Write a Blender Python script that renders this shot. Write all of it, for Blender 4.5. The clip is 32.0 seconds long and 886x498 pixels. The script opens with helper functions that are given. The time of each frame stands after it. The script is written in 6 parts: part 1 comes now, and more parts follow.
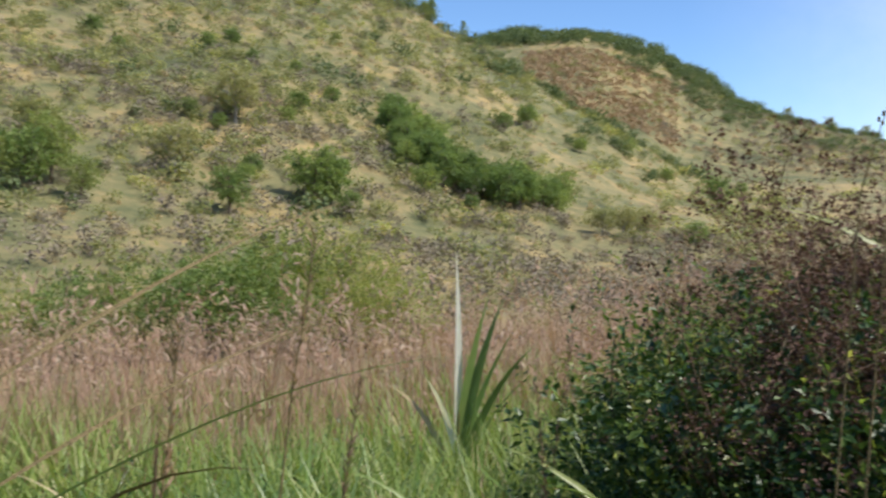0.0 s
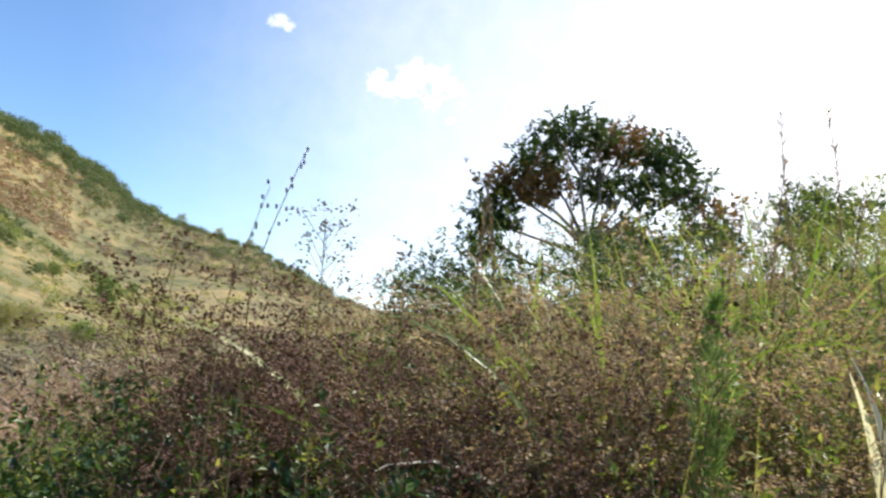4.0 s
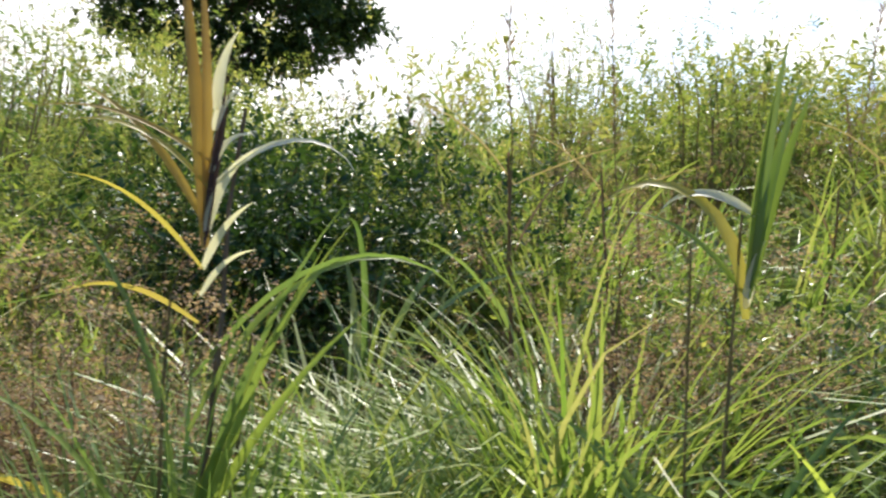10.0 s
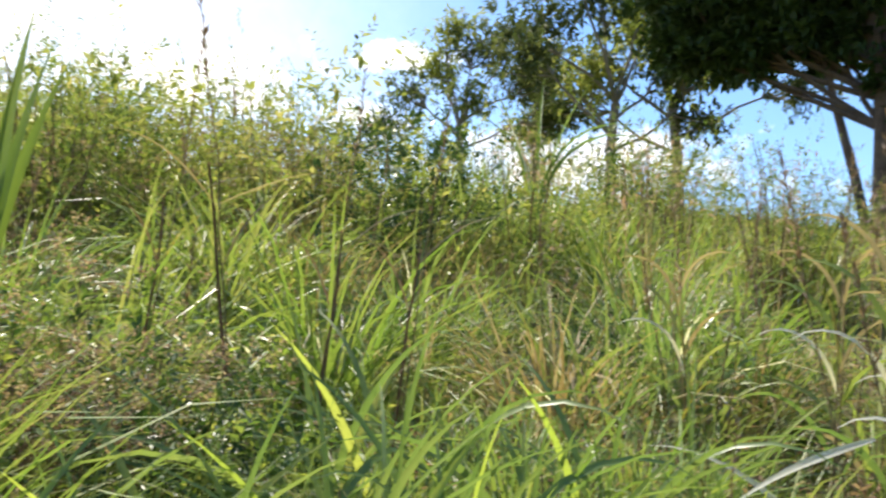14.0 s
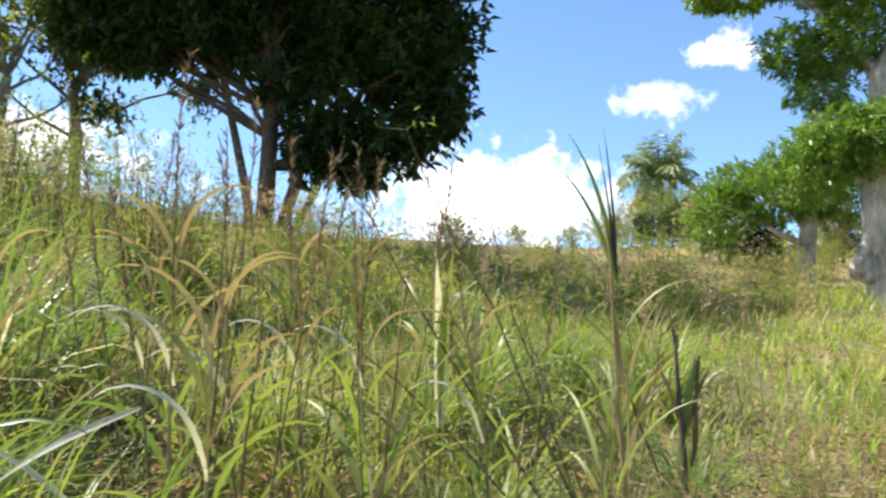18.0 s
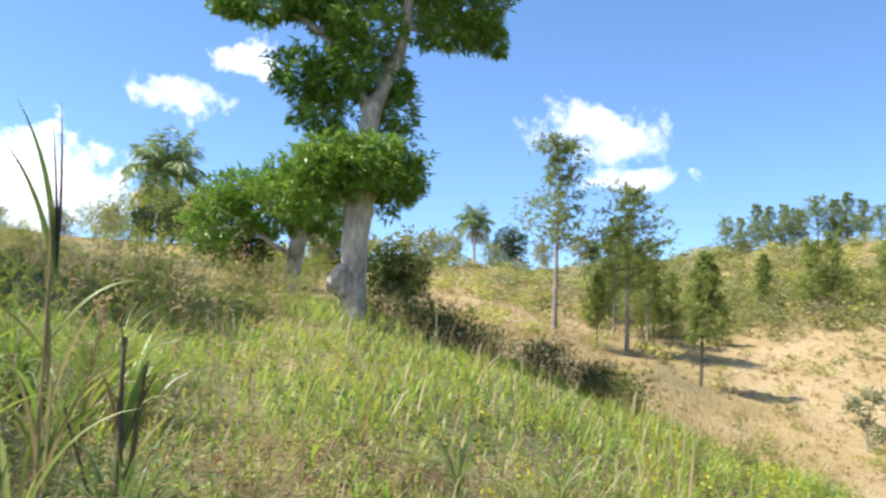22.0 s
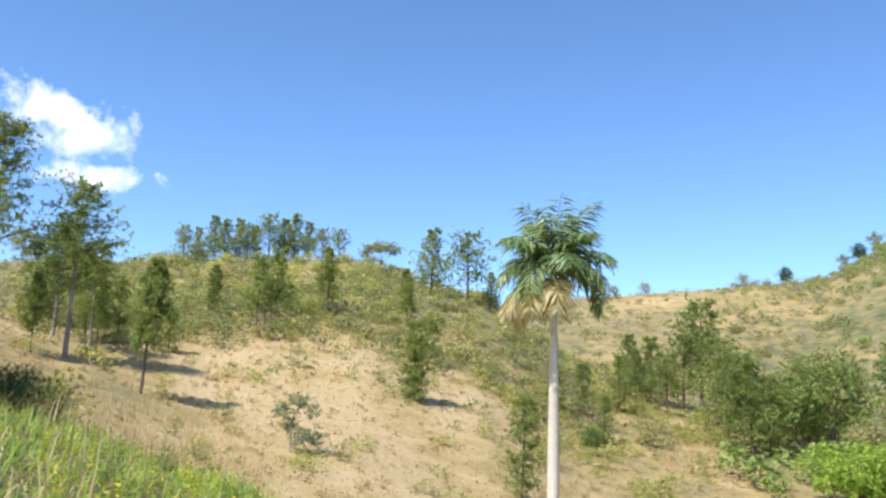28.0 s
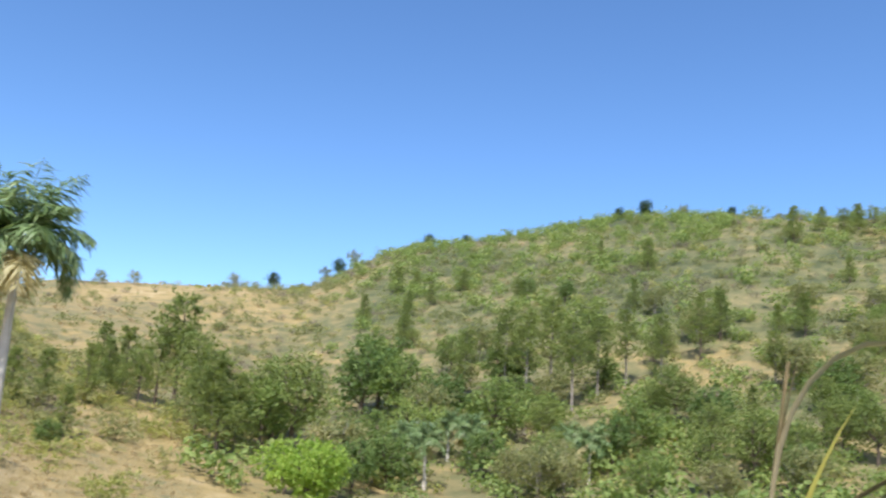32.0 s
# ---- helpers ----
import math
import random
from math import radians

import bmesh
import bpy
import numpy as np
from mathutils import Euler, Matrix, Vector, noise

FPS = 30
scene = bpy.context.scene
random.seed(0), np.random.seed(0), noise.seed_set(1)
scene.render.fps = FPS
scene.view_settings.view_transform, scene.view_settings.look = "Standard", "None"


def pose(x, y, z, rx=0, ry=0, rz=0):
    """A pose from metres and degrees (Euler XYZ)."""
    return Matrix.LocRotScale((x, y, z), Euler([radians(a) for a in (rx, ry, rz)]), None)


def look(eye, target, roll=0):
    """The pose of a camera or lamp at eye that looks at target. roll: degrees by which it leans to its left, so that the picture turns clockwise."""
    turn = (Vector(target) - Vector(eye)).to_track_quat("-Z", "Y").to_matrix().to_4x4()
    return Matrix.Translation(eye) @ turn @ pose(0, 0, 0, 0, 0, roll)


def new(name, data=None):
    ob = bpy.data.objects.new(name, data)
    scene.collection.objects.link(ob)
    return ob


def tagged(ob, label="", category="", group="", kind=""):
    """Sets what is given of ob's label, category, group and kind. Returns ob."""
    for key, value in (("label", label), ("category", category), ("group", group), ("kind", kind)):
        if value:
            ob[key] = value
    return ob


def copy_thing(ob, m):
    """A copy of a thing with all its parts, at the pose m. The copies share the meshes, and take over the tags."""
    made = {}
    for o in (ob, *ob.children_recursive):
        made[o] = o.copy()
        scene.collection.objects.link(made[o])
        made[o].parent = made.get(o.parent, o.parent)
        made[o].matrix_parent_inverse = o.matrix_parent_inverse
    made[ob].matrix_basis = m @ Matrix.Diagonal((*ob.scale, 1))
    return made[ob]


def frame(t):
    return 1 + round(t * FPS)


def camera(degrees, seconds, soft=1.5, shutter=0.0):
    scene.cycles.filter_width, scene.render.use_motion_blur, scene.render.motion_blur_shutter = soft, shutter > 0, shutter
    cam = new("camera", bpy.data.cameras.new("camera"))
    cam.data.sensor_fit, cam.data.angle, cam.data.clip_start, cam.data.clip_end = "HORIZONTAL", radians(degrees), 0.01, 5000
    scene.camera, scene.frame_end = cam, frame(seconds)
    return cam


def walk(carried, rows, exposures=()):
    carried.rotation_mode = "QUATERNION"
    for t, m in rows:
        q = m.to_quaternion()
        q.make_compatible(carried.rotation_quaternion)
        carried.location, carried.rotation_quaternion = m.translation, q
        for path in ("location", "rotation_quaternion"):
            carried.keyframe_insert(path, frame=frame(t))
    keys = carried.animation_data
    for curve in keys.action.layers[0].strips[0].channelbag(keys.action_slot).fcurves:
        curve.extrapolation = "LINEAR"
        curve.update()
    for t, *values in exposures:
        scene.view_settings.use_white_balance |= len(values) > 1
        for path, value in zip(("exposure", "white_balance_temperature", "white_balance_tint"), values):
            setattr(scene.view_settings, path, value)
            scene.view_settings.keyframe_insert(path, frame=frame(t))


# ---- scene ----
cam = camera(54.57, 32.0, soft=2.3, shutter=0.35)
PATH = [
    (0.0, pose(0.196, 0.372, 1.527, 87.72, -1.64, -0.00)),
    (0.5, pose(0.196, 0.382, 1.530, 87.91, -2.42, -6.25)),
    (1.0, pose(0.196, 0.387, 1.534, 89.41, -2.07, -10.02)),
    (1.5, pose(0.194, 0.395, 1.538, 91.40, -1.39, -11.87)),
    (2.0, pose(0.197, 0.395, 1.540, 92.89, -1.85, -16.03)),
    (2.5, pose(0.198, 0.391, 1.542, 94.20, -2.36, -22.85)),
    (3.0, pose(0.206, 0.396, 1.545, 95.43, -3.24, -28.59)),
    (3.5, pose(0.213, 0.395, 1.545, 96.10, -3.57, -34.39)),
    (4.0, pose(0.220, 0.390, 1.544, 96.37, -3.83, -39.14)),
    (4.5, pose(0.228, 0.385, 1.544, 94.60, -4.28, -42.66)),
    (6.5, pose(0.271, 0.172, 1.557, 88.28, -4.21, -53.12)),
    (7.0, pose(0.285, 0.144, 1.568, 88.61, -4.75, -57.85)),
    (7.5, pose(0.318, 0.105, 1.570, 89.60, -4.45, -64.48)),
    (8.0, pose(0.366, 0.109, 1.565, 90.39, -5.13, -71.88)),
    (8.5, pose(0.411, 0.122, 1.568, 91.10, -4.70, -81.15)),
    (9.0, pose(0.423, 0.136, 1.569, 91.49, -4.56, -87.38)),
    (9.5, pose(0.440, 0.148, 1.563, 92.23, -4.38, -93.81)),
    (10.0, pose(0.476, 0.128, 1.560, 92.28, -5.38, -98.04)),
    (10.5, pose(0.527, 0.054, 1.563, 92.93, -6.49, -102.08)),
    (11.0, pose(0.557, 0.011, 1.566, 93.59, -6.22, -105.95)),
    (11.5, pose(0.573, -0.011, 1.567, 93.88, -5.24, -107.97)),
    (12.0, pose(0.579, -0.029, 1.561, 94.42, -4.52, -111.69)),
    (12.5, pose(0.580, -0.066, 1.563, 95.44, -4.04, -119.02)),
    (13.0, pose(0.586, -0.107, 1.559, 96.19, -3.36, -127.48)),
    (13.5, pose(0.567, -0.123, 1.559, 96.41, -3.02, -132.54)),
    (14.0, pose(0.543, -0.144, 1.559, 96.65, -2.96, -138.50)),
    (14.5, pose(0.502, -0.142, 1.563, 96.86, -4.00, -144.87)),
    (16.5, pose(0.270, -0.263, 1.531, 97.22, -3.73, -159.32)),
    (17.0, pose(0.223, -0.264, 1.484, 97.83, -0.49, -164.11)),
    (17.5, pose(0.215, -0.281, 1.497, 97.65, -0.22, -170.92)),
    (18.0, pose(0.178, -0.317, 1.507, 97.60, -0.78, -176.31)),
    (18.5, pose(0.133, -0.351, 1.512, 97.60, -1.40, -179.32)),
    (19.0, pose(0.112, -0.365, 1.515, 97.66, -2.17, -182.10)),
    (19.5, pose(0.077, -0.438, 1.526, 97.86, -2.59, -186.78)),
    (20.0, pose(0.030, -0.478, 1.541, 98.03, -3.61, -190.41)),
    (20.5, pose(-0.040, -0.499, 1.537, 98.59, -4.04, -196.49)),
    (21.0, pose(-0.064, -0.505, 1.551, 98.53, -2.94, -199.72)),
    (21.5, pose(-0.103, -0.506, 1.551, 98.64, -2.60, -203.78)),
    (22.0, pose(-0.131, -0.522, 1.554, 98.59, -2.55, -209.03)),
    (22.5, pose(-0.144, -0.524, 1.558, 98.57, -2.16, -212.65)),
    (23.0, pose(-0.208, -0.540, 1.575, 98.73, -2.43, -215.55)),
    (23.5, pose(-0.287, -0.565, 1.582, 98.90, -2.19, -218.31)),
    (24.0, pose(-0.333, -0.581, 1.584, 99.12, -2.19, -221.66)),
    (24.5, pose(-0.367, -0.592, 1.574, 99.28, -1.87, -224.90)),
    (25.0, pose(-0.377, -0.581, 1.563, 99.40, -2.18, -227.30)),
    (25.5, pose(-0.361, -0.552, 1.547, 99.62, -2.26, -231.01)),
    (27.5, pose(-0.385, -0.428, 1.536, 100.33, -1.69, -241.77)),
    (28.0, pose(-0.418, -0.399, 1.540, 100.46, -1.87, -244.37)),
    (28.5, pose(-0.483, -0.362, 1.544, 100.59, -2.64, -247.94)),
    (29.0, pose(-0.562, -0.312, 1.547, 100.74, -2.34, -252.41)),
    (29.5, pose(-0.645, -0.269, 1.549, 100.77, -2.10, -256.11)),
    (30.0, pose(-0.740, -0.219, 1.552, 100.88, -2.08, -260.66)),
    (30.5, pose(-0.821, -0.163, 1.555, 101.04, -2.14, -265.41)),
    (31.0, pose(-0.914, -0.109, 1.562, 101.13, -2.33, -269.63)),
    (31.5, pose(-0.991, -0.079, 1.572, 101.25, -3.04, -272.85)),
    (32.0, pose(-1.053, -0.023, 1.585, 101.78, -3.72, -277.88)),
]
# stops per time: the phone's own exposure on the turn
EXPOSURES = [(0.0, 0.46, 6500, 10), (2.0, 0.6, 6650, 10), (4.0, 0.72, 6800, 10), (7.0, 0.9, 6650, 10), (9.0, 0.9, 6700, 10), (12.0, 0.98, 6800, 10), (14.0, 1.02, 6900, 10), (17.0, 1.0, 6950, 10), (20.0, 0.98, 6750, 10), (23.0, 0.9, 6500, 10), (28.0, 0.74, 6290, 10), (32.0, 0.62, 6120, 10)]
walk(cam, PATH, EXPOSURES)

# ---- world and sun ----
SUN_AZ, SUN_EL = 107.0, 54.0


def toward(az, el=0.0):
    """Unit vector for a compass bearing (clockwise from +y) and a height angle, in degrees."""
    a, e = radians(az), radians(el)
    return Vector((math.sin(a) * math.cos(e), math.cos(a) * math.cos(e), math.sin(e)))


def build_world():
    w = bpy.data.worlds.new("sky")
    scene.world = w
    w.use_nodes = True
    nt = w.node_tree
    nt.nodes.clear()
    N, L = nt.nodes, nt.links
    out, bg = N.new("ShaderNodeOutputWorld"), N.new("ShaderNodeBackground")
    sky = N.new("ShaderNodeTexSky")
    sky.sky_type, sky.sun_disc = "NISHITA", False
    sky.sun_elevation, sky.sun_rotation = radians(SUN_EL), radians(SUN_AZ)
    sky.air_density, sky.dust_density, sky.ozone_density = 0.8, 0.05, 5.0
    co = N.new("ShaderNodeTexCoord")
    nz = N.new("ShaderNodeTexNoise")
    nz.inputs["Scale"].default_value, nz.inputs["Detail"].default_value, nz.inputs["Roughness"].default_value = 30.0, 10.0, 0.62
    L.new(co.outputs["Generated"], nz.inputs["Vector"])

    def math_node(op, a, b=None, clamp=False):
        m = N.new("ShaderNodeMath")
        m.operation, m.use_clamp = op, clamp
        for i, v in enumerate((a, b)):
            if v is None:
                continue
            if hasattr(v, "is_linked"):
                L.new(v, m.inputs[i])
            else:
                m.inputs[i].default_value = v
        return m.outputs[0]

    def dot(vec):
        d = N.new("ShaderNodeVectorMath")
        d.operation = "DOT_PRODUCT"
        d.inputs[1].default_value = vec
        L.new(co.outputs["Generated"], d.inputs[0])
        return d.outputs["Value"]

    total = None
    for az, el, wide, high, gain, frayed in CLOUDS:
        mid = toward(az, el)
        side = toward(az + 90)
        up = side.cross(mid) * -1.0
        if up.z < 0:
            up = -up
        u = math_node("MULTIPLY", dot(side), 1 / math.tan(radians(wide)))
        v = math_node("MULTIPLY", dot(up), 1 / math.tan(radians(high)))
        v = math_node("SUBTRACT", v, mid.dot(up) / math.tan(radians(high)))
        rr = math_node("SQRT", math_node("ADD", math_node("POWER", math_node("ABSOLUTE", u), 2.0), math_node("POWER", math_node("ABSOLUTE", v), 2.0)))
        m = math_node("SUBTRACT", 1.0, rr)
        m = math_node("ADD", m, math_node("MULTIPLY", math_node("SUBTRACT", nz.outputs[0], 0.5), frayed))
        m = math_node("MULTIPLY", m, gain, clamp=True)
        m = math_node("MULTIPLY", m, math_node("MULTIPLY", math_node("SUBTRACT", dot(mid), 0.45), 4.0, clamp=True))
        total = m if total is None else math_node("MAXIMUM", total, m)
    mix = N.new("ShaderNodeMix")
    mix.data_type = "RGBA"
    L.new(total, mix.inputs["Factor"])
    hs = N.new("ShaderNodeHueSaturation")
    hs.inputs["Saturation"].default_value = 1.06
    L.new(sky.outputs[0], hs.inputs["Color"])
    L.new(hs.outputs[0], mix.inputs["A"])
    mix.inputs["B"].default_value = (CLOUD_WHITE, CLOUD_WHITE, CLOUD_WHITE * 1.03, 1)
    L.new(mix.outputs["Result"], bg.inputs["Color"])
    bg.inputs["Strength"].default_value = SKY_STRENGTH
    L.new(bg.outputs[0], out.inputs["Surface"])


SKY_STRENGTH, CLOUD_WHITE = 0.145, 7.5
# bearing, height angle, half width, half height, edge sharpness, fraying; the first is the glare haze on the sun's side
CLOUDS = [
    (80.0, 12.0, 45.0, 34.0, 1.15, 0.15),
    (35.9, 17.2, 3.6, 1.9, 1.3, 3.4), (26.7, 20.0, 1.2, 0.8, 1.1, 3.0), (38.6, 14.8, 0.9, 0.7, 0.8, 1.6), (46.0, 8.0, 14.0, 6.0, 0.6, 1.6),
    (100.0, 19.0, 20.0, 8.0, 1.3, 2.6), (121.0, 16.5, 9.0, 4.2, 1.3, 2.8), (134.7, 19.2, 3.6, 1.2, 1.5, 3.2), (131.5, 15.0, 5.0, 1.8, 0.9, 2.4), (70.0, 16.0, 20.0, 6.0, 1.1, 2.6),
    (147.0, 12.5, 12.0, 2.8, 1.2, 2.6), (179.5, 10.6, 10.5, 4.2, 1.5, 2.4), (190.6, 17.0, 3.2, 1.3, 0.8, 3.6), (195.0, 19.8, 2.6, 1.3, 1.0, 3.4),
    (218.8, 16.9, 4.2, 1.9, 0.8, 3.2), (220.6, 15.6, 2.6, 1.4, 0.7, 2.8), (221.6, 13.3, 3.8, 1.0, 0.9, 3.0),
]
build_world()
lamp = bpy.data.lights.new("sun", "SUN")
lamp.energy, lamp.angle, lamp.color = 4.5, radians(0.53), (1.0, 0.95, 0.86)
sun = new("sun", lamp)
sun.matrix_world = look((0, 0, 60), Vector((0, 0, 60)) - toward(SUN_AZ, SUN_EL))


# ---- materials ----
def shader(name):
    m = bpy.data.materials.new(name)
    m.use_nodes = True
    nt = m.node_tree
    nt.nodes.clear()
    return m, nt, nt.nodes, nt.links


def ramp(N, stops):
    r = N.new("ShaderNodeValToRGB")
    e = r.color_ramp.elements
    while len(e) < len(stops):
        e.new(0.5)
    for k, (p, c) in zip(e, stops):
        k.position, k.color = p, (*c, 1)
    return r


def leafy(name, colours, through_part=0.5, rough=0.5, patch=0.0, sheen=0.35, grain=0.55):
    """Thin leaf: diffuse, light passing through and a waxy gloss; colours vary leaf by leaf and plant by plant."""
    m, nt, N, L = shader(name)
    out = N.new("ShaderNodeOutputMaterial")
    geo, info = N.new("ShaderNodeNewGeometry"), N.new("ShaderNodeObjectInfo")
    add = N.new("ShaderNodeMath")
    add.operation = "MULTIPLY_ADD"
    L.new(info.outputs["Random"], add.inputs[0])
    add.inputs[1].default_value, add.inputs[2].default_value = 0.3, 0.0
    mad = N.new("ShaderNodeMath")
    mad.operation = "MULTIPLY_ADD"
    L.new(geo.outputs["Random Per Island"], mad.inputs[0])
    mad.inputs[1].default_value = 0.7 - patch
    L.new(add.outputs[0], mad.inputs[2])
    fac = mad.outputs[0]
    if patch:
        nz = N.new("ShaderNodeTexNoise")
        nz.inputs["Scale"].default_value, nz.inputs["Detail"].default_value = grain, 3.0
        L.new(geo.outputs["Position"], nz.inputs["Vector"])
        pm = N.new("ShaderNodeMath")
        pm.operation = "MULTIPLY_ADD"
        L.new(nz.outputs[0], pm.inputs[0])
        pm.inputs[1].default_value = patch * 1.6
        L.new(fac, pm.inputs[2])
        fac = pm.outputs[0]
    col = ramp(N, [(i / (len(colours) - 1), c) for i, c in enumerate(colours)])
    L.new(fac, col.inputs[0])
    bs, tr, mx = N.new("ShaderNodeBsdfPrincipled"), N.new("ShaderNodeBsdfTranslucent"), N.new("ShaderNodeMixShader")
    bs.inputs["Roughness"].default_value = rough
    bs.inputs["Specular IOR Level"].default_value = sheen
    L.new(col.outputs[0], bs.inputs["Base Color"])
    hue = N.new("ShaderNodeMix")
    hue.data_type, hue.blend_type = "RGBA", "MULTIPLY"
    hue.inputs["Factor"].default_value = 1.0
    L.new(col.outputs[0], hue.inputs["A"])
    hue.inputs["B"].default_value = (1.18, 1.14, 0.72, 1)
    L.new(hue.outputs["Result"], tr.inputs["Color"])
    mx.inputs[0].default_value = through_part
    L.new(bs.outputs[0], mx.inputs[1])
    L.new(tr.outputs[0], mx.inputs[2])
    L.new(mx.outputs[0], out.inputs["Surface"])
    return m


def barky(name, dark, light, scale=6.0, stretch=0.25, rough=0.9, strength=0.5):
    m, nt, N, L = shader(name)
    out, bs = N.new("ShaderNodeOutputMaterial"), N.new("ShaderNodeBsdfPrincipled")
    co, mp = N.new("ShaderNodeTexCoord"), N.new("ShaderNodeMapping")
    mp.inputs["Scale"].default_value = (1, 1, stretch)
    L.new(co.outputs["Object"], mp.inputs["Vector"])
    nz, big = N.new("ShaderNodeTexNoise"), N.new("ShaderNodeTexNoise")
    nz.inputs["Scale"].default_value, nz.inputs["Detail"].default_value, nz.inputs["Roughness"].default_value = scale * 4, 8.0, 0.65
    big.inputs["Scale"].default_value, big.inputs["Detail"].default_value = scale * 0.5, 3.0
    L.new(mp.outputs[0], nz.inputs["Vector"])
    L.new(co.outputs["Object"], big.inputs["Vector"])
    av = N.new("ShaderNodeMath")
    av.operation = "MULTIPLY_ADD"
    L.new(big.outputs[0], av.inputs[0])
    av.inputs[1].default_value = 0.9
    half = N.new("ShaderNodeMath")
    half.operation = "MULTIPLY_ADD"
    L.new(nz.outputs[0], half.inputs[0])
    half.inputs[1].default_value, half.inputs[2].default_value = 0.9, -0.4
    L.new(half.outputs[0], av.inputs[2])
    col = ramp(N, [(0.15, dark), (0.85, light)])
    L.new(av.outputs[0], col.inputs[0])
    L.new(col.outputs[0], bs.inputs["Base Color"])
    bs.inputs["Roughness"].default_value = rough
    bp = N.new("ShaderNodeBump")
    bp.inputs["Strength"].default_value, bp.inputs["Distance"].default_value = strength, 0.03
    L.new(nz.outputs[0], bp.inputs["Height"])
    L.new(bp.outputs[0], bs.inputs["Normal"])
    L.new(bs.outputs[0], out.inputs["Surface"])
    return m


def ground_material():
    """Earth under the plants: bare tan patches, dry straw, thin green cover, by two scales of noise; the cover attribute says how green."""
    m, nt, N, L = shader("grassy_earth")
    out, bs = N.new("ShaderNodeOutputMaterial"), N.new("ShaderNodeBsdfPrincipled")
    geo, at = N.new("ShaderNodeNewGeometry"), N.new("ShaderNodeAttribute")
    at.attribute_name = "cover"
    n1, n2, n3 = (N.new("ShaderNodeTexNoise") for _ in range(3))
    for n, s, d in ((n1, 0.04, 8.0), (n2, 0.3, 8.0), (n3, 7.0, 6.0)):
        n.inputs["Scale"].default_value, n.inputs["Detail"].default_value, n.inputs["Roughness"].default_value = s, d, 0.68
        L.new(geo.outputs["Position"], n.inputs["Vector"])

    def mad(a, b, c):
        k = N.new("ShaderNodeMath")
        k.operation = "MULTIPLY_ADD"
        L.new(a, k.inputs[0])
        k.inputs[1].default_value = b
        if hasattr(c, "is_linked"):
            L.new(c, k.inputs[2])
        else:
            k.inputs[2].default_value = c
        return k.outputs[0]

    f = mad(n1.outputs[0], 1.9, mad(n2.outputs[0], 1.5, mad(n3.outputs[0], 0.7, mad(at.outputs["Fac"], 1.0, -2.2))))
    col = ramp(N, [(0.0, (0.40, 0.30, 0.16)), (0.16, (0.35, 0.258, 0.115)), (0.30, (0.295, 0.215, 0.082)), (0.46, (0.235, 0.185, 0.082)), (0.62, (0.17, 0.15, 0.064)), (0.8, (0.12, 0.12, 0.048)), (1.0, (0.065, 0.075, 0.028))])
    L.new(f, col.inputs[0])
    L.new(col.outputs[0], bs.inputs["Base Color"])
    bs.inputs["Roughness"].default_value = 0.95
    bp = N.new("ShaderNodeBump")
    bp.inputs["Strength"].default_value, bp.inputs["Distance"].default_value = 0.8, 0.25
    L.new(n2.outputs[0], bp.inputs["Height"])
    L.new(bp.outputs[0], bs.inputs["Normal"])
    L.new(bs.outputs[0], out.inputs["Surface"])
    return m


M_EARTH = ground_material()
M_GRASS = leafy("green_grass", [(0.075, 0.15, 0.03), (0.165, 0.27, 0.055), (0.27, 0.34, 0.09), (0.42, 0.38, 0.18)], 0.45, 0.42, 0.3, 0.5)
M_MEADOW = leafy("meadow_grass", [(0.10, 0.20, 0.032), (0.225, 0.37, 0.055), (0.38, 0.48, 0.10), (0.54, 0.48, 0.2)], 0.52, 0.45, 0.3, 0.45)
M_CANE = leafy("cane_leaf", [(0.05, 0.12, 0.035), (0.10, 0.19, 0.055), (0.19, 0.28, 0.085), (0.30, 0.34, 0.12)], 0.45, 0.4, 0.35, 0.6, 7.0)
M_YELLOW = leafy("yellowing_leaf", [(0.36, 0.40, 0.08), (0.48, 0.43, 0.10), (0.38, 0.29, 0.10)], 0.45, 0.45, 0.4, 0.35, 7.0)
M_STRAW = leafy("straw", [(0.30, 0.22, 0.11), (0.46, 0.36, 0.20), (0.58, 0.50, 0.34)], 0.3, 0.6)
M_PINK = leafy("pink_dry_grass", [(0.22, 0.13, 0.095), (0.36, 0.22, 0.17), (0.43, 0.29, 0.20), (0.23, 0.19, 0.075)], 0.35, 0.7, 0.35)
M_WEED = leafy("dried_weed", [(0.10, 0.062, 0.043), (0.20, 0.13, 0.09), (0.34, 0.245, 0.165)], 0.42, 0.8)
M_HEAD = leafy("dried_flower_head", [(0.19, 0.12, 0.082), (0.36, 0.255, 0.18), (0.58, 0.48, 0.375)], 0.48, 0.85)
M_SHRUB = leafy("shrub_leaf", [(0.05, 0.105, 0.025), (0.115, 0.19, 0.045), (0.21, 0.275, 0.07), (0.34, 0.32, 0.11)], 0.5, 0.38, 0.0, 0.5)
M_DARK = leafy("dark_tree_leaf", [(0.025, 0.055, 0.016), (0.05, 0.09, 0.024), (0.085, 0.135, 0.035)], 0.35, 0.4)
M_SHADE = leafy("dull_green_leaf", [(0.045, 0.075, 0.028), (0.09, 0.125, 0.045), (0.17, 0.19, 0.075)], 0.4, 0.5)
M_MANGO = leafy("mango_leaf", [(0.075, 0.175, 0.032), (0.18, 0.33, 0.056), (0.37, 0.49, 0.11)], 0.36, 0.36, 0.0, 0.5)
M_PINE = leafy("pine_needle", [(0.12, 0.17, 0.055), (0.24, 0.30, 0.095), (0.38, 0.42, 0.14)], 0.5, 0.55)
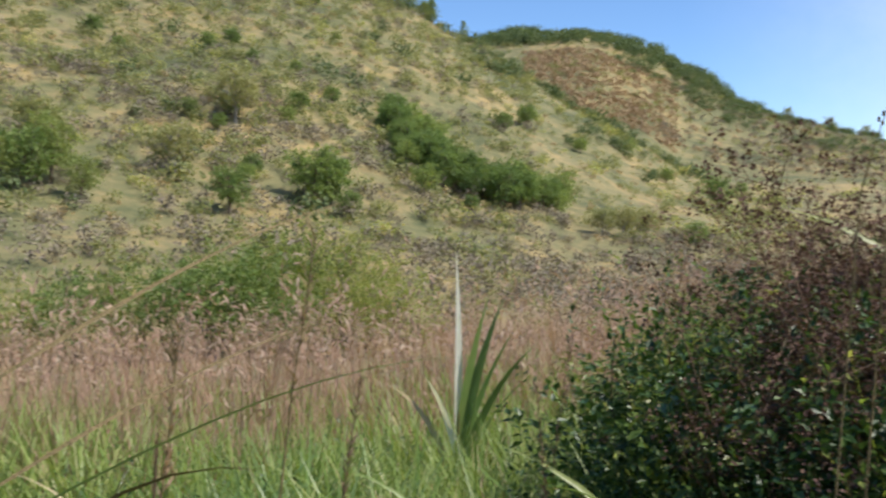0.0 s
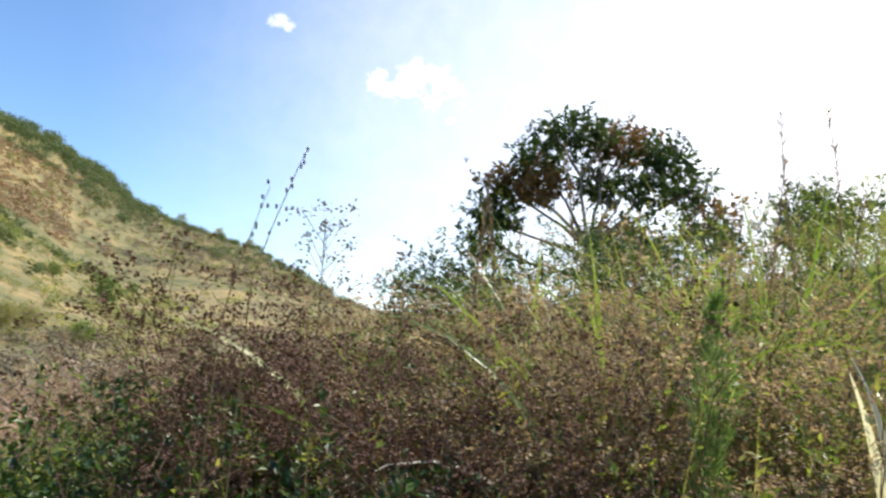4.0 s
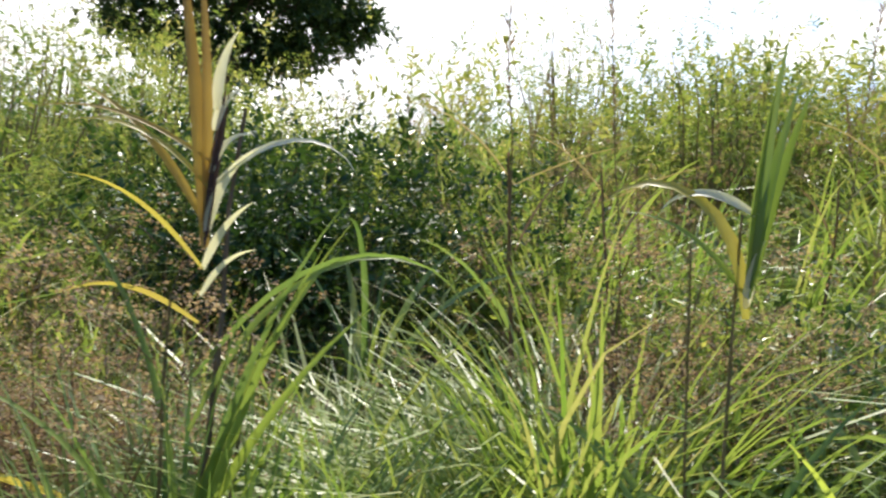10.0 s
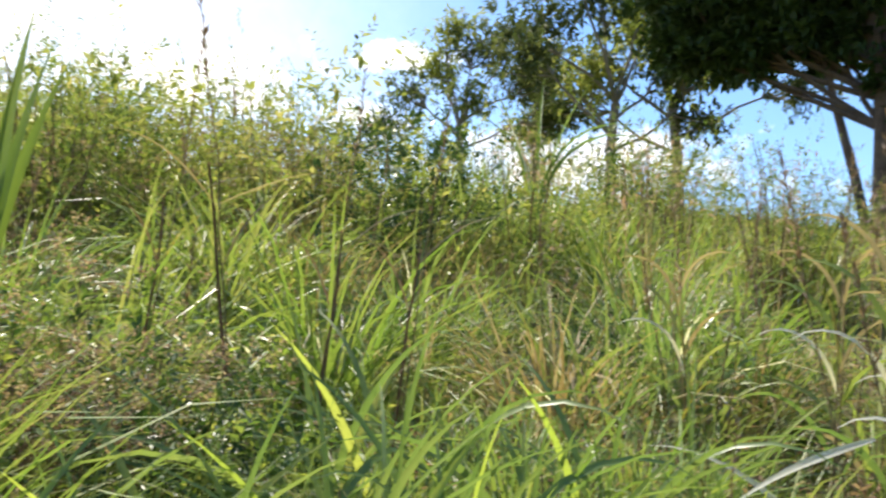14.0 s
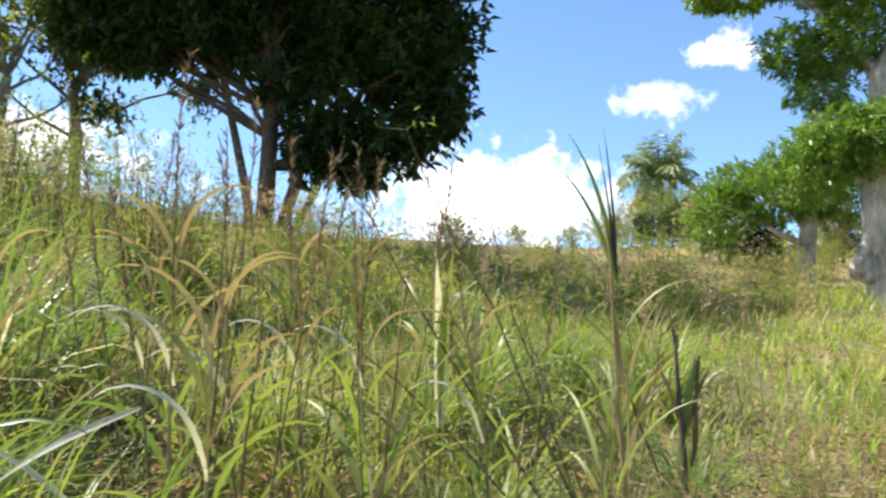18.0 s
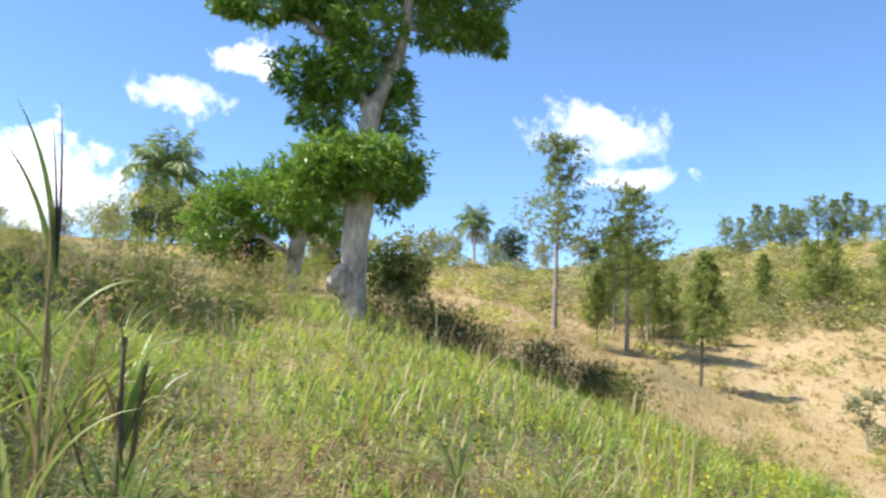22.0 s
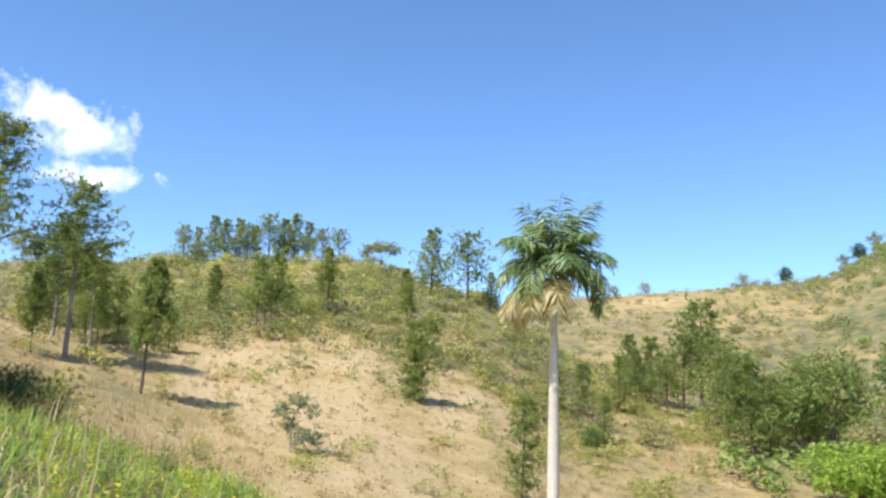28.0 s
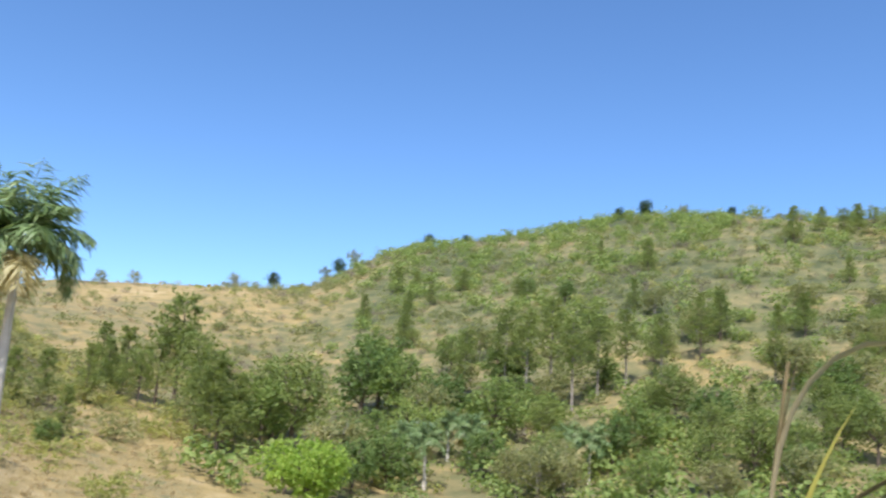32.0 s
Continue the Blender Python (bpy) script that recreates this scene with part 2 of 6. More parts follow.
M_PALM = leafy("palm_leaflet", [(0.12, 0.19, 0.075), (0.22, 0.31, 0.12), (0.38, 0.43, 0.22)], 0.3, 0.35, 0.0, 0.6)
M_HILL = leafy("hill_scrub_leaf", [(0.14, 0.17, 0.065), (0.245, 0.27, 0.115), (0.36, 0.355, 0.16), (0.48, 0.43, 0.24)], 0.5, 0.7)
M_GREY = leafy("grey_scrub_twig", [(0.16, 0.13, 0.10), (0.24, 0.20, 0.15), (0.30, 0.27, 0.18)], 0.15, 0.85)
M_RUST = leafy("rusty_tree_leaf", [(0.12, 0.10, 0.03), (0.22, 0.13, 0.06), (0.30, 0.17, 0.09)], 0.3, 0.6)
M_FLOWER = leafy("yellow_weed_leaf", [(0.30, 0.34, 0.05), (0.52, 0.48, 0.05), (0.62, 0.55, 0.08)], 0.35, 0.6)
M_BARK = barky("grey_bark", (0.10, 0.08, 0.065), (0.42, 0.37, 0.32))
M_MANGOBARK = barky("pale_mango_bark", (0.09, 0.072, 0.056), (0.9, 0.84, 0.76), 2.6, 0.35, 0.9, 1.0)
M_GREYBARK = barky("grey_twig", (0.20, 0.18, 0.15), (0.42, 0.38, 0.33))
M_BROWN = barky("brown_bark", (0.05, 0.035, 0.025), (0.20, 0.15, 0.11))
M_PALMBARK = barky("pale_palm_bark", (0.38, 0.33, 0.28), (0.68, 0.64, 0.58), 3.0, 3.0, 0.85, 0.25)
M_STEM = barky("plant_stem", (0.10, 0.09, 0.03), (0.28, 0.20, 0.10), 20.0)
# dry whitish blade, its colour raised to carry the sun's gleam
M_PALE = leafy("bleached_gleaming_blade", [(0.60, 0.61, 0.50), (0.72, 0.72, 0.63), (0.80, 0.79, 0.72), (0.45, 0.46, 0.30)], 0.5, 0.45, 0.4, 0.5, 8.0)
M_SHEATH = leafy("dark_sheath", [(0.035, 0.022, 0.03), (0.075, 0.045, 0.05), (0.12, 0.08, 0.07)], 0.15, 0.5, 0.3, 0.4, 8.0)
M_PLUME = leafy("dark_seed_plume", [(0.13, 0.08, 0.06), (0.24, 0.16, 0.11), (0.34, 0.26, 0.18)], 0.3, 0.7)
M_PLUMEPINK = leafy("pinkish_plume", [(0.30, 0.18, 0.14), (0.42, 0.28, 0.22), (0.5, 0.39, 0.30)], 0.4, 0.8)
# wood leaf; its lightness carries the front light of the western hollow
M_WOOD = leafy("hill_wood_leaf", [(0.13, 0.20, 0.06), (0.25, 0.33, 0.10), (0.41, 0.46, 0.15)], 0.5, 0.6)
M_WOODDARK = leafy("hollow_wood_leaf", [(0.075, 0.14, 0.042), (0.165, 0.245, 0.072), (0.29, 0.36, 0.115)], 0.46, 0.5)
M_BRIGHT = leafy("fresh_green_leaf", [(0.16, 0.28, 0.045), (0.30, 0.44, 0.07), (0.46, 0.56, 0.13)], 0.5, 0.5)
# darker wood leaf of the north hills, their side-lit tone in the colour
M_WOODFAR = leafy("side_lit_forest_leaf", [(0.055, 0.09, 0.038), (0.11, 0.155, 0.058), (0.19, 0.225, 0.085)], 0.35, 0.6)
M_RED = leafy("reddish_slope_growth", [(0.30, 0.20, 0.125), (0.38, 0.265, 0.16), (0.42, 0.32, 0.18)], 0.2, 0.85)
M_ORANGE = leafy("orange_leaf", [(0.42, 0.40, 0.09), (0.48, 0.34, 0.10), (0.30, 0.17, 0.07)], 0.45, 0.5, 0.45, 0.35, 5.0)
M_FROND = leafy("withered_frond", [(0.40, 0.34, 0.17), (0.56, 0.50, 0.28), (0.66, 0.61, 0.40)], 0.4, 0.6)
M_SAGE = leafy("sage_leaf", [(0.15, 0.18, 0.10), (0.26, 0.29, 0.18), (0.37, 0.38, 0.26)], 0.35, 0.6)
M_FEATHER = leafy("feathery_leaf", [(0.08, 0.17, 0.06), (0.18, 0.31, 0.10), (0.34, 0.48, 0.14)], 0.45, 0.5)
# dark leaf; its low colour also carries the deep shade of bushes
M_LEAFDARK = leafy("deep_shaded_green_leaf", [(0.02, 0.05, 0.014), (0.045, 0.095, 0.024), (0.09, 0.15, 0.036)], 0.28, 0.4, 0.0, 0.4)
M_REDWEED = leafy("reddish_weed_head", [(0.05, 0.026, 0.02), (0.12, 0.064, 0.05), (0.24, 0.15, 0.11)], 0.2, 0.85)
M_SPRIG = leafy("fresh_weed_leaf", [(0.10, 0.18, 0.035), (0.20, 0.30, 0.055), (0.34, 0.41, 0.09), (0.46, 0.44, 0.14)], 0.52, 0.42, 0.0, 0.45)
M_OLIVE = leafy("olive_leaf", [(0.11, 0.155, 0.045), (0.205, 0.265, 0.07), (0.32, 0.355, 0.105), (0.44, 0.40, 0.19)], 0.55, 0.6)
M_SCRUB = leafy("yellow_scrub_leaf", [(0.19, 0.235, 0.07), (0.33, 0.37, 0.115), (0.47, 0.46, 0.165), (0.55, 0.49, 0.23)], 0.55, 0.6)


# ---- mesh helpers ----
rng = np.random.default_rng(7)


class Geo:
    """Collects quads and triangles and makes one mesh of them."""

    def __init__(self):
        self.v, self.f, self.n = [], [], 0

    def add(self, verts, quads):
        verts = np.asarray(verts, float).reshape(-1, 3)
        self.v.append(verts)
        self.f.append(np.asarray(quads, int).reshape(-1, 4) + self.n)
        self.n += len(verts)

    def mesh(self, name, mat, smooth=False):
        me = bpy.data.meshes.new(name)
        v = np.concatenate(self.v)
        f = np.concatenate(self.f)
        me.vertices.add(len(v))
        me.vertices.foreach_set("co", v.ravel())
        me.loops.add(f.size)
        me.loops.foreach_set("vertex_index", f.ravel())
        me.polygons.add(len(f))
        me.polygons.foreach_set("loop_start", np.arange(0, f.size, 4))
        me.polygons.foreach_set("use_smooth", np.full(len(f), smooth))
        me.update(calc_edges=True)
        me.materials.append(mat)
        return me


def part(name, mesh, parent, label="", m=None):
    ob = new(name, mesh)
    ob.parent = parent
    if m is not None:
        ob.matrix_basis = m
    return tagged(ob, label) if label else ob


def thing(name, label, category, group="", kind="", mesh=None):
    return tagged(new(name, mesh), label, category, group, kind)


def unit(v):
    return v / np.maximum(np.linalg.norm(v, axis=-1, keepdims=True), 1e-9)


def blades(g, base, heading, length, width, lean, droop, segs=4):
    """Arching ribbons with a folded-in point: base (N,3), heading (radians), first lean from upright and further droop (radians)."""
    n = len(base)
    s = np.linspace(0, 1, segs + 1)
    out = np.stack([np.sin(heading), np.cos(heading), 0 * heading], 1)
    side = np.stack([np.cos(heading), -np.sin(heading), 0 * heading], 1)
    ang = lean[:, None] + droop[:, None] * s[None, :] ** 1.5
    step = (length / segs)[:, None]
    dx = np.concatenate([np.zeros((n, 1)), np.cumsum(np.sin(ang[:, :-1]) * step, 1)], 1)
    dz = np.concatenate([np.zeros((n, 1)), np.cumsum(np.cos(ang[:, :-1]) * step, 1)], 1)
    mid = base[:, None, :] + out[:, None, :] * dx[..., None] + np.array([0, 0, 1.0]) * dz[..., None]
    w = width[:, None] * np.clip(np.minimum(0.55 + 1.5 * s, 1.15 * (1 - s ** 2.2)), 0.04, 1)[None, :]
    tilt = rng.uniform(-0.5, 0.5, n)[:, None, None]
    sd = side[:, None, :] * np.cos(tilt) + np.array([0, 0, 1.0]) * np.sin(tilt)
    a, b = mid - sd * w[..., None] / 2, mid + sd * w[..., None] / 2
    v = np.stack([a, b], 2).reshape(n, -1, 3)
    k = np.arange(segs)
    q = np.stack([2 * k, 2 * k + 1, 2 * k + 3, 2 * k + 2], 1)
    g.add(v, (np.arange(n) * 2 * (segs + 1))[:, None, None] + q[None])


def leaves(g, mid, size, ratio=0.45, flat=0.5, droop=0.0, aim=None, face=None):
    """Pointed leaves, each a rhombus folded along its rib (two quads), at mid (N,3)."""
    n = len(mid)
    d = rng.normal(size=(n, 3))
    d[:, 2] = d[:, 2] * flat - droop
    if aim is not None:
        d = unit(d) * 0.8 + aim
    d = unit(d)
    up = rng.normal(size=(n, 3)) * 0.5 + np.array([0, 0, 1.0])
    if face is not None:
        up = unit(face + rng.normal(size=(n, 3)) * 0.45 + np.array([0, 0, 0.35]))
        d = rng.normal(size=(n, 3)) + np.array([0, 0, -droop * 2])
        d = unit(d - up * np.sum(d * up, 1, keepdims=True))
    s = unit(np.cross(d, up))
    nrm = np.cross(s, d)
    L = np.broadcast_to(size, (n,))[:, None] * rng.uniform(0.7, 1.3, (n, 1))
    w = L * ratio / 2
    p0, p3 = mid, mid + d * L - nrm * L * 0.12
    p1, p2 = mid + d * L * 0.45, None
    l, r = p1 + s * w + nrm * L * 0.06, p1 - s * w + nrm * L * 0.06
    v = np.stack([p0, l, p3, r], 1)
    g.add(v, (np.arange(n) * 4)[:, None, None] + np.array([[0, 1, 2, 3]])[None])


def rosettes(g, p, d, per, leaf, ratio, droop=0.2):
    """Whorls of leaves: per leaves spring from each twig end p, thrown outward along d."""
    q = np.repeat(p, per, 0) + rng.normal(size=(len(p) * per, 3)) * leaf * 0.22
    aim = unit(rng.normal(size=(len(q), 3)) * 0.85 + np.repeat(d, per, 0) * 0.75 + np.array([0, 0, 0.1 - droop]))
    leaves(g, q, leaf * rng.uniform(0.6, 1.15, len(q)), ratio, 0.5, 0.0, aim * 2.6)


def sprays(g, base, aim, length, per, leaf, ratio, gt=None, sag=0.25, thick=0.0022):
    """Leafy twigs: from base along aim, leaves set alternately on both sides, the tip sagging."""
    n = len(base)
    u = np.linspace(0.18, 1.0, per)
    L = np.broadcast_to(length, (n,))
    mid = base[:, None] + aim[:, None] * (L[:, None] * u)[..., None]
    mid = mid - np.array([0, 0, 1.0]) * (L[:, None] * sag * u ** 2)[..., None]
    side = unit(np.cross(aim, rng.normal(size=(n, 3))))
    sg = np.where(np.arange(per) % 2, 1.0, -1.0)[None, :, None]
    d = unit(aim[:, None] * 0.55 + side[:, None] * sg * 0.8 + rng.normal(size=(n, per, 3)) * 0.28)
    size = leaf * (1.15 - 0.5 * u)[None, :] * rng.uniform(0.6, 1.25, (n, 1))
    leaves(g, mid.reshape(-1, 3), size.ravel(), ratio, 0.5, 0.0, d.reshape(-1, 3) * 2.6)
    if gt is not None:
        for k in range(n):
            tube(gt, [base[k], mid[k, per // 2], mid[k, -1]], [thick, thick * 0.7, thick * 0.3], 3)


def sprigs(g, p, tall, per, leaf, ratio):
    """Small upright weeds: a leaning stem line of leaves from each foot p."""
    n = len(p)
    d = unit(rng.normal(size=(n, 3)) * np.array([0.35, 0.35, 0.1]) + np.array([0, 0, 1.0]))
    sprays(g, p - d * 0.02, d, tall, per, leaf, ratio, None, 0.1)
    hd = np.arctan2(d[:, 0], d[:, 1])
    blades(g, p, hd, tall * 0.95, np.full(n, leaf * 0.08), np.arccos(np.clip(d[:, 2], -1, 1)), np.full(n, 0.15), 2)


def tube(g, pts, radii, sides=7):
    pts, radii = np.asarray(pts, float), np.asarray(radii, float)
    t = unit(np.gradient(pts, axis=0))
    ref = np.where(np.abs(t[:, 2:3]) > 0.9, np.array([[1.0, 0, 0]]), np.array([[0, 0, 1.0]]))
    u = unit(np.cross(t, ref))
    v = np.cross(t, u)
    a = np.linspace(0, 2 * math.pi, sides, endpoint=False)
    ring = pts[:, None] + (u[:, None] * np.cos(a)[None, :, None] + v[:, None] * np.sin(a)[None, :, None]) * radii[:, None, None]
    k, j = np.meshgrid(np.arange(len(pts) - 1), np.arange(sides), indexing="ij")
    j2 = (j + 1) % sides
    g.add(ring, np.stack([k * sides + j, k * sides + j2, (k + 1) * sides + j2, (k + 1) * sides + j], -1))


def sway(a, b, n=7, wob=0.06):
    """A slightly crooked line from a to b."""
    a, b = np.asarray(a, float), np.asarray(b, float)
    s = np.linspace(0, 1, n)[:, None]
    L = np.linalg.norm(b - a)
    off = np.cumsum(rng.normal(size=(n, 3)) * wob * L / n, 0)
    return a + (b - a) * s + off * s


def blob(mid, radii, n, shell=0.55, ragged=0.25):
    """Points in the outer part of an uneven ellipsoid."""
    d = unit(rng.normal(size=(n, 3)))
    lump = 1 + ragged * np.sin(d[:, 0] * 5 + mid[0] * 3) * np.sin(d[:, 1] * 5 + mid[1] * 2) + rng.normal(size=n) * ragged * 0.3
    r = (shell + (1 - shell) * rng.random(n) ** 0.6) * lump
    return np.asarray(mid) + d * r[:, None] * np.asarray(radii), d


# ---- the lie of the land ----
# bearing, then distance and height: the valley floor, the hills round it, the bank behind the camera
PROFILES = {}


def profile(az, *rz):
    PROFILES[az] = rz


profile(-27, (6, -0.5), (20, -3), (50, -5), (80, 0), (150, 26), (300, 86), (600, 100), (4000, 60))
profile(-12, (6, -0.4), (20, -2.6), (50, -5), (80, -1), (150, 24), (285, 78), (600, 110), (4000, 60))
profile(-7, (6, -0.4), (20, -2.5), (50, -5), (85, -1), (150, 21), (280, 72.5), (600, 110), (4000, 60))
profile(-3, (6, -0.4), (20, -2.4), (50, -5), (90, -1), (150, 17), (275, 66), (330, 60), (600, 112), (4000, 60))
profile(1.5, (6, -0.4), (20, -2.2), (50, -5), (90, -3), (150, 12), (262, 52), (330, 42), (600, 118), (4000, 60))
profile(5, (6, -0.4), (20, -2.0), (50, -5), (95, -3), (150, 9), (255, 41), (330, 32), (440, 70), (600, 127), (4000, 60))
profile(9, (6, -0.3), (20, -1.8), (50, -5), (100, -4), (150, 6), (245, 30), (310, 22), (430, 70), (600, 127), (4000, 60))
profile(12.5, (6, -0.3), (20, -1.6), (50, -5), (100, -4), (150, 3), (240, 21.5), (300, 15), (430, 58), (600, 121), (4000, 60))
profile(16, (6, -0.2), (20, -1.4), (50, -4), (100, -3), (200, 8), (240, 13), (300, 10), (430, 42), (600, 102), (4000, 60))
profile(19, (6, -0.2), (20, -1.2), (50, -4), (100, -3), (200, 4), (300, 8), (430, 34), (600, 78), (4000, 60))
profile(22, (5, -0.1), (20, -0.9), (50, -3.5), (100, -3), (300, 8), (430, 30), (600, 66), (4000, 50))
profile(26, (5, 0.0), (20, -0.6), (50, -3), (100, -2), (300, 8), (430, 26), (600, 56), (4000, 50))
profile(29, (5, 0.1), (15, -0.1), (40, -1.5), (100, -1), (300, 7), (430, 20), (600, 42), (4000, 45))
profile(34, (5, 0.2), (12, 0.5), (25, 0.6), (60, 0), (150, 3), (600, 20), (4000, 40))
profile(48, (5, 0.5), (12, 1.7), (25, 3.2), (40, 4.0), (100, 6), (600, 15), (4000, 30))
profile(75, (5, 0.6), (12, 2.5), (25, 5.0), (40, 6.5), (100, 8), (600, 15), (4000, 30))
profile(100, (5, 0.7), (12, 3.1), (25, 5.6), (40, 7.0), (100, 9), (600, 15), (4000, 30))
profile(116, (5, 0.6), (12, 3.1), (25, 6.2), (40, 7.5), (100, 9), (600, 15), (4000, 30))
profile(130, (5, 0.8), (12, 3.2), (20, 5.0), (40, 7.5), (100, 9), (600, 15), (4000, 30))
profile(150, (5, 0.8), (12, 3.0), (20, 4.9), (40, 7.0), (100, 9), (600, 15), (4000, 30))
profile(170, (5, 0.6), (12, 2.3), (20, 4.3), (40, 7.1), (100, 9), (600, 15), (4000, 30))
profile(186, (5, 0.35), (12, 1.5), (20, 3.2), (40, 6.9), (100, 11), (600, 18), (4000, 30))
profile(194, (5, 0.33), (11, 1.35), (20, 3.0), (36, 6.4), (60, 9.8), (100, 13), (600, 20), (4000, 30))
profile(202, (5, 0.3), (10, 1.2), (19, 2.75), (30, 4.4), (60, 8.8), (150, 18), (600, 24), (4000, 30))
profile(212, (5, 0.1), (10, 0.9), (20, 2.1), (24, 1.9), (40, 3.6), (80, 11.2), (150, 20), (600, 24), (4000, 30))
profile(221, (5, -0.05), (10, 0.4), (20, 1.05), (24, 0.2), (36, 0.2), (50, 2.4), (70, 6), (100, 12), (138, 20), (600, 30), (4000, 30))
profile(230, (5, -0.2), (10, 0.1), (17, 0.2), (25, -1.6), (40, -1), (55, 1.4), (80, 7.4), (100, 12.0), (138, 23), (600, 30), (4000, 30))
profile(238, (5, -0.3), (10, -0.3), (15, -0.8), (25, -2.2), (40, -1.4), (55, 0.6), (80, 7.4), (100, 12.6), (136, 24.5), (600, 30), (4000, 30))
profile(246, (5, -0.4), (12, -1), (25, -2.6), (45, -2.6), (60, 0.6), (90, 7.2), (130, 18.5), (250, 23), (600, 30), (4000, 30))
profile(254, (5, -0.5), (12, -1.2), (25, -3.2), (50, -3.9), (70, -2), (110, 3.6), (160, 11.5), (255, 32.5), (600, 37), (4000, 36))
profile(261, (5, -0.55), (12, -1.4), (25, -3.6), (55, -5), (80, -3), (120, 3.3), (170, 12.6), (262, 38.5), (600, 40), (4000, 38))
profile(267.5, (5, -0.6), (12, -1.6), (25, -4), (60, -6), (90, -4), (130, 3), (180, 14), (268, 41.5), (600, 44), (4000, 40))
profile(274, (5, -0.6), (12, -1.6), (25, -4), (60, -6), (90, -4), (130, 4), (180, 20), (280, 58), (600, 62), (4000, 40))
profile(277, (5, -0.6), (12, -1.6), (25, -4), (60, -6), (90, -4), (130, 5), (180, 22), (280, 62), (600, 66), (4000, 44))
profile(283, (5, -0.6), (12, -1.6), (25, -4), (60, -6), (90, -3.5), (130, 7), (180, 26), (274, 65.5), (600, 70), (4000, 47))
profile(290, (5, -0.6), (12, -1.6), (25, -4), (60, -6), (90, -3), (130, 9), (180, 29), (265, 69), (600, 72), (4000, 50))
profile(304, (5, -0.6), (12, -1.6), (25, -4), (60, -5), (90, -2), (130, 10), (180, 31), (270, 68), (600, 80), (4000, 60))
profile(320, (5, -0.6), (12, -1.6), (20, -3.5), (50, -5.5), (80, -2), (150, 23), (290, 80), (600, 95), (4000, 60))

RADII = np.concatenate([np.linspace(0, 3, 7)[:-1], np.geomspace(3, 4000, 150)])
AZ_KNOTS = sorted(PROFILES)
_knots = np.array(AZ_KNOTS + [AZ_KNOTS[0] + 360.0])
_rows = np.array([np.interp(RADII, [0] + [p[0] for p in PROFILES[a]], [0] + [p[1] for p in PROFILES[a]]) for a in AZ_KNOTS])
_ker = np.array([1, 3, 4, 3, 1]) / 12.0
for _ in range(2):
    _pad = np.pad(_rows, ((0, 0), (2, 2)), mode="edge")
    _rows = sum(_ker[i] * _pad[:, i:i + _rows.shape[1]] for i in range(5))
_rows[:, 0] = 0
_rows = np.vstack([_rows, _rows[:1]])


def rough(x, y):
    return (np.sin(x * 0.9 + 1.3 * np.sin(y * 0.7)) + np.sin(y * 1.1 + 1.7 * np.sin(x * 0.5))) * 0.5


def height(x, y):
    """Ground height at a place, for arrays."""
    x, y = np.asarray(x, float), np.asarray(y, float)
    r = np.hypot(x, y)
    az = (np.degrees(np.arctan2(x, y)) - AZ_KNOTS[0]) % 360 + AZ_KNOTS[0]
    i = np.clip(np.searchsorted(_knots, az, side="right") - 1, 0, len(_knots) - 2)
    s = (az - _knots[i]) / (_knots[i + 1] - _knots[i])
    s = s * s * (3 - 2 * s) * 0.5 + s * 0.5
    ri = np.interp(r, RADII, np.arange(len(RADII)))
    k = np.clip(ri.astype(int), 0, len(RADII) - 2)
    fr = ri - k
    za = _rows[i, k] * (1 - fr) + _rows[i, k + 1] * fr
    zb = _rows[i + 1, k] * (1 - fr) + _rows[i + 1, k + 1] * fr
    z = za * (1 - s) + zb * s
    z = z * np.interp(r, [0, 110, 130, 4000], [1, 1, 1.05, 1.05])
    z = z + rough(x / 1.3, y / 1.3) * 0.06 * np.clip(r / 4, 0, 1) + rough(x / 9, y / 9) * np.clip(r / 60 - 0.3, 0, 1) * 0.8
    return z + rough(x / 38 + 3, y / 38) * np.clip((r - 110) / 150, 0, 1) * 2.0 + rough(x / 16, y / 16 + 2) * np.clip((r - 110) / 100, 0, 1) * 1.0


def spot(az, r):
    """Place on the ground at a bearing and distance."""
    x, y = r * math.sin(radians(az)), r * math.cos(radians(az))
    return np.array([x, y, float(height(x, y))])


def spots(az, r):
    a = np.radians(az)
    x, y = r * np.sin(a), r * np.cos(a)
    return np.stack([x, y, height(x, y)], 1)


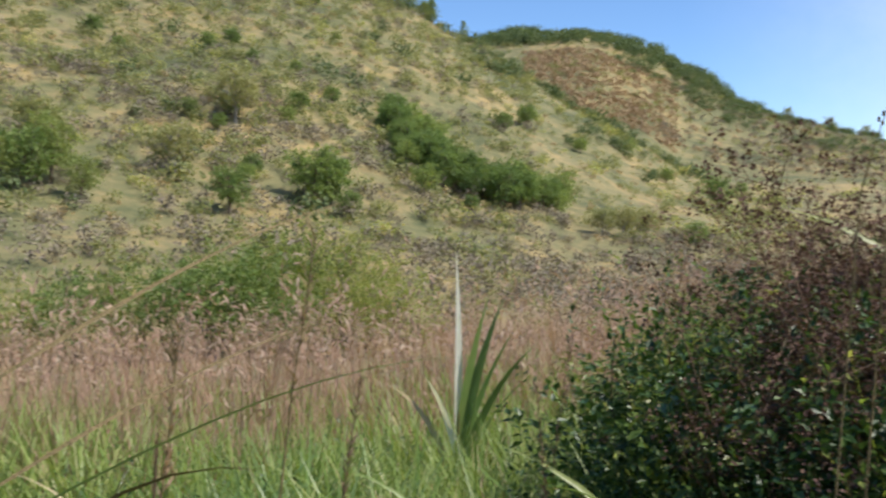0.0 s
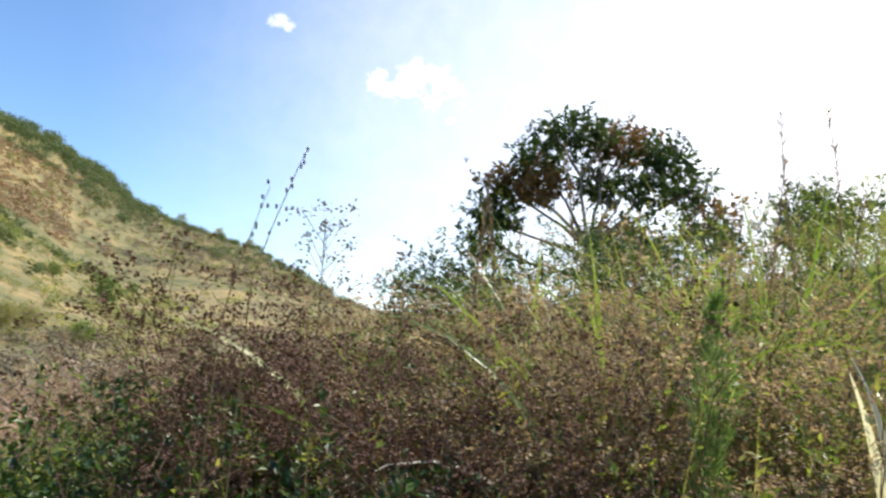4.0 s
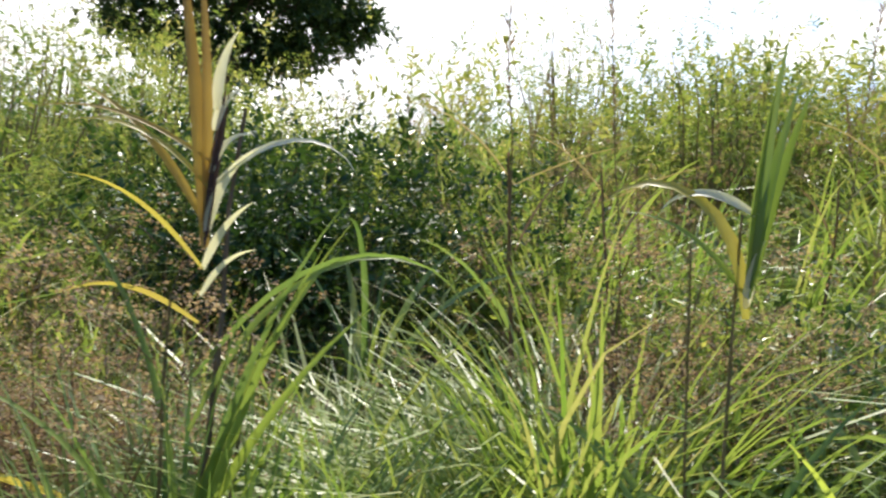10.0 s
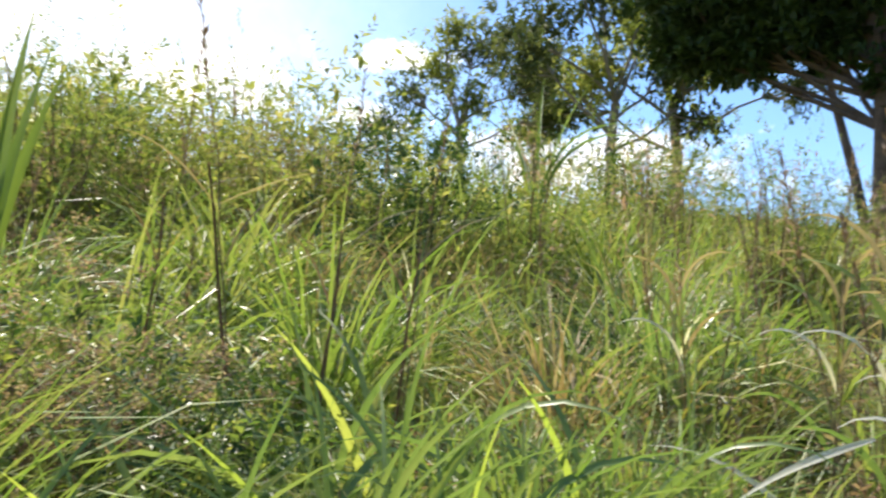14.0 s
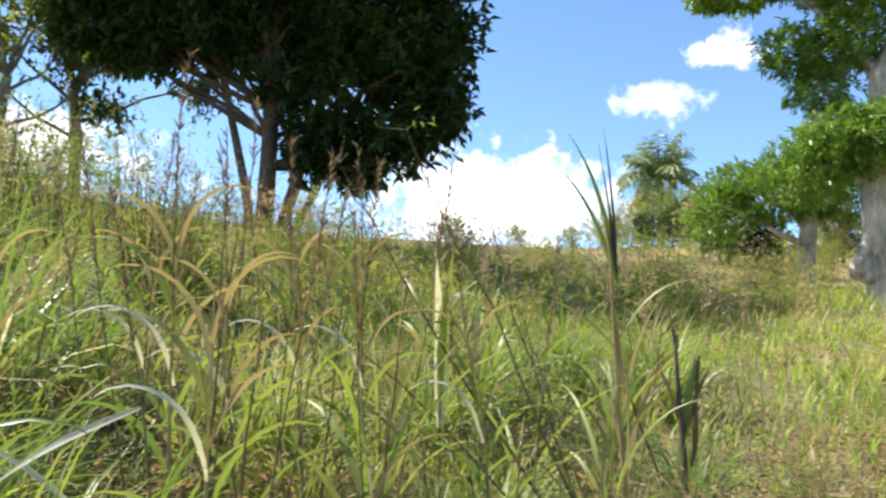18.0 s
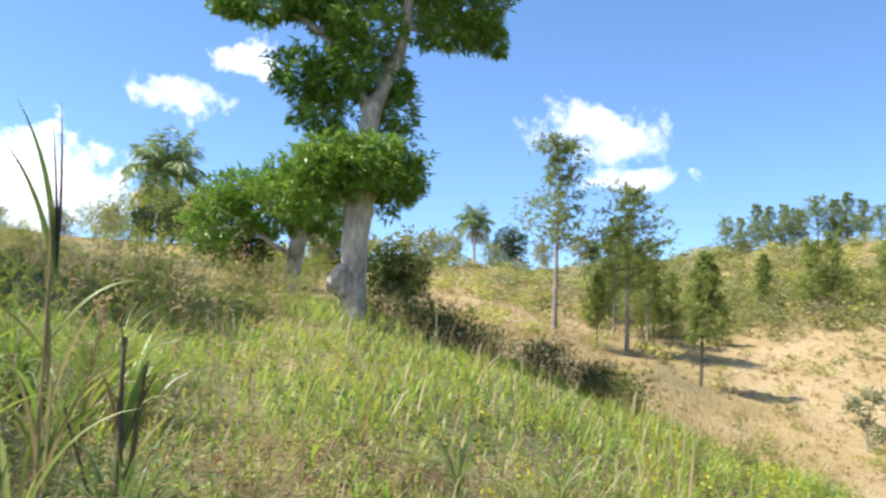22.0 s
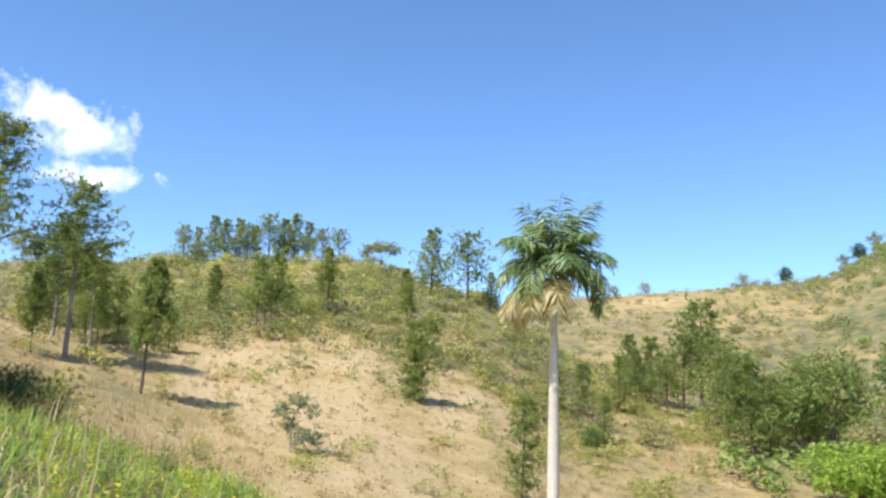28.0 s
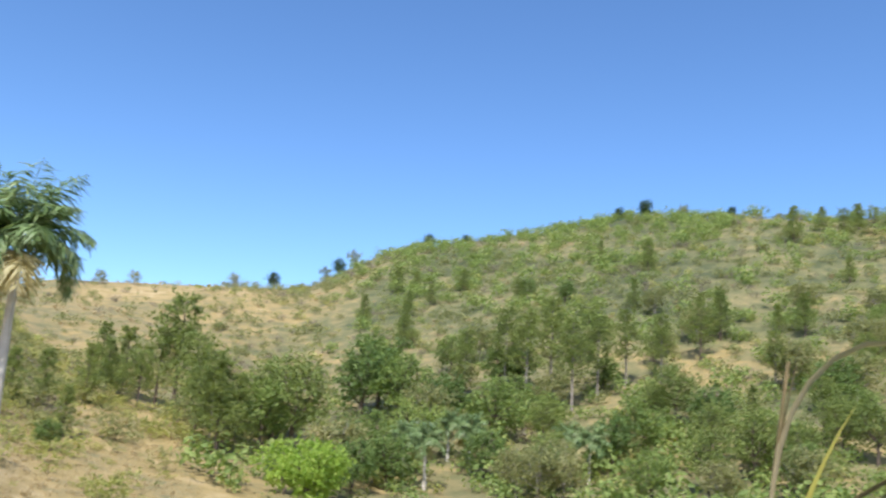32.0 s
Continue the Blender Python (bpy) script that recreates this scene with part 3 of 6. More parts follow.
def cover_of(x, y):
    """How green the ground is, 0 bare straw to 1 lush."""
    r = np.hypot(x, y)
    az = np.degrees(np.arctan2(x, y)) % 360
    c = np.full_like(r, 0.72)
    c = np.where(r < 30, 0.85, c)
    inside = np.exp(-(((az - 238.5) / 14.5) ** 4)) * np.clip((r - 18) / 6, 0, 1) * np.clip((84 - r) / 14, 0, 1)
    c = c - 0.45 * inside
    pale = np.exp(-(((az - 212) / 9) ** 4)) * np.clip((r - 19) / 4, 0, 1) * np.clip((80 - r) / 20, 0, 1)
    c = c - 0.45 * pale
    bald = np.exp(-(((az - 260) / 7) ** 4)) * np.clip((r - 190) / 25, 0, 1)
    c = c - 0.3 * bald
    golden = np.exp(-(((az - 257) / 9) ** 4)) * np.clip((r - 40) / 20, 0, 1) * np.clip((190 - r) / 40, 0, 1)
    c = c - 0.22 * golden
    west = np.exp(-(((az - 288) / 16) ** 4)) * np.clip((r - 110) / 60, 0, 1)
    c = c + 0.24 * west
    north = np.where((az > 320) | (az < 20), np.clip((r - 60) / 40, 0, 1), 0)
    c = c + 0.1 * north
    brown = np.exp(-((((az + 180) % 360 - 180 - 12) / 6) ** 4)) * np.clip((r - 400) / 60, 0, 1)
    grey = np.where((az > 13) & (az < 34), np.clip((r - 350) / 60, 0, 1), 0)
    return c - 0.2 * brown + 0.12 * grey


def build_ground():
    na = 720
    az = np.linspace(0, 2 * math.pi, na, endpoint=False)
    R = RADII[1:]
    rr, aa = np.meshgrid(R, az, indexing="ij")
    x, y = rr * np.sin(aa), rr * np.cos(aa)
    z = height(x, y)
    g = Geo()
    v = np.stack([x, y, z], -1).reshape(-1, 3)
    k, j = np.meshgrid(np.arange(len(R) - 1), np.arange(na), indexing="ij")
    j2 = (j + 1) % na
    g.add(v, np.stack([k * na + j, (k + 1) * na + j, (k + 1) * na + j2, k * na + j2], -1)[..., ::-1])
    fan = np.arange(0, na, 2)
    g.add([[0, 0, 0]], np.stack([np.zeros_like(fan), -na * len(R) + fan, -na * len(R) + fan + 1, -na * len(R) + (fan + 2) % na], -1)[:, ::-1])
    me = g.mesh("ground", M_EARTH, True)
    cov = np.append(cover_of(x, y).ravel(), 0.85)
    at = me.attributes.new("cover", "FLOAT", "POINT")
    at.data.foreach_set("value", cov)
    thing("ground", "hilly ground of dry straw, earth and thin grass", "ground", kind="structure", mesh=me)


build_ground()


# ---- trees and shrubs ----
def limb_tree(name, label, category, tall, trunk_r, clumps, leaf_mat, bark, leaf=0.16, per=220, lean=(0, 0), fork=0.35, group="", ratio=0.45, droop=0.3, shell=0.5, ragged=0.25, alt=None, whorl=7, lump=False):
    """A tree from its foot: trunk, limbs that run to each clump of leaves, crowns."""
    root = thing(name, label, category, group)
    g = Geo()
    top = np.array([lean[0], lean[1], tall * fork])
    trunk = sway((0, 0, -0.4), top, 9, 0.09)
    tube(g, trunk, np.interp(np.linspace(0, 1, 9), [0, 0.12, 1], [trunk_r * 1.35, trunk_r, trunk_r * 0.75]), 10)
    part("trunk", g.mesh("trunk", bark, True), root)
    gl, gc = Geo(), Geo()
    for i, (cx, cy, cz, rx, rz) in enumerate(clumps):
        c = np.array([cx, cy, cz])
        g = gl if lump else Geo()
        start = trunk[int(np.clip(round(8 * 0.62 * cz / max(top[2], 0.1)), 3, 8))]
        line = sway(start, c, 7, 0.3)
        tube(g, line, np.linspace(trunk_r * 0.36, trunk_r * 0.09, 7), 6)
        for _ in range(5):
            e, d = blob(c, (rx * 0.8, rx * 0.8, rz * 0.8), 1, 0.8)
            tube(g, sway(line[4], e[0], 5, 0.15), np.linspace(trunk_r * 0.2, trunk_r * 0.05, 5), 5)
        if not lump:
            part("limb", g.mesh("limb", bark, True), root)
        g = gc if lump else Geo()
        n = int(per * 3.2 * (rx * rx * 0.6 + rx * rz * 0.4))
        p, d = blob(c, (rx, rx, rz), max(n // whorl, 12), shell, ragged)
        rosettes(g, p, d, whorl, leaf, ratio, droop)
        if not lump:
            part("crown", g.mesh("crown", alt if alt and i % 3 == 1 else leaf_mat), root)
    if lump:
        tagged(part("branchwork", gl.mesh("branchwork", bark, True), root), kind="stuff")
        part("crown", gc.mesh("crown", leaf_mat), root)
    return root


def ring_clumps(n, spread, z0, z1, rx, rz, seed):
    r = np.random.default_rng(seed)
    out = []
    for i in range(n):
        a = i * 2.4 + r.uniform(-0.4, 0.4)
        f = (i + 0.5) / n
        d = spread * math.sqrt(1 - (f * 2 - 1) ** 2 * 0.8) * r.uniform(0.55, 1.0) if n > 1 else 0
        k = r.uniform(0.75, 1.2)
        out.append((d * math.cos(a), d * math.sin(a), z0 + (z1 - z0) * f, rx * k, rz * k))
    return out


def put(ob, az, r, turn=0.0, size=1.0, sink=0.0):
    p = spot(az, r)
    ob.matrix_basis = Matrix.LocRotScale((p[0], p[1], p[2] - sink), Euler((0, 0, radians(turn))), (size, size, size))
    return ob


def again(ob, az, r, turn=0.0, size=1.0, sink=0.0):
    p = spot(az, r)
    o = copy_thing(ob, Matrix.Identity(4))
    o.matrix_basis = Matrix.LocRotScale((p[0], p[1], p[2] - sink), Euler((0, 0, radians(turn))), (size, size, size))
    return o


def pine(name, label, tall, trunk_r, bare, spread, whorls, group, tufts=9, taper=0.85, needle=0.32):
    """Open-crowned pine: straight trunk, whorls of upswept limbs with needle tufts."""
    root = thing(name, label, "pine tree", group)
    g = Geo()
    line = sway((0, 0, -0.4), (rng.normal() * 0.15, rng.normal() * 0.15, tall), 12, 0.02)
    tube(g, line, np.linspace(trunk_r * 1.15, trunk_r * 0.12, 12), 8)
    part("trunk", g.mesh("trunk", M_BROWN if tall < 9 else M_BARK, True), root)
    gl, gn = Geo(), Geo()
    for w in range(whorls):
        f = w / max(whorls - 1, 1)
        z = tall * (bare + (0.985 - bare) * f)
        base = np.array([np.interp(z, line[:, 2], line[:, i]) for i in range(3)])
        nl = rng.integers(3, 6)
        a0 = rng.uniform(0, 6.28)
        for k in range(nl):
            L = spread * (1 - taper * f ** 1.4) * rng.uniform(0.35, 1.2)
            a = a0 + k * 6.28 / nl + rng.uniform(-0.4, 0.4)
            end = base + np.array([math.cos(a) * L, math.sin(a) * L, L * rng.uniform(0.1, 0.55)])
            br = sway(base, end, 5, 0.1)
            tube(gl, br, np.linspace(trunk_r * 0.22, trunk_r * 0.05, 5), 4)
            tip = br[1] + (br[-1] - br[1]) * rng.random((tufts, 1)) ** 0.7 + rng.normal(size=(tufts, 3)) * 0.17 * L
            for q in tip:
                nn = 8
                dirs = unit(rng.normal(size=(nn, 3)) * 0.7 + (end - base) / max(L, 0.1) * 0.5 + np.array([0, 0, 0.5]))
                leaves(gn, np.repeat(q[None], nn, 0), needle * 0.8, 0.22, 1.0, 0.0, dirs * 1.6)
    tagged(part("branchwork", gl.mesh("branchwork", M_BROWN, True), root), kind="stuff")
    part("crown", gn.mesh("crown", M_PINE), root)
    return root


def palm(name, label, tall, trunk_r, frond, fronds, group="", dead=5, mat=None):
    """Feather palm: ringed pale trunk, green crownshaft, arching fronds of hanging leaflets."""
    root = thing(name, label, "palm tree", group)
    g = Geo()
    line = sway((0, 0, -0.4), (0.12, -0.05, tall), 15, 0.012)
    s = np.linspace(0, 1, 15)
    tube(g, line, trunk_r * (1.15 - 0.35 * s + 0.12 * np.sin(s * 5)), 12)
    part("trunk", g.mesh("trunk", M_PALMBARK, True), root)
    g = Geo()
    tip = line[-1]
    tube(g, [tip - [0, 0, 0.1], tip + [0, 0, 0.5], tip + [0, 0, 1.1], tip + [0, 0, 1.5]], [trunk_r * 0.85, trunk_r * 0.95, trunk_r * 0.6, trunk_r * 0.2], 10)
    part("crownshaft", g.mesh("crownshaft", M_PALM, True), root)
    gh = tip + np.array([0, 0, 1.1])
    for k in range(fronds + dead):
        old = k >= fronds
        g = Geo()
        a = k * 2.399 + rng.uniform(-0.2, 0.2)
        f = (k + 0.5) / fronds if not old else 1.0
        if old:
            a = -1.94 + (k - fronds - dead / 2 + 0.5) * 0.55
        lift = 1.5 - 1.25 * f if not old else rng.uniform(-0.2, 0.3)
        L = frond * rng.uniform(0.85, 1.1) * (0.88 if old else 1)
        n = 12
        ang = lift - np.linspace(0, 1, n) ** (1.6 - 0.7 * f if not old else 0.9) * (0.8 + 1.5 * f if not old else 1.6)
        pts = [gh - (np.array([0, 0, 0.5]) if old else 0)]
        for q in ang[:-1]:
            pts.append(pts[-1] + np.array([math.cos(a) * math.cos(q), math.sin(a) * math.cos(q), math.sin(q)]) * L / (n - 1))
        pts = np.array(pts)
        tube(g, pts, np.linspace(0.045, 0.008, n), 4)
        m = 60
        u = np.linspace(0.12, 1, m)
        mid = np.stack([np.interp(u, np.linspace(0, 1, n), pts[:, i]) for i in range(3)], 1)
        tan = unit(np.gradient(mid, axis=0))
        sd = np.array([-math.sin(a), math.cos(a), 0])
        for sg in (-1, 1):
            aim = unit(sd * sg * 0.8 + tan * 0.55 + np.array([0, 0, -0.55]) + rng.normal(size=(m, 3)) * 0.18)
            ln = 0.85 * np.sin(np.clip(u * 0.9 + 0.12, 0, 1) * math.pi) ** 0.6 + 0.12
            leaves(g, mid, ln * frond / 2.6, 0.085, 0.05, 0.0, aim * 12)
        part("frond", g.mesh("frond", M_FROND if old else (mat or M_PALM)), root, "dry brown hanging frond" if old else "")
    return root


def shrub(name, label, tall, wide, stems, n, leaf, mat, group, category="shrub", ratio=0.5, twig=None, ragged=0.3, low=0.15):
    """Bush: several stems from the ground and a loose leaf mass."""
    root = thing(name, label, category, group)
    g = Geo()
    for k in range(stems):
        a = rng.uniform(0, 6.28)
        end = (math.cos(a) * wide * 0.6 * rng.random(), math.sin(a) * wide * 0.6 * rng.random(), tall * rng.uniform(0.5, 0.96))
        tube(g, sway((math.cos(a) * 0.04 * wide, math.sin(a) * 0.04 * wide, -0.1), end, 6, 0.12), np.linspace(0.008, 0.002, 6) * max(tall, 0.6), 4)
    tagged(part("twig_work", g.mesh("twig_work", twig or M_BROWN, True), root), kind="stuff")
    g = Geo()
    k = 5
    for i in range(k):
        a = i * 2.4
        rr = wide * (0.42 if i else 0)
        c = (math.cos(a) * rr, math.sin(a) * rr, tall * rng.uniform(0.45, 0.68))
        per = 9
        p, d = blob(c, (wide * 0.55, wide * 0.55, tall * 0.4), n // k // per, 0.25, ragged)
        p[:, 2] = np.maximum(p[:, 2], tall * low * rng.random(len(p)))
        aim = unit(d * 0.7 + rng.normal(size=d.shape) * 0.45 + np.array([0, 0, 0.75]))
        sprays(g, p, aim, np.clip(leaf * per * 0.42, 0.08, tall * 0.4) * rng.uniform(0.6, 1.5, len(p)), per, leaf, ratio)
    part("foliage", g.mesh("foliage", mat), root)
    return root


# ---- trees near and far ----
def mango_tree():
    """The tall mango: pale knobbed trunk that forks, stacked clumps of whorled leaves."""
    root = thing("mango_tree", "tall mango tree with pale knobbed trunk and stacked glossy leaf clumps", "mango tree")
    g = Geo()
    line = np.array([(0.0, 0, -0.5), (0.0, 0, 0.25), (-0.02, 0, 0.9), (-0.03, 0, 1.7), (0.0, 0, 2.4), (0.04, 0.02, 3.2), (0.1, 0, 4.0), (0.16, 0, 4.6)])
    tube(g, line, [0.34, 0.29, 0.27, 0.28, 0.33, 0.24, 0.19, 0.22], 14)
    part("trunk", g.mesh("trunk", M_MANGOBARK, True), root)
    g = Geo()
    for x, z, k in ((-0.33, 0.8, 0.25), (-0.25, 1.0, 0.2), (-0.42, 0.7, 0.16), (-0.2, 0.62, 0.2)):
        c = np.array([x, -0.12, z])
        t = np.linspace(-1, 1, 7)
        tube(g, c + np.stack([0.1 * t * k, 0 * t, t * k], 1), k * np.sqrt(np.clip(1.02 - t * t, 0.02, 1)) * (1 + 0.12 * np.sin(t * 9)), 9)
    part("burl", g.mesh("burl", M_MANGOBARK, True), root, "swollen pale burl on the trunk")
    for pts, r0, r1 in (([(0.14, 0, 4.45), (0.36, 0, 5.1), (0.66, 0.05, 5.9), (0.85, 0.1, 6.7), (0.9, 0.1, 7.8)], 0.2, 0.1), ([(0.12, 0, 4.45), (-0.12, 0, 5.0), (-0.5, 0, 5.6), (-1.0, 0.1, 6.2), (-1.6, 0.1, 6.6), (-2.5, 0, 6.7)], 0.15, 0.04),
                        ([(-0.03, 0.1, 3.0), (-0.5, 0.2, 3.9), (-0.85, 0.2, 4.5), (-1.2, 0.1, 5.1)], 0.11, 0.04), ([(0.8, 0.1, 6.5), (1.4, 0, 6.5), (2.2, 0, 6.55), (2.8, 0, 6.5)], 0.08, 0.03),
                        ([(0.02, 0, 2.3), (-0.4, -0.2, 2.6), (-1.0, -0.2, 2.8)], 0.13, 0.05), ([(0.02, 0, 2.3), (0.4, -0.2, 2.8), (0.8, -0.2, 3.1)], 0.12, 0.05), ([(0.88, 0.1, 7.2), (0.2, 0.3, 8.0), (-0.8, 0.4, 8.6)], 0.1, 0.04)):
        g = Geo()
        pts = np.array(pts)
        tube(g, pts + rng.normal(size=pts.shape) * 0.02, np.linspace(r0, r1, len(pts)), 9)
        part("limb", g.mesh("limb", M_MANGOBARK, True), root)
    for x, y, z, rx, rz in ((0.2, -0.35, 3.25, 1.0, 0.62), (-0.4, -0.45, 3.2, 0.95, 0.58), (-1.15, -0.2, 2.8, 0.75, 0.7), (0.72, 0.0, 3.05, 0.65, 0.6), (0.0, 0.6, 3.3, 1.05, 0.6), (0.72, 0.35, 4.75, 0.4, 0.75), (0.55, 0.4, 5.4, 0.45, 0.55),
                            (-0.9, 0.2, 4.45, 0.58, 0.46), (-1.42, 0, 5.3, 0.6, 0.5), (-0.3, -0.25, 5.45, 0.52, 0.68), (-0.8, 0.1, 5.2, 0.55, 0.52), (-0.15, -0.2, 6.3, 0.78, 0.56), (-0.75, 0.2, 6.9, 0.8, 0.5),
                            (-2.3, 0, 6.75, 0.75, 0.28), (-1.5, 0, 6.95, 0.65, 0.36), (-3.0, 0.1, 6.75, 0.45, 0.26), (1.7, 0, 6.5, 0.65, 0.36), (2.4, 0, 6.6, 0.5, 0.36), (2.75, 0, 6.35, 0.27, 0.3), (0.9, 0.2, 8.2, 1.7, 1.0), (-1.0, 0.4, 8.5, 1.6, 1.0), (2.2, 0.1, 7.5, 1.0, 0.7), (0.2, 0.3, 9.6, 1.5, 0.9)):
        g = Geo()
        p, d = blob((x, y, z), (rx, rx, rz), int(420 * (rx * rx * 0.5 + rx * rz * 0.5)) + 40, 0.7, 0.3)
        rosettes(g, p, d, 11, 0.17, 0.27, 0.35)
        part("crown", g.mesh("crown", M_MANGO), root)
    put(root, 202.55, 18.5, -202.55)


def stand(ob, own, az, r, tall, turn=0.0, fresh=False, sink=0.15):
    """Set a tree of its own height on the ground at the height wanted."""
    return (put if fresh else again)(ob, az, r, turn, tall / own, sink)


def stand_trees():
    t = limb_tree("umbrella_tree", "broad crowned tree with rusty and dark green leaves", "tree", 8.2, 0.28,
                  [(-3.9, 0, 4.6, 1.3, 1.1), (-3.4, 0.3, 5.7, 1.2, 0.8), (-2.4, 1, 6.8, 1.5, 0.9), (-0.8, -1, 7.5, 1.6, 0.8), (1.0, 0.8, 7.6, 1.5, 0.8), (2.6, -0.4, 6.8, 1.3, 0.9), (3.6, 0.2, 5.7, 1.1, 0.9),
                   (4.7, 0.5, 4.5, 1.0, 0.9), (5.2, 0.2, 3.5, 0.7, 0.6), (0.3, 2, 6.0, 1.4, 0.8), (-1.9, -1.5, 5.3, 1.1, 0.7), (2.0, -1.5, 5.2, 1.0, 0.7), (-4.4, 0.6, 3.2, 1.1, 0.8), (0.9, 0.6, 3.6, 1.2, 0.9), (2.2, 0.6, 3.2, 1.1, 0.8)],
                  M_DARK, M_BARK, 0.28, 240, fork=0.4, shell=0.3, ragged=0.5, alt=M_RUST, ratio=0.5)
    put(t, 48.3, 35, -48.3, 1.0, 0.9)
    t = limb_tree("bushy_tree", "low dark green tree beside the umbrella tree", "tree", 3.6, 0.14, [(-0.8, 0, 2.2, 1.3, 1.1), (0.9, 0, 2.6, 1.3, 1.0), (2.4, 0.3, 2.0, 1.2, 0.9)],
                  M_DARK, M_BROWN, 0.2, 300, ragged=0.4, lump=True)
    put(t, 38.5, 33, -38.5)
    again(t, 61.5, 36, 20, 1.1)
    again(t, 66.0, 38, 120, 0.9)
    t = limb_tree("dark_tree", "dense dark green tree on top of the bank", "tree", 8.5, 0.28,
                  [(-3.2, 0, 3.6, 1.4, 1.1), (-1.4, 0.6, 3.0, 1.5, 1.2), (0.6, 0, 2.9, 1.6, 1.2), (2.4, -0.3, 3.6, 1.5, 1.2), (4.0, 0, 4.4, 1.2, 1.0), (-2.2, 0, 5.4, 1.8, 1.3), (0, 0.5, 5.2, 1.8, 1.3), (2.4, 0, 5.6, 1.8, 1.3), (-1.0, 0, 7.2, 1.9, 1.3), (1.6, 0, 7.4, 1.9, 1.3)],
                  M_DARK, M_BROWN, 0.28, 420, ragged=0.45, shell=0.3, ratio=0.45)
    put(t, 82.5, 30, -82.5)
    t = limb_tree("thin_tree", "open grey-limbed tree with sparse leaves behind the bank", "tree", 6.6, 0.15,
                  [(-1.9, 0, 3.9, 0.9, 0.8), (-0.9, 0.6, 5.0, 1.1, 0.8), (0.6, 0, 5.6, 1.2, 0.8), (1.9, -0.3, 4.6, 1.0, 0.8), (0.2, -0.8, 3.6, 0.9, 0.7), (2.8, 0.3, 3.4, 0.8, 0.6), (-2.6, 0.2, 2.8, 0.8, 0.5), (-0.4, 0.4, 6.4, 0.9, 0.6), (1.4, 0.2, 6.2, 0.8, 0.6)],
                  M_SHADE, M_GREYBARK, 0.19, 420, fork=0.45, shell=0.2, ragged=0.65, ratio=0.4, alt=M_OLIVE)
    put(t, 138.4, 26, -137.5, 0.92)
    again(t, 148.2, 24, 70, 1.15)
    again(t, 152.5, 26, 210, 1.25)
    again(t, 143.5, 30, 130, 0.9)
    t = limb_tree("great_tree", "large dark spreading tree with several trunks in the meadow", "tree", 10.0, 0.22,
                  [(1.14, 0, 2.2, 0.9, 0.8), (2.1, 0.2, 2.4, 1.1, 0.9), (3.48, 0, 4.0, 1.2, 1.1), (2.22, 0.4, 4.7, 1.6, 1.2), (0.78, 0.8, 4.6, 1.2, 1.0), (3.57, 0.2, 5.8, 1.3, 1.1), (1.68, 0, 6.6, 1.8, 1.3), (-0.12, 0.4, 6.8, 1.5, 1.1), (-1.74, 0.2, 7.2, 1.5, 1.0), (-2.82, 0, 6.0, 1.3, 0.8), (-3.72, 0.3, 5.3, 1.0, 0.7), (0.60, 0, 8.6, 2.2, 1.3), (2.94, 0, 8.0, 1.6, 1.1), (-1.02, 0.6, 4.6, 0.9, 0.7), (-1.4, 0.3, 5.7, 1.3, 1.0), (-2.6, 0.2, 4.4, 0.9, 0.7), (3.84, 0, 2.9, 0.7, 0.6), (4.3, 0.4, 3.4, 0.55, 0.5), (2.2, 0.2, 1.7, 0.6, 0.5), (3.3, 0.1, 2.3, 0.6, 0.5), (0.4, 0.2, 3.4, 0.6, 0.5), (-4.4, 0.1, 5.0, 0.5, 0.4), (-2.6, 0, 5.0, 0.6, 0.4), (4.3, 0.1, 4.9, 0.6, 0.7), (-3.4, 0.2, 6.8, 1.3, 0.8), (-4.6, 0.3, 6.2, 1.0, 0.7), (-2.2, 0.4, 8.2, 1.6, 0.9), (-0.6, 0.6, 5.6, 1.0, 0.8), (0.2, 0.8, 5.8, 1.2, 0.9), (-2.2, 0.3, 4.7, 1.0, 0.7), (-3.2, 0.2, 4.4, 0.9, 0.6), (-1.2, 0.1, 4.5, 0.8, 0.6), (-4.1, 0.2, 4.5, 0.8, 0.5), (-3.0, 0.4, 5.4, 1.1, 0.7)],
                  M_DARK, M_BROWN, 0.28, 620, fork=0.5, ragged=0.5, shell=0.25, ratio=0.48)
    for x0, x1, z1, k in ((0.5, 1.9, 6.0, 0.16), (-0.3, -1.6, 6.6, 0.12), (0.9, 2.8, 4.6, 0.1), (-0.1, 0.3, 6.4, 0.16)):
        g = Geo()
        tube(g, sway((x0 * 0.5, 0.1, -0.4), (x1, 0.3, z1), 9, 0.09), np.linspace(k, k * 0.4, 9), 8)
        part("side_trunk", g.mesh("side_trunk", M_BROWN, True), t)
    put(t, 164.0, 20, -164.0)
    mango_tree()
    t = limb_tree("mango_tree", "smaller mango tree with pale stout trunk behind the tall one", "mango tree", 4.6, 0.27,
                  [(-1.9, 0, 1.95, 0.85, 0.85), (-0.75, -0.2, 2.35, 0.85, 0.75), (0.2, 0, 2.5, 0.9, 0.75), (-1.5, 0.3, 2.75, 0.65, 0.45), (0.8, 0.3, 2.2, 0.7, 0.6), (-0.4, 0.5, 2.9, 0.8, 0.5)], M_MANGO, M_MANGOBARK, 0.22, 700, fork=0.42, ratio=0.3, droop=0.35, shell=0.65, ragged=0.25, whorl=8)
    put(t, 198.5, 23, -198.5)
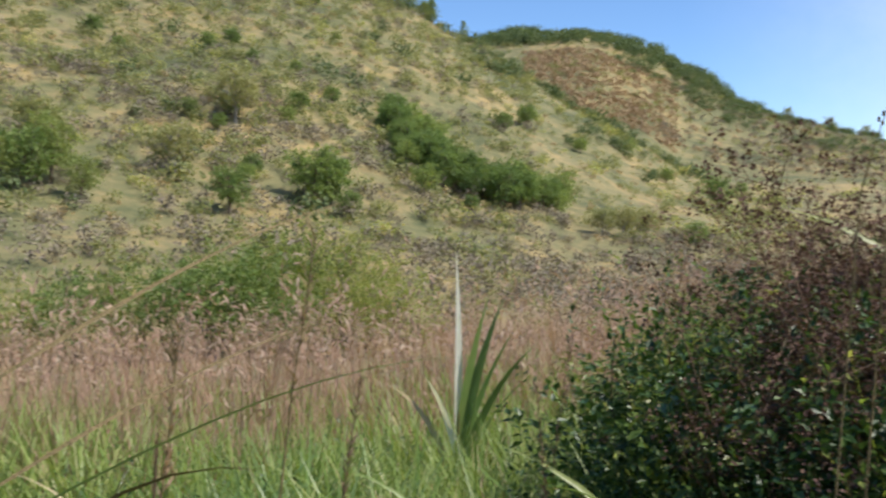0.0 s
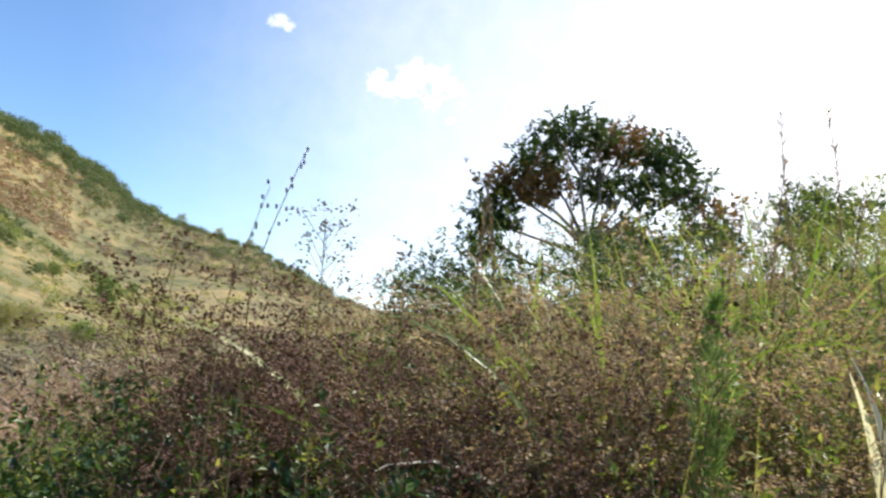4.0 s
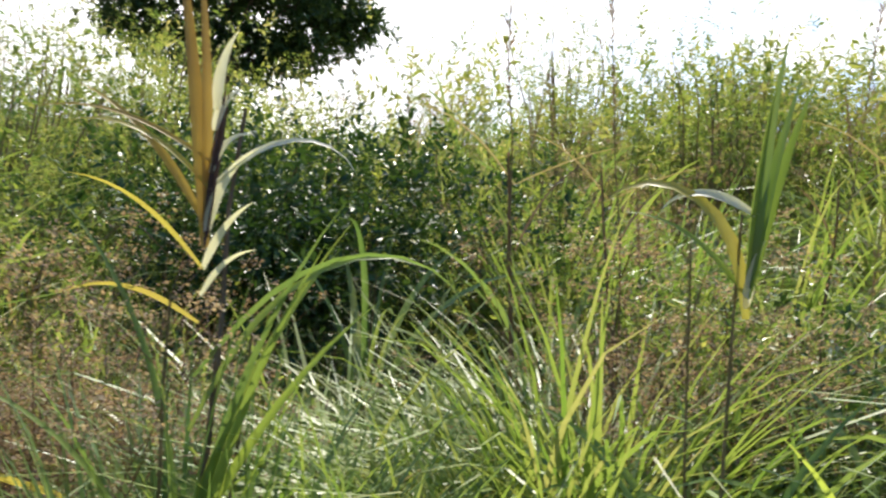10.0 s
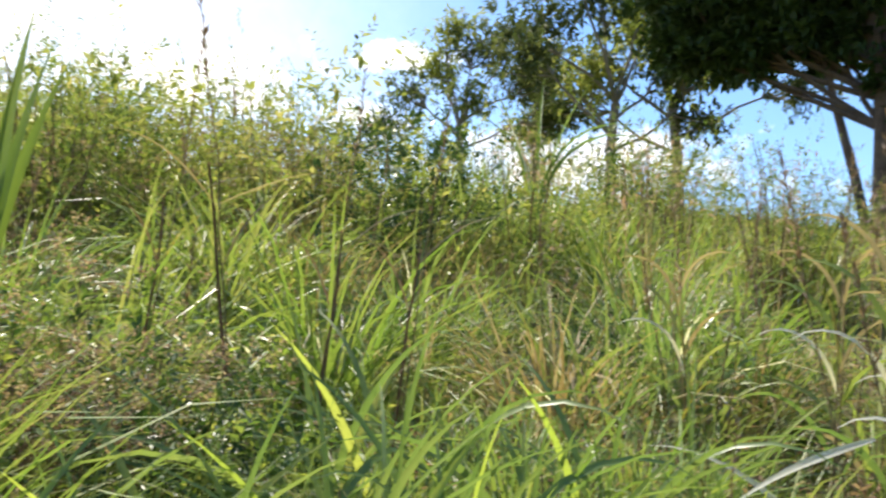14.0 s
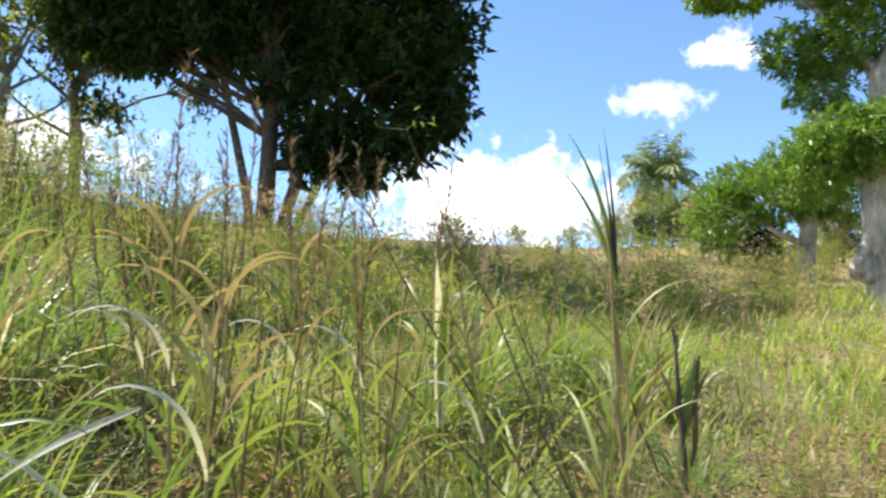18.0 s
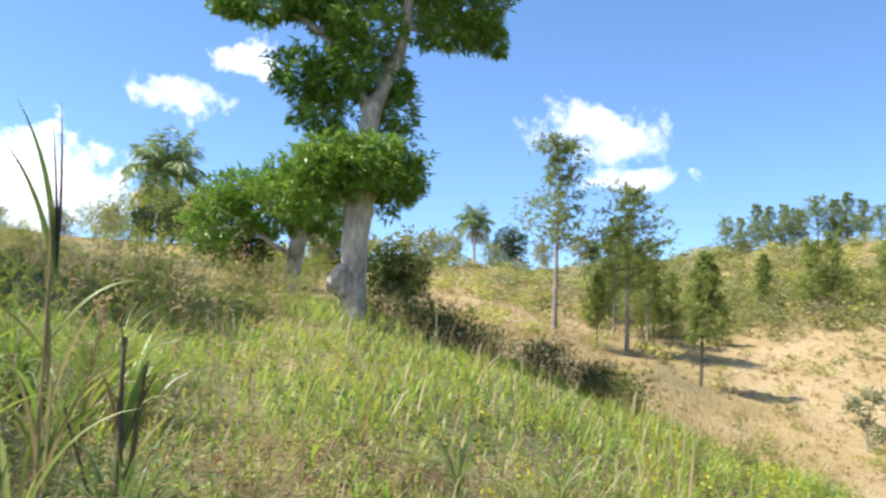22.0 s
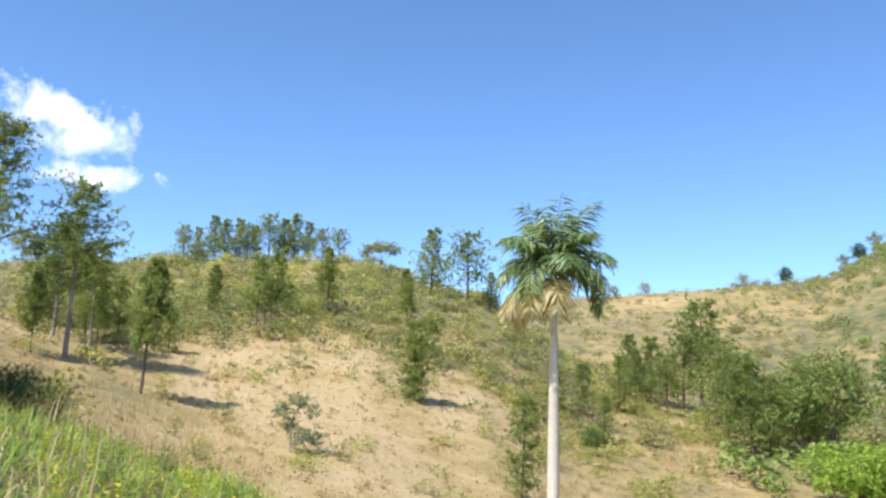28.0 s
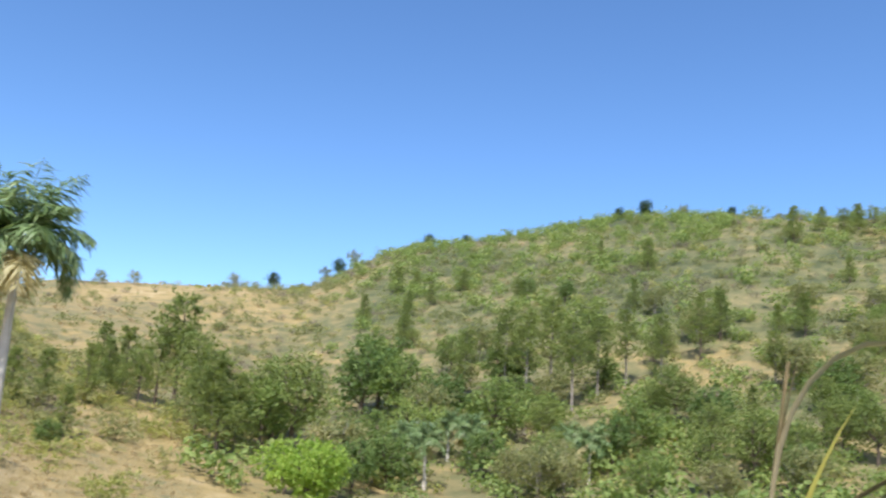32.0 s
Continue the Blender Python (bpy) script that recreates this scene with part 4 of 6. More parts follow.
    rt = limb_tree("round_tree", "round dark green tree on the far side of the meadow", "tree", 5.0, 0.16, ring_clumps(8, 1.3, 1.4, 4.2, 1.15, 0.9, 3), M_DARK, M_BROWN, 0.26, 130, ragged=0.4, ratio=0.5, lump=True)
    put(rt, 213.1, 126, 0, 1.45)
    gt = limb_tree("pale_tree", "loose olive tree among the brush beyond the meadow", "tree", 5.0, 0.12, ring_clumps(8, 1.5, 1.4, 4.4, 1.1, 0.8, 5), M_HILL, M_GREYBARK, 0.26, 110, ragged=0.6, shell=0.3, ratio=0.45, lump=True)
    put(gt, 207.6, 92, 0, 0.9)
    for o, az, r, tall in ((rt, 204.9, 32, 2.5), (rt, 206.2, 36, 2.6), (gt, 205.6, 33, 3.2), (gt, 209.0, 96, 4.6), (gt, 211.8, 105, 4.2), (gt, 215.2, 122, 4.6), (gt, 217.7, 134, 5.6), (rt, 218.6, 136, 4.5), (gt, 220.2, 130, 4.6), (rt, 192.0, 36, 2.4), (rt, 194.2, 27, 2.6), (rt, 196.0, 27, 2.3), (gt, 193.0, 34, 2.6), (rt, 189.2, 36, 1.8), (rt, 191.0, 40, 2.2), (gt, 187.4, 40, 1.8), (gt, 200.4, 36, 3.0), (rt, 201.0, 40, 2.6), (gt, 203.4, 44, 2.8), (gt, 184.6, 42, 1.4), (gt, 181.0, 40, 1.3), (gt, 176.5, 34, 1.6)):
        stand(o, 5.0, az, r, tall, az * 7)
    p = palm("palm_tree", "feather palm among the trees beyond the meadow", 3.2, 0.16, 2.6, 17, "far palms", 3)
    put(p, 190.4, 46, 30, 1.1, 1.0)
    for az, r, k in ((210.7, 92, 1.1), (276.8, 86, 1.05), (279.6, 95, 1.0), (278.2, 99, 0.9), (287.2, 92, 0.95), (275.4, 92, 0.9), (285.8, 98, 0.8), (271.9, 90, 0.85)):
        again(p, az, r, az * 5, k)
    p = palm("royal_palm", "royal palm with slender whitish trunk and drooping fronds", 9.15, 0.2, 3.1, 20, "", 7)
    put(p, 251.2, 34.5, 40)
    t = limb_tree("grey_bush", "open grey-green bush on the straw slope", "bush", 3.0, 0.06, [(-0.45, 0, 2.0, 0.6, 0.45), (0.35, 0.2, 2.35, 0.6, 0.4), (0.9, 0, 1.9, 0.4, 0.35), (0.55, -0.2, 0.8, 0.7, 0.4), (-0.1, 0.4, 1.3, 0.45, 0.35), (1.1, 0.1, 0.7, 0.5, 0.35)],
                  M_SAGE, M_GREYBARK, 0.15, 560, fork=0.4, ragged=0.6, shell=0.25)
    put(t, 234.5, 41, -234.6, 0.95)
    # pines
    a = pine("pine", "tall thin pine with bare grey trunk and open crown", 12.8, 0.17, 0.42, 2.7, 13, "pines on the slope", 22, 0.55, 0.34)
    put(a, 216.0, 55, 0, 0.96)
    b = pine("pine", "middle-sized pine with rounded open crown", 9.7, 0.15, 0.4, 2.7, 12, "pines on the slope", 23, 0.45, 0.34)
    put(b, 220.7, 57, 70, 1.08)
    c = pine("young_pine", "young bushy pine on the dry slope", 5.4, 0.08, 0.06, 1.65, 15, "pines on the slope", 16, 0.6, 0.28)
    put(c, 249.3, 44, 0, 0.87)
    e = pine("young_pine", "young pine with a bare lower trunk on the dry slope", 5.4, 0.07, 0.32, 1.15, 13, "pines on the slope", 18, 0.7, 0.27)
    put(e, 225.2, 49, 0, 1.3)
    for az, r, tall in ((218.8, 55, 4.6), (236.4, 89, 7.4), (229.0, 83, 5.4), (222.4, 64, 4.4), (241.7, 95, 6.5)):
        stand(e, 5.4, az, r, tall, az * 11)
    d = pine("ridge_pine", "dark pine standing on the ridge", 6.6, 0.13, 0.16, 2.3, 11, "pines on the ridge", 21, 0.74, 0.36)
    put(d, 228.9, 138)
    d2 = pine("ridge_pine", "round-headed pine standing on the ridge", 6.6, 0.13, 0.3, 2.3, 9, "pines on the ridge", 19, 0.4, 0.36)
    put(d2, 231.0, 137, 0, 0.85)
    r2 = random.Random(5)
    for az, r, tall in ((223.6, 68, 4.6), (221.7, 70, 5.5), (219.6, 74, 5.0), (226.6, 66, 3.2), (243.4, 80, 4.2), (254.6, 80, 4.2), (253.2, 92, 5.0), (251.6, 86, 4.6), (264.6, 92, 7.4)):
        stand(c, 5.4, az, r, tall, r2.uniform(0, 360))
    stand(c, 5.4, 242.2, 62.5, 5.6, 40)
    stand(c, 5.4, 242.35, 62.6, 4.2, 140)
    for az, r, tall in ((231.9, 83, 6.4), (233.1, 85, 7.0), (255.6, 100, 6.0), (256.6, 106, 6.4), (257.6, 111, 8.0), (258.6, 104, 6.4), (262.2, 90, 7.2), (263.6, 88, 8.6), (227.0, 130, 5.6), (227.9, 134, 5.0), (229.6, 136, 6.2), (230.5, 138, 6.4), (231.4, 139, 5.6), (232.4, 137, 7.3), (233.3, 139, 6.6), (234.1, 139, 7.3), (235.0, 138, 6.0), (235.9, 136, 5.0), (237.0, 134, 5.0), (243.3, 120, 9.0), (245.7, 115, 9.7), (247.2, 120, 5.0),
                        (260.7, 107, 13.3), (259.6, 110, 9.0), (261.8, 100, 9.5), (256.2, 118, 7.0), (299.7, 218, 8.7), (301.4, 240, 6.6), (302.6, 236, 7.0), (303.4, 238, 7.8), (304.3, 236, 7.2), (305.2, 238, 7.4), (290.7, 195, 7.1), (300.2, 150, 6.9), (297.1, 112, 4.0), (301.0, 103, 7.1), (303.5, 128, 6.5), (294.0, 141, 8.9), (295.2, 150, 8.0), (282.2, 184, 5.5)):
        stand(r2.choice((d, d2)), 6.6, az, r, tall, r2.uniform(0, 360))
    for az, r, tall in ((219.9, 66, 8.0), (222.0, 62, 7.2), (283.0, 120, 13.0), (284.6, 124, 14.0), (286.0, 118, 12.0), (281.6, 126, 12.0), (279.0, 124, 10.0), (287.6, 122, 11.5), (289.4, 128, 11.0), (291.6, 130, 10.0), (298.4, 124, 8.0), (263.1, 88, 9.4)):
        stand(b, 9.7, az, r, tall, r2.uniform(0, 360))
    t = limb_tree("flat_tree", "flat-topped tree standing alone on the ridge", "tree", 4.6, 0.14, [(-2.0, 0, 3.3, 1.1, 0.7), (-0.8, 0.5, 3.9, 1.3, 0.7), (1.0, 0, 3.9, 1.3, 0.7), (2.2, 0, 3.2, 1.1, 0.7), (0, -1, 3.4, 1.2, 0.7), (-2.6, 0.2, 2.7, 0.7, 0.5)],
                  M_HILL, M_BROWN, 0.3, 130, fork=0.3, group="trees along the ridge", ragged=0.5, shell=0.3, lump=True)
    put(t, 239.8, 129, -240)
    for az, r, k in ((257.4, 250, 0.9), (255.4, 250, 0.85), (263.5, 276, 0.95), (266.0, 278, 1.15), (24.0, 590, 1.8), (26.0, 595, 1.6), (21.6, 590, 1.9), (269.4, 280, 1.0), (270.2, 280, 1.2), (271.2, 282, 1.2), (276.1, 280, 1.0), (278.6, 282, 0.7), (290.5, 262, 1.3), (288.8, 264, 0.9), (293.0, 262, 1.0), (296.0, 262, 0.8)):
        again(rt if az > 200 and int(az) % 2 == 0 else gt, az, r, az * 3, k)
    t = limb_tree("bright_tree", "bright green leafy tree in the hollow", "tree", 4.6, 0.2, ring_clumps(10, 2.2, 1.4, 4.0, 1.3, 0.9, 9), M_BRIGHT, M_BROWN, 0.3, 150, group="trees in the hollow", ratio=0.5, ragged=0.4, lump=True)
    put(t, 269.4, 70, 0, 1.15)
    w = [limb_tree("hollow_tree", "dark green leafy tree in the hollow", "tree", 5.6, 0.17, ring_clumps(10, 1.9, 1.8, 5.0, 1.25, 0.85, 14), M_WOODDARK, M_BROWN, 0.3, 95, group="trees in the hollow", ratio=0.5, ragged=0.5, shell=0.3, lump=True),
         limb_tree("hollow_tree", "olive rounded tree in the hollow", "tree", 6.4, 0.17, ring_clumps(10, 1.9, 2.4, 5.8, 1.25, 0.85, 15), M_PINE, M_BROWN, 0.3, 95, group="trees in the hollow", ratio=0.42, ragged=0.5, shell=0.3, lump=True),
         limb_tree("hollow_tree", "grey-green tree in the hollow", "tree", 5.0, 0.15, ring_clumps(9, 1.8, 1.7, 4.4, 1.2, 0.8, 16), M_HILL, M_GREYBARK, 0.3, 95, group="trees in the hollow", ratio=0.45, ragged=0.55, shell=0.3, lump=True),
         limb_tree("hollow_tree", "mid green rounded tree in the hollow", "tree", 5.4, 0.16, ring_clumps(9, 2.0, 1.6, 4.8, 1.3, 0.85, 19), M_WOOD, M_BROWN, 0.3, 95, group="trees in the hollow", ratio=0.5, ragged=0.5, shell=0.3, lump=True)]
    own = (5.6, 6.4, 5.0, 5.4)
    first = set()

    def grow(k, az, r, tall):
        stand(w[k], own[k], az, r, tall, r2.uniform(0, 360), k not in first)
        first.add(k)

    for k, az, r, tall in ((1, 268.1, 98, 10.7), (0, 273.5, 123, 11.7), (0, 272.4, 118, 10.0), (3, 274.8, 116, 9.0), (2, 271.2, 88, 6.0), (3, 272.6, 92, 6.5), (2, 284.0, 80, 5.4), (2, 282.6, 84, 5.0), (2, 285.6, 82, 4.8), (0, 274.4, 84, 6.0), (3, 276.0, 98, 7.0), (0, 280.6, 92, 5.5), (3, 266.2, 96, 8.0), (1, 266.9, 104, 9.0), (0, 278.0, 112, 7.5), (3, 281.0, 106, 8.0), (2, 276.6, 106, 7.0), (0, 288.6, 96, 6.4), (3, 290.0, 100, 7.0), (1, 292.4, 110, 7.5), (0, 294.6, 104, 6.5), (3, 297.6, 96, 6.0), (0, 285.4, 178, 5.0), (0, 282.8, 184, 5.5), (3, 287.0, 160, 6.0), (0, 253.9, 74, 2.6), (0, 270.6, 76, 5.0), (0, 272.2, 80, 5.2), (0, 268.0, 78, 4.2), (3, 291.0, 84, 5.0), (2, 295.0, 82, 4.5), (0, 300.0, 88, 5.0), (1, 302.0, 100, 6.0)):
        grow(k, az, r, tall)
    for n, (lo, hi, d0, d1) in ((26, (266, 306, 108, 170)), (14, (284, 306, 84, 112)), (8, (-28, -8, 80, 120))):
        for _ in range(n):
            grow(r2.choice((0, 1, 2, 3)), r2.uniform(lo, hi), r2.uniform(d0, d1), r2.uniform(4.0, 7.5))
    for _ in range(14):
        again(d, r2.uniform(270, 306), r2.uniform(150, 215), r2.uniform(0, 360), r2.uniform(0.7, 1.05))
    line = ((357.3, 148), (358.2, 132), (358.8, 122), (361.2, 118), (363.0, 121), (364.8, 120), (367.4, 130))
    for _ in range(70):
        f = r2.uniform(0, len(line) - 1.001)
        (a0, d0), (a1, d1) = line[int(f)], line[int(f) + 1]
        grow(r2.choice((0, 0, 0, 3)), a0 + (a1 - a0) * (f % 1) + r2.gauss(0, 0.9), d0 + (d1 - d0) * (f % 1) + r2.gauss(0, 3), r2.uniform(3.6, 6.6))
    for k, az, r, tall in ((3, 351.5, 93, 6.8), (0, 352.3, 95, 6.0), (0, 365.4, 183, 5.6), (0, 363.9, 168, 4.2), (3, 369.0, 184, 3.4), (3, 372.0, 208, 4.0), (0, 374.5, 197, 3.6), (0, 377.7, 180, 7.4), (0, 379.1, 300, 5.0), (0, 376.5, 110, 3.8), (3, 346.1, 121, 3.2), (3, 358.8, 109, 4.0), (0, 352.6, 139, 3.4), (3, 349.7, 122, 2.8), (0, 347.4, 153, 2.8), (2, 371.9, 121, 4.8), (2, 370.6, 118, 4.2), (2, 373.4, 124, 4.4)):
        grow(k, az, r, tall)
    for _ in range(26):
        grow(r2.choice((0, 0, 3)), r2.uniform(-26, 3), r2.uniform(86, 240), r2.uniform(2.4, 4.6))
    for _ in range(46):
        again(r2.choice((d, d2)), r2.uniform(-13, 3), r2.uniform(252, 284), r2.uniform(0, 360), r2.uniform(0.7, 1.15))


stand_trees()


# ---- scrub of the hills ----
def scrub():
    """Nearer shrubs stand singly; the thousands beyond are one sheet for each kind."""
    kinds = [shrub("hill_shrub", "olive green shrub on the dry slope", 2.6, 2.6, 4, 520, 0.34, M_HILL, "hillside shrubs"),
             shrub("hill_shrub", "grey half-bare scrub on the dry slope", 2.2, 2.4, 6, 360, 0.3, M_GREY, "hillside shrubs"),
             shrub("hill_shrub", "yellow-green shrub on the dry slope", 2.0, 2.4, 4, 480, 0.3, M_SCRUB, "hillside shrubs")]
    first = set()
    r = random.Random(11)

    def plant(k, az, d, s):
        if k in first:
            again(kinds[k], az, d, r.uniform(0, 360), s, 0.1)
        else:
            put(kinds[k], az, d, 0, s, 0.1)
            first.add(k)

    for _ in range(105):
        plant(r.choice((0, 2, 2, 2)), r.uniform(226, 258), math.sqrt(r.uniform(27 ** 2, 84 ** 2)), r.uniform(0.14, 0.45))
    for _ in range(30):
        plant(r.choice((0, 2, 2)), r.uniform(204, 222), math.sqrt(r.uniform(30 ** 2, 80 ** 2)), r.uniform(0.2, 0.6))
    for _ in range(44):
        plant(r.choice((0, 0, 2, 1)), r.uniform(218, 238), math.sqrt(r.uniform(62 ** 2, 96 ** 2)), r.uniform(0.4, 0.95))
    for _ in range(40):
        plant(r.choice((0, 0, 2, 1)), r.uniform(236, 256), math.sqrt(r.uniform(76 ** 2, 118 ** 2)), r.uniform(0.4, 0.95))
    for _ in range(80):
        plant(r.choice((0, 2, 2)), r.uniform(250, 266), math.sqrt(r.uniform(58 ** 2, 112 ** 2)), r.uniform(0.4, 0.95))
    plant(2, 234.0, 88, 1.2)
    mound = [shrub("thicket_bush", "dense yellow-green bush in the thicket below the hill", 3.6, 2.2, 7, 5200, 0.13, M_OLIVE, "thicket bushes", "bush", 0.5, None, 0.35, 0.02),
             shrub("thicket_bush", "dark green bush in the thicket below the hill", 3.4, 2.2, 7, 5200, 0.13, M_WOODDARK, "thicket bushes", "bush", 0.5, None, 0.35, 0.02)]
    put(mound[0], 350.1, 30, 0, 1.22, 0.1)
    put(mound[1], 345.6, 28, 0, 0.95, 0.1)
    for k, az, d, tall in ((0, 352.6, 31, 4.4), (0, 355.2, 30, 4.0), (1, 348.0, 28.5, 3.7), (0, 357.8, 27, 2.7), (1, 343.2, 29, 3.3), (0, 340.6, 31, 3.3), (1, 337.4, 30, 3.2), (0, 334.0, 31, 3.0), (0, 354.0, 27, 2.8), (1, 351.0, 27, 2.4), (0, 346.4, 33, 3.8), (1, 331.0, 30, 2.8)):
        again(mound[k], az, d, r.uniform(0, 360), tall / 3.6, 0.1)
    for k, az, d, tall in ((0, 188.4, 43, 2.6), (1, 190.2, 44, 3.2), (0, 191.6, 43, 3.0), (1, 193.0, 45, 2.6), (0, 186.4, 44, 2.2)):
        again(mound[k], az, d, r.uniform(0, 360), tall / 3.6, 0.1)
    for _ in range(36):
        plant(r.choice((0, 1, 1)), r.uniform(-30, 30), r.uniform(30, 62), r.uniform(0.5, 1.1))


scrub()


def clump_shape(n, flat, leaf):
    """Leaf cards of one far shrub, unit size."""
    g = Geo()
    for a in range(3):
        c = (0.35 * math.cos(a * 2.1), 0.35 * math.sin(a * 2.1), 0.5 * flat + 0.1 * a)
        p, d = blob(c, (0.6, 0.6, 0.5 * flat), n // 3, 0.45, 0.3)
        p[:, 2] = np.maximum(p[:, 2], -0.05)
        leaves(g, p, leaf, 0.62, 0.7, 0.0, None, d)
    return np.concatenate(g.v), np.concatenate(g.f)


def spread(name, label, mat, zones, n_leaf=52, flat=1.0, leaf=0.36):
    """zones: bearing from, to, distance from, to, count, least and greatest size, patchiness."""
    shapes = [clump_shape(n_leaf, flat, leaf) for _ in range(5)]
    g = Geo()
    for lo, hi, d0, d1, n, s0, s1, patchy in zones:
        az = rng.uniform(lo, hi, n)
        d = np.sqrt(rng.uniform(d0 ** 2, d1 ** 2, n))
        p = spots(az, d)
        keep = rough(p[:, 0] / 17 + 5, p[:, 1] / 17 + len(name)) * patchy + rng.normal(size=n) * 0.4 > -0.1
        p = p[keep]
        size = s0 + (s1 - s0) * rng.random(len(p)) ** 1.8
        turn = rng.uniform(0, 6.283, len(p))
        pick = rng.integers(0, 5, len(p))
        for k, (sv, sf) in enumerate(shapes):
            m = pick == k
            if not m.any():
                continue
            c, s = np.cos(turn[m])[:, None], np.sin(turn[m])[:, None]
            x = (sv[None, :, 0] * c - sv[None, :, 1] * s) * size[m][:, None]
            y = (sv[None, :, 0] * s + sv[None, :, 1] * c) * size[m][:, None]
            z = sv[None, :, 2] * size[m][:, None]
            v = np.stack([x, y, z], -1) + p[m][:, None, :]
            g.add(v, np.arange(m.sum())[:, None, None] * len(sv) + sf[None])
    thing(name, label, "scrub", kind="stuff", mesh=g.mesh(name, mat))


spread("olive_hill_scrub", "olive green scrub dotted over the hillsides", M_HILL, (
    (-30, 6, 72, 285, 3300, 0.7, 2.6, 0.3), (0, 22, 110, 300, 650, 0.9, 2.6, 0.5), (2, 34, 400, 610, 800, 1.6, 3.6, 0.3), (16, 38, 90, 320, 160, 1.0, 3.0, 0.3),
    (262, 308, 110, 285, 2300, 0.7, 2.4, 0.2), (248, 270, 95, 255, 240, 0.7, 2.2, 0.6), (218, 254, 74, 140, 1900, 0.4, 1.7, 0.5), (186, 224, 62, 140, 260, 0.7, 2.0, 0.4)), 72, 0.9, 0.24)
spread("dark_hill_wood", "dark green trees filling the hill hollows, colour lowered for side light", M_WOODFAR, (
    (-30, 2, 80, 280, 170, 1.2, 3.4, 0.4), (1, 17, 225, 262, 150, 1.6, 3.8, 0.1), (8, 14, 180, 215, 40, 1.4, 2.8, 0.1), (16, 30, 470, 600, 260, 1.8, 4.2, 0.5), (2, 20, 520, 612, 720, 3.4, 7.0, 0.0), (11, 19, 470, 560, 200, 2.2, 5.0, 0.0), (18, 34, 560, 610, 320, 2.2, 5.0, 0.1),
    (-16, 2, 250, 290, 240, 1.4, 3.6, 0.1)), 110, 1.0, 0.22)
spread("hollow_wood", "green trees filling the western hollow", M_WOOD, (
    (262, 306, 74, 130, 330, 1.4, 3.4, 0.3), (270, 308, 130, 285, 620, 1.4, 3.6, 0.4), (274, 296, 200, 285, 520, 1.6, 3.4, 0.2)), 110, 1.0, 0.22)
spread("grey_hill_scrub", "grey-brown leafless scrub on the lower slopes", M_GREY, (
    (-30, 20, 55, 130, 1500, 0.8, 2.2, 0.3), (-30, 6, 100, 285, 1500, 0.8, 2.4, 0.4), (14, 34, 380, 600, 2000, 1.4, 3.2, 0.1), (262, 308, 100, 280, 380, 0.9, 2.4, 0.4), (246, 270, 120, 255, 70, 0.8, 2.0, 0.5)), 80, 0.9, 0.2)
spread("yellow_hill_scrub", "yellow-green bushes on the slopes", M_SCRUB, (
    (-30, 8, 70, 285, 420, 0.7, 2.3, 0.5), (4, 26, 120, 330, 200, 1.0, 2.6, 0.4), (260, 308, 80, 280, 480, 0.8, 2.3, 0.4), (220, 262, 76, 140, 1500, 0.4, 1.7, 0.5), (186, 224, 40, 120, 170, 0.6, 1.6, 0.4)), 64, 0.9, 0.25)
spread("reddish_slope_growth", "low reddish-brown dry growth on the far slope", M_RED, ((5, 15, 370, 500, 2300, 1.4, 3.0, 0.3), (15, 34, 380, 560, 600, 1.4, 3.0, 0.5)), 24, 0.5, 0.45)
spread("straw_tufts", "tufts of pale dry grass on the slopes", M_STRAW, (
    (-30, 20, 60, 290, 1700, 0.5, 1.5, 0.5), (205, 262, 24, 90, 5000, 0.12, 0.42, 0.2), (205, 262, 80, 130, 800, 0.3, 0.7, 0.3), (248, 308, 90, 280, 700, 0.5, 1.3, 0.5)), 30, 0.6)
spread("hill_undergrowth", "low olive and straw undergrowth on the hills", M_HILL, (
    (-30, 22, 65, 290, 5000, 0.4, 1.3, 0.25), (0, 34, 300, 600, 1500, 1.0, 2.4, 0.3), (250, 308, 70, 285, 2500, 0.4, 1.3, 0.4), (186, 250, 60, 140, 1300, 0.35, 1.0, 0.4)), 20, 0.6, 0.42)


# ---- the grass round the camera ----
def sward(name, label, mat, zones):
    """zones: bearing from, to, distance from, to, count, blade length, width, lean, droop."""
    g = Geo()
    for lo, hi, d0, d1, n, ln, wd, le, dr in zones:
        az = rng.uniform(lo, hi, n)
        d = d0 + (d1 - d0) * rng.random(n) ** 0.75
        p = spots(az, d)
        patch = 0.75 + 0.35 * rough(p[:, 0] * 1.7, p[:, 1] * 1.7)
        p[:, 2] -= 0.03
        blades(g, p, rng.uniform(0, 6.283, n), ln * patch * rng.uniform(0.5, 1.3, n), wd * rng.uniform(0.6, 1.3, n), np.abs(rng.normal(0, le, n)), dr * rng.uniform(0.3, 1.4, n), 3)
    thing(name, label, "grass", kind="stuff", mesh=g.mesh(name, mat))


sward("meadow_grass", "lush green grass in thick tussocks", M_GRASS, (
    (0, 360, 0.15, 1.8, 5000, 0.14, 0.008, 0.6, 1.2),
    (-32, 22, 6.5, 14, 3500, 0.85, 0.02, 0.3, 1.0), (-32, 26, 2.0, 6.5, 13000, 0.95, 0.016, 0.3, 1.1), (26, 75, 1.6, 6.0, 5000, 0.8, 0.013, 0.35, 1.1), (66, 140, 1.6, 6.5, 16000, 0.85, 0.016, 0.36, 1.3),
    (66, 150, 6.0, 15.0, 9000, 0.95, 0.024, 0.3, 1.0), (250, 328, 1.7, 14.0, 7000, 0.7, 0.016, 0.3, 1.0)))
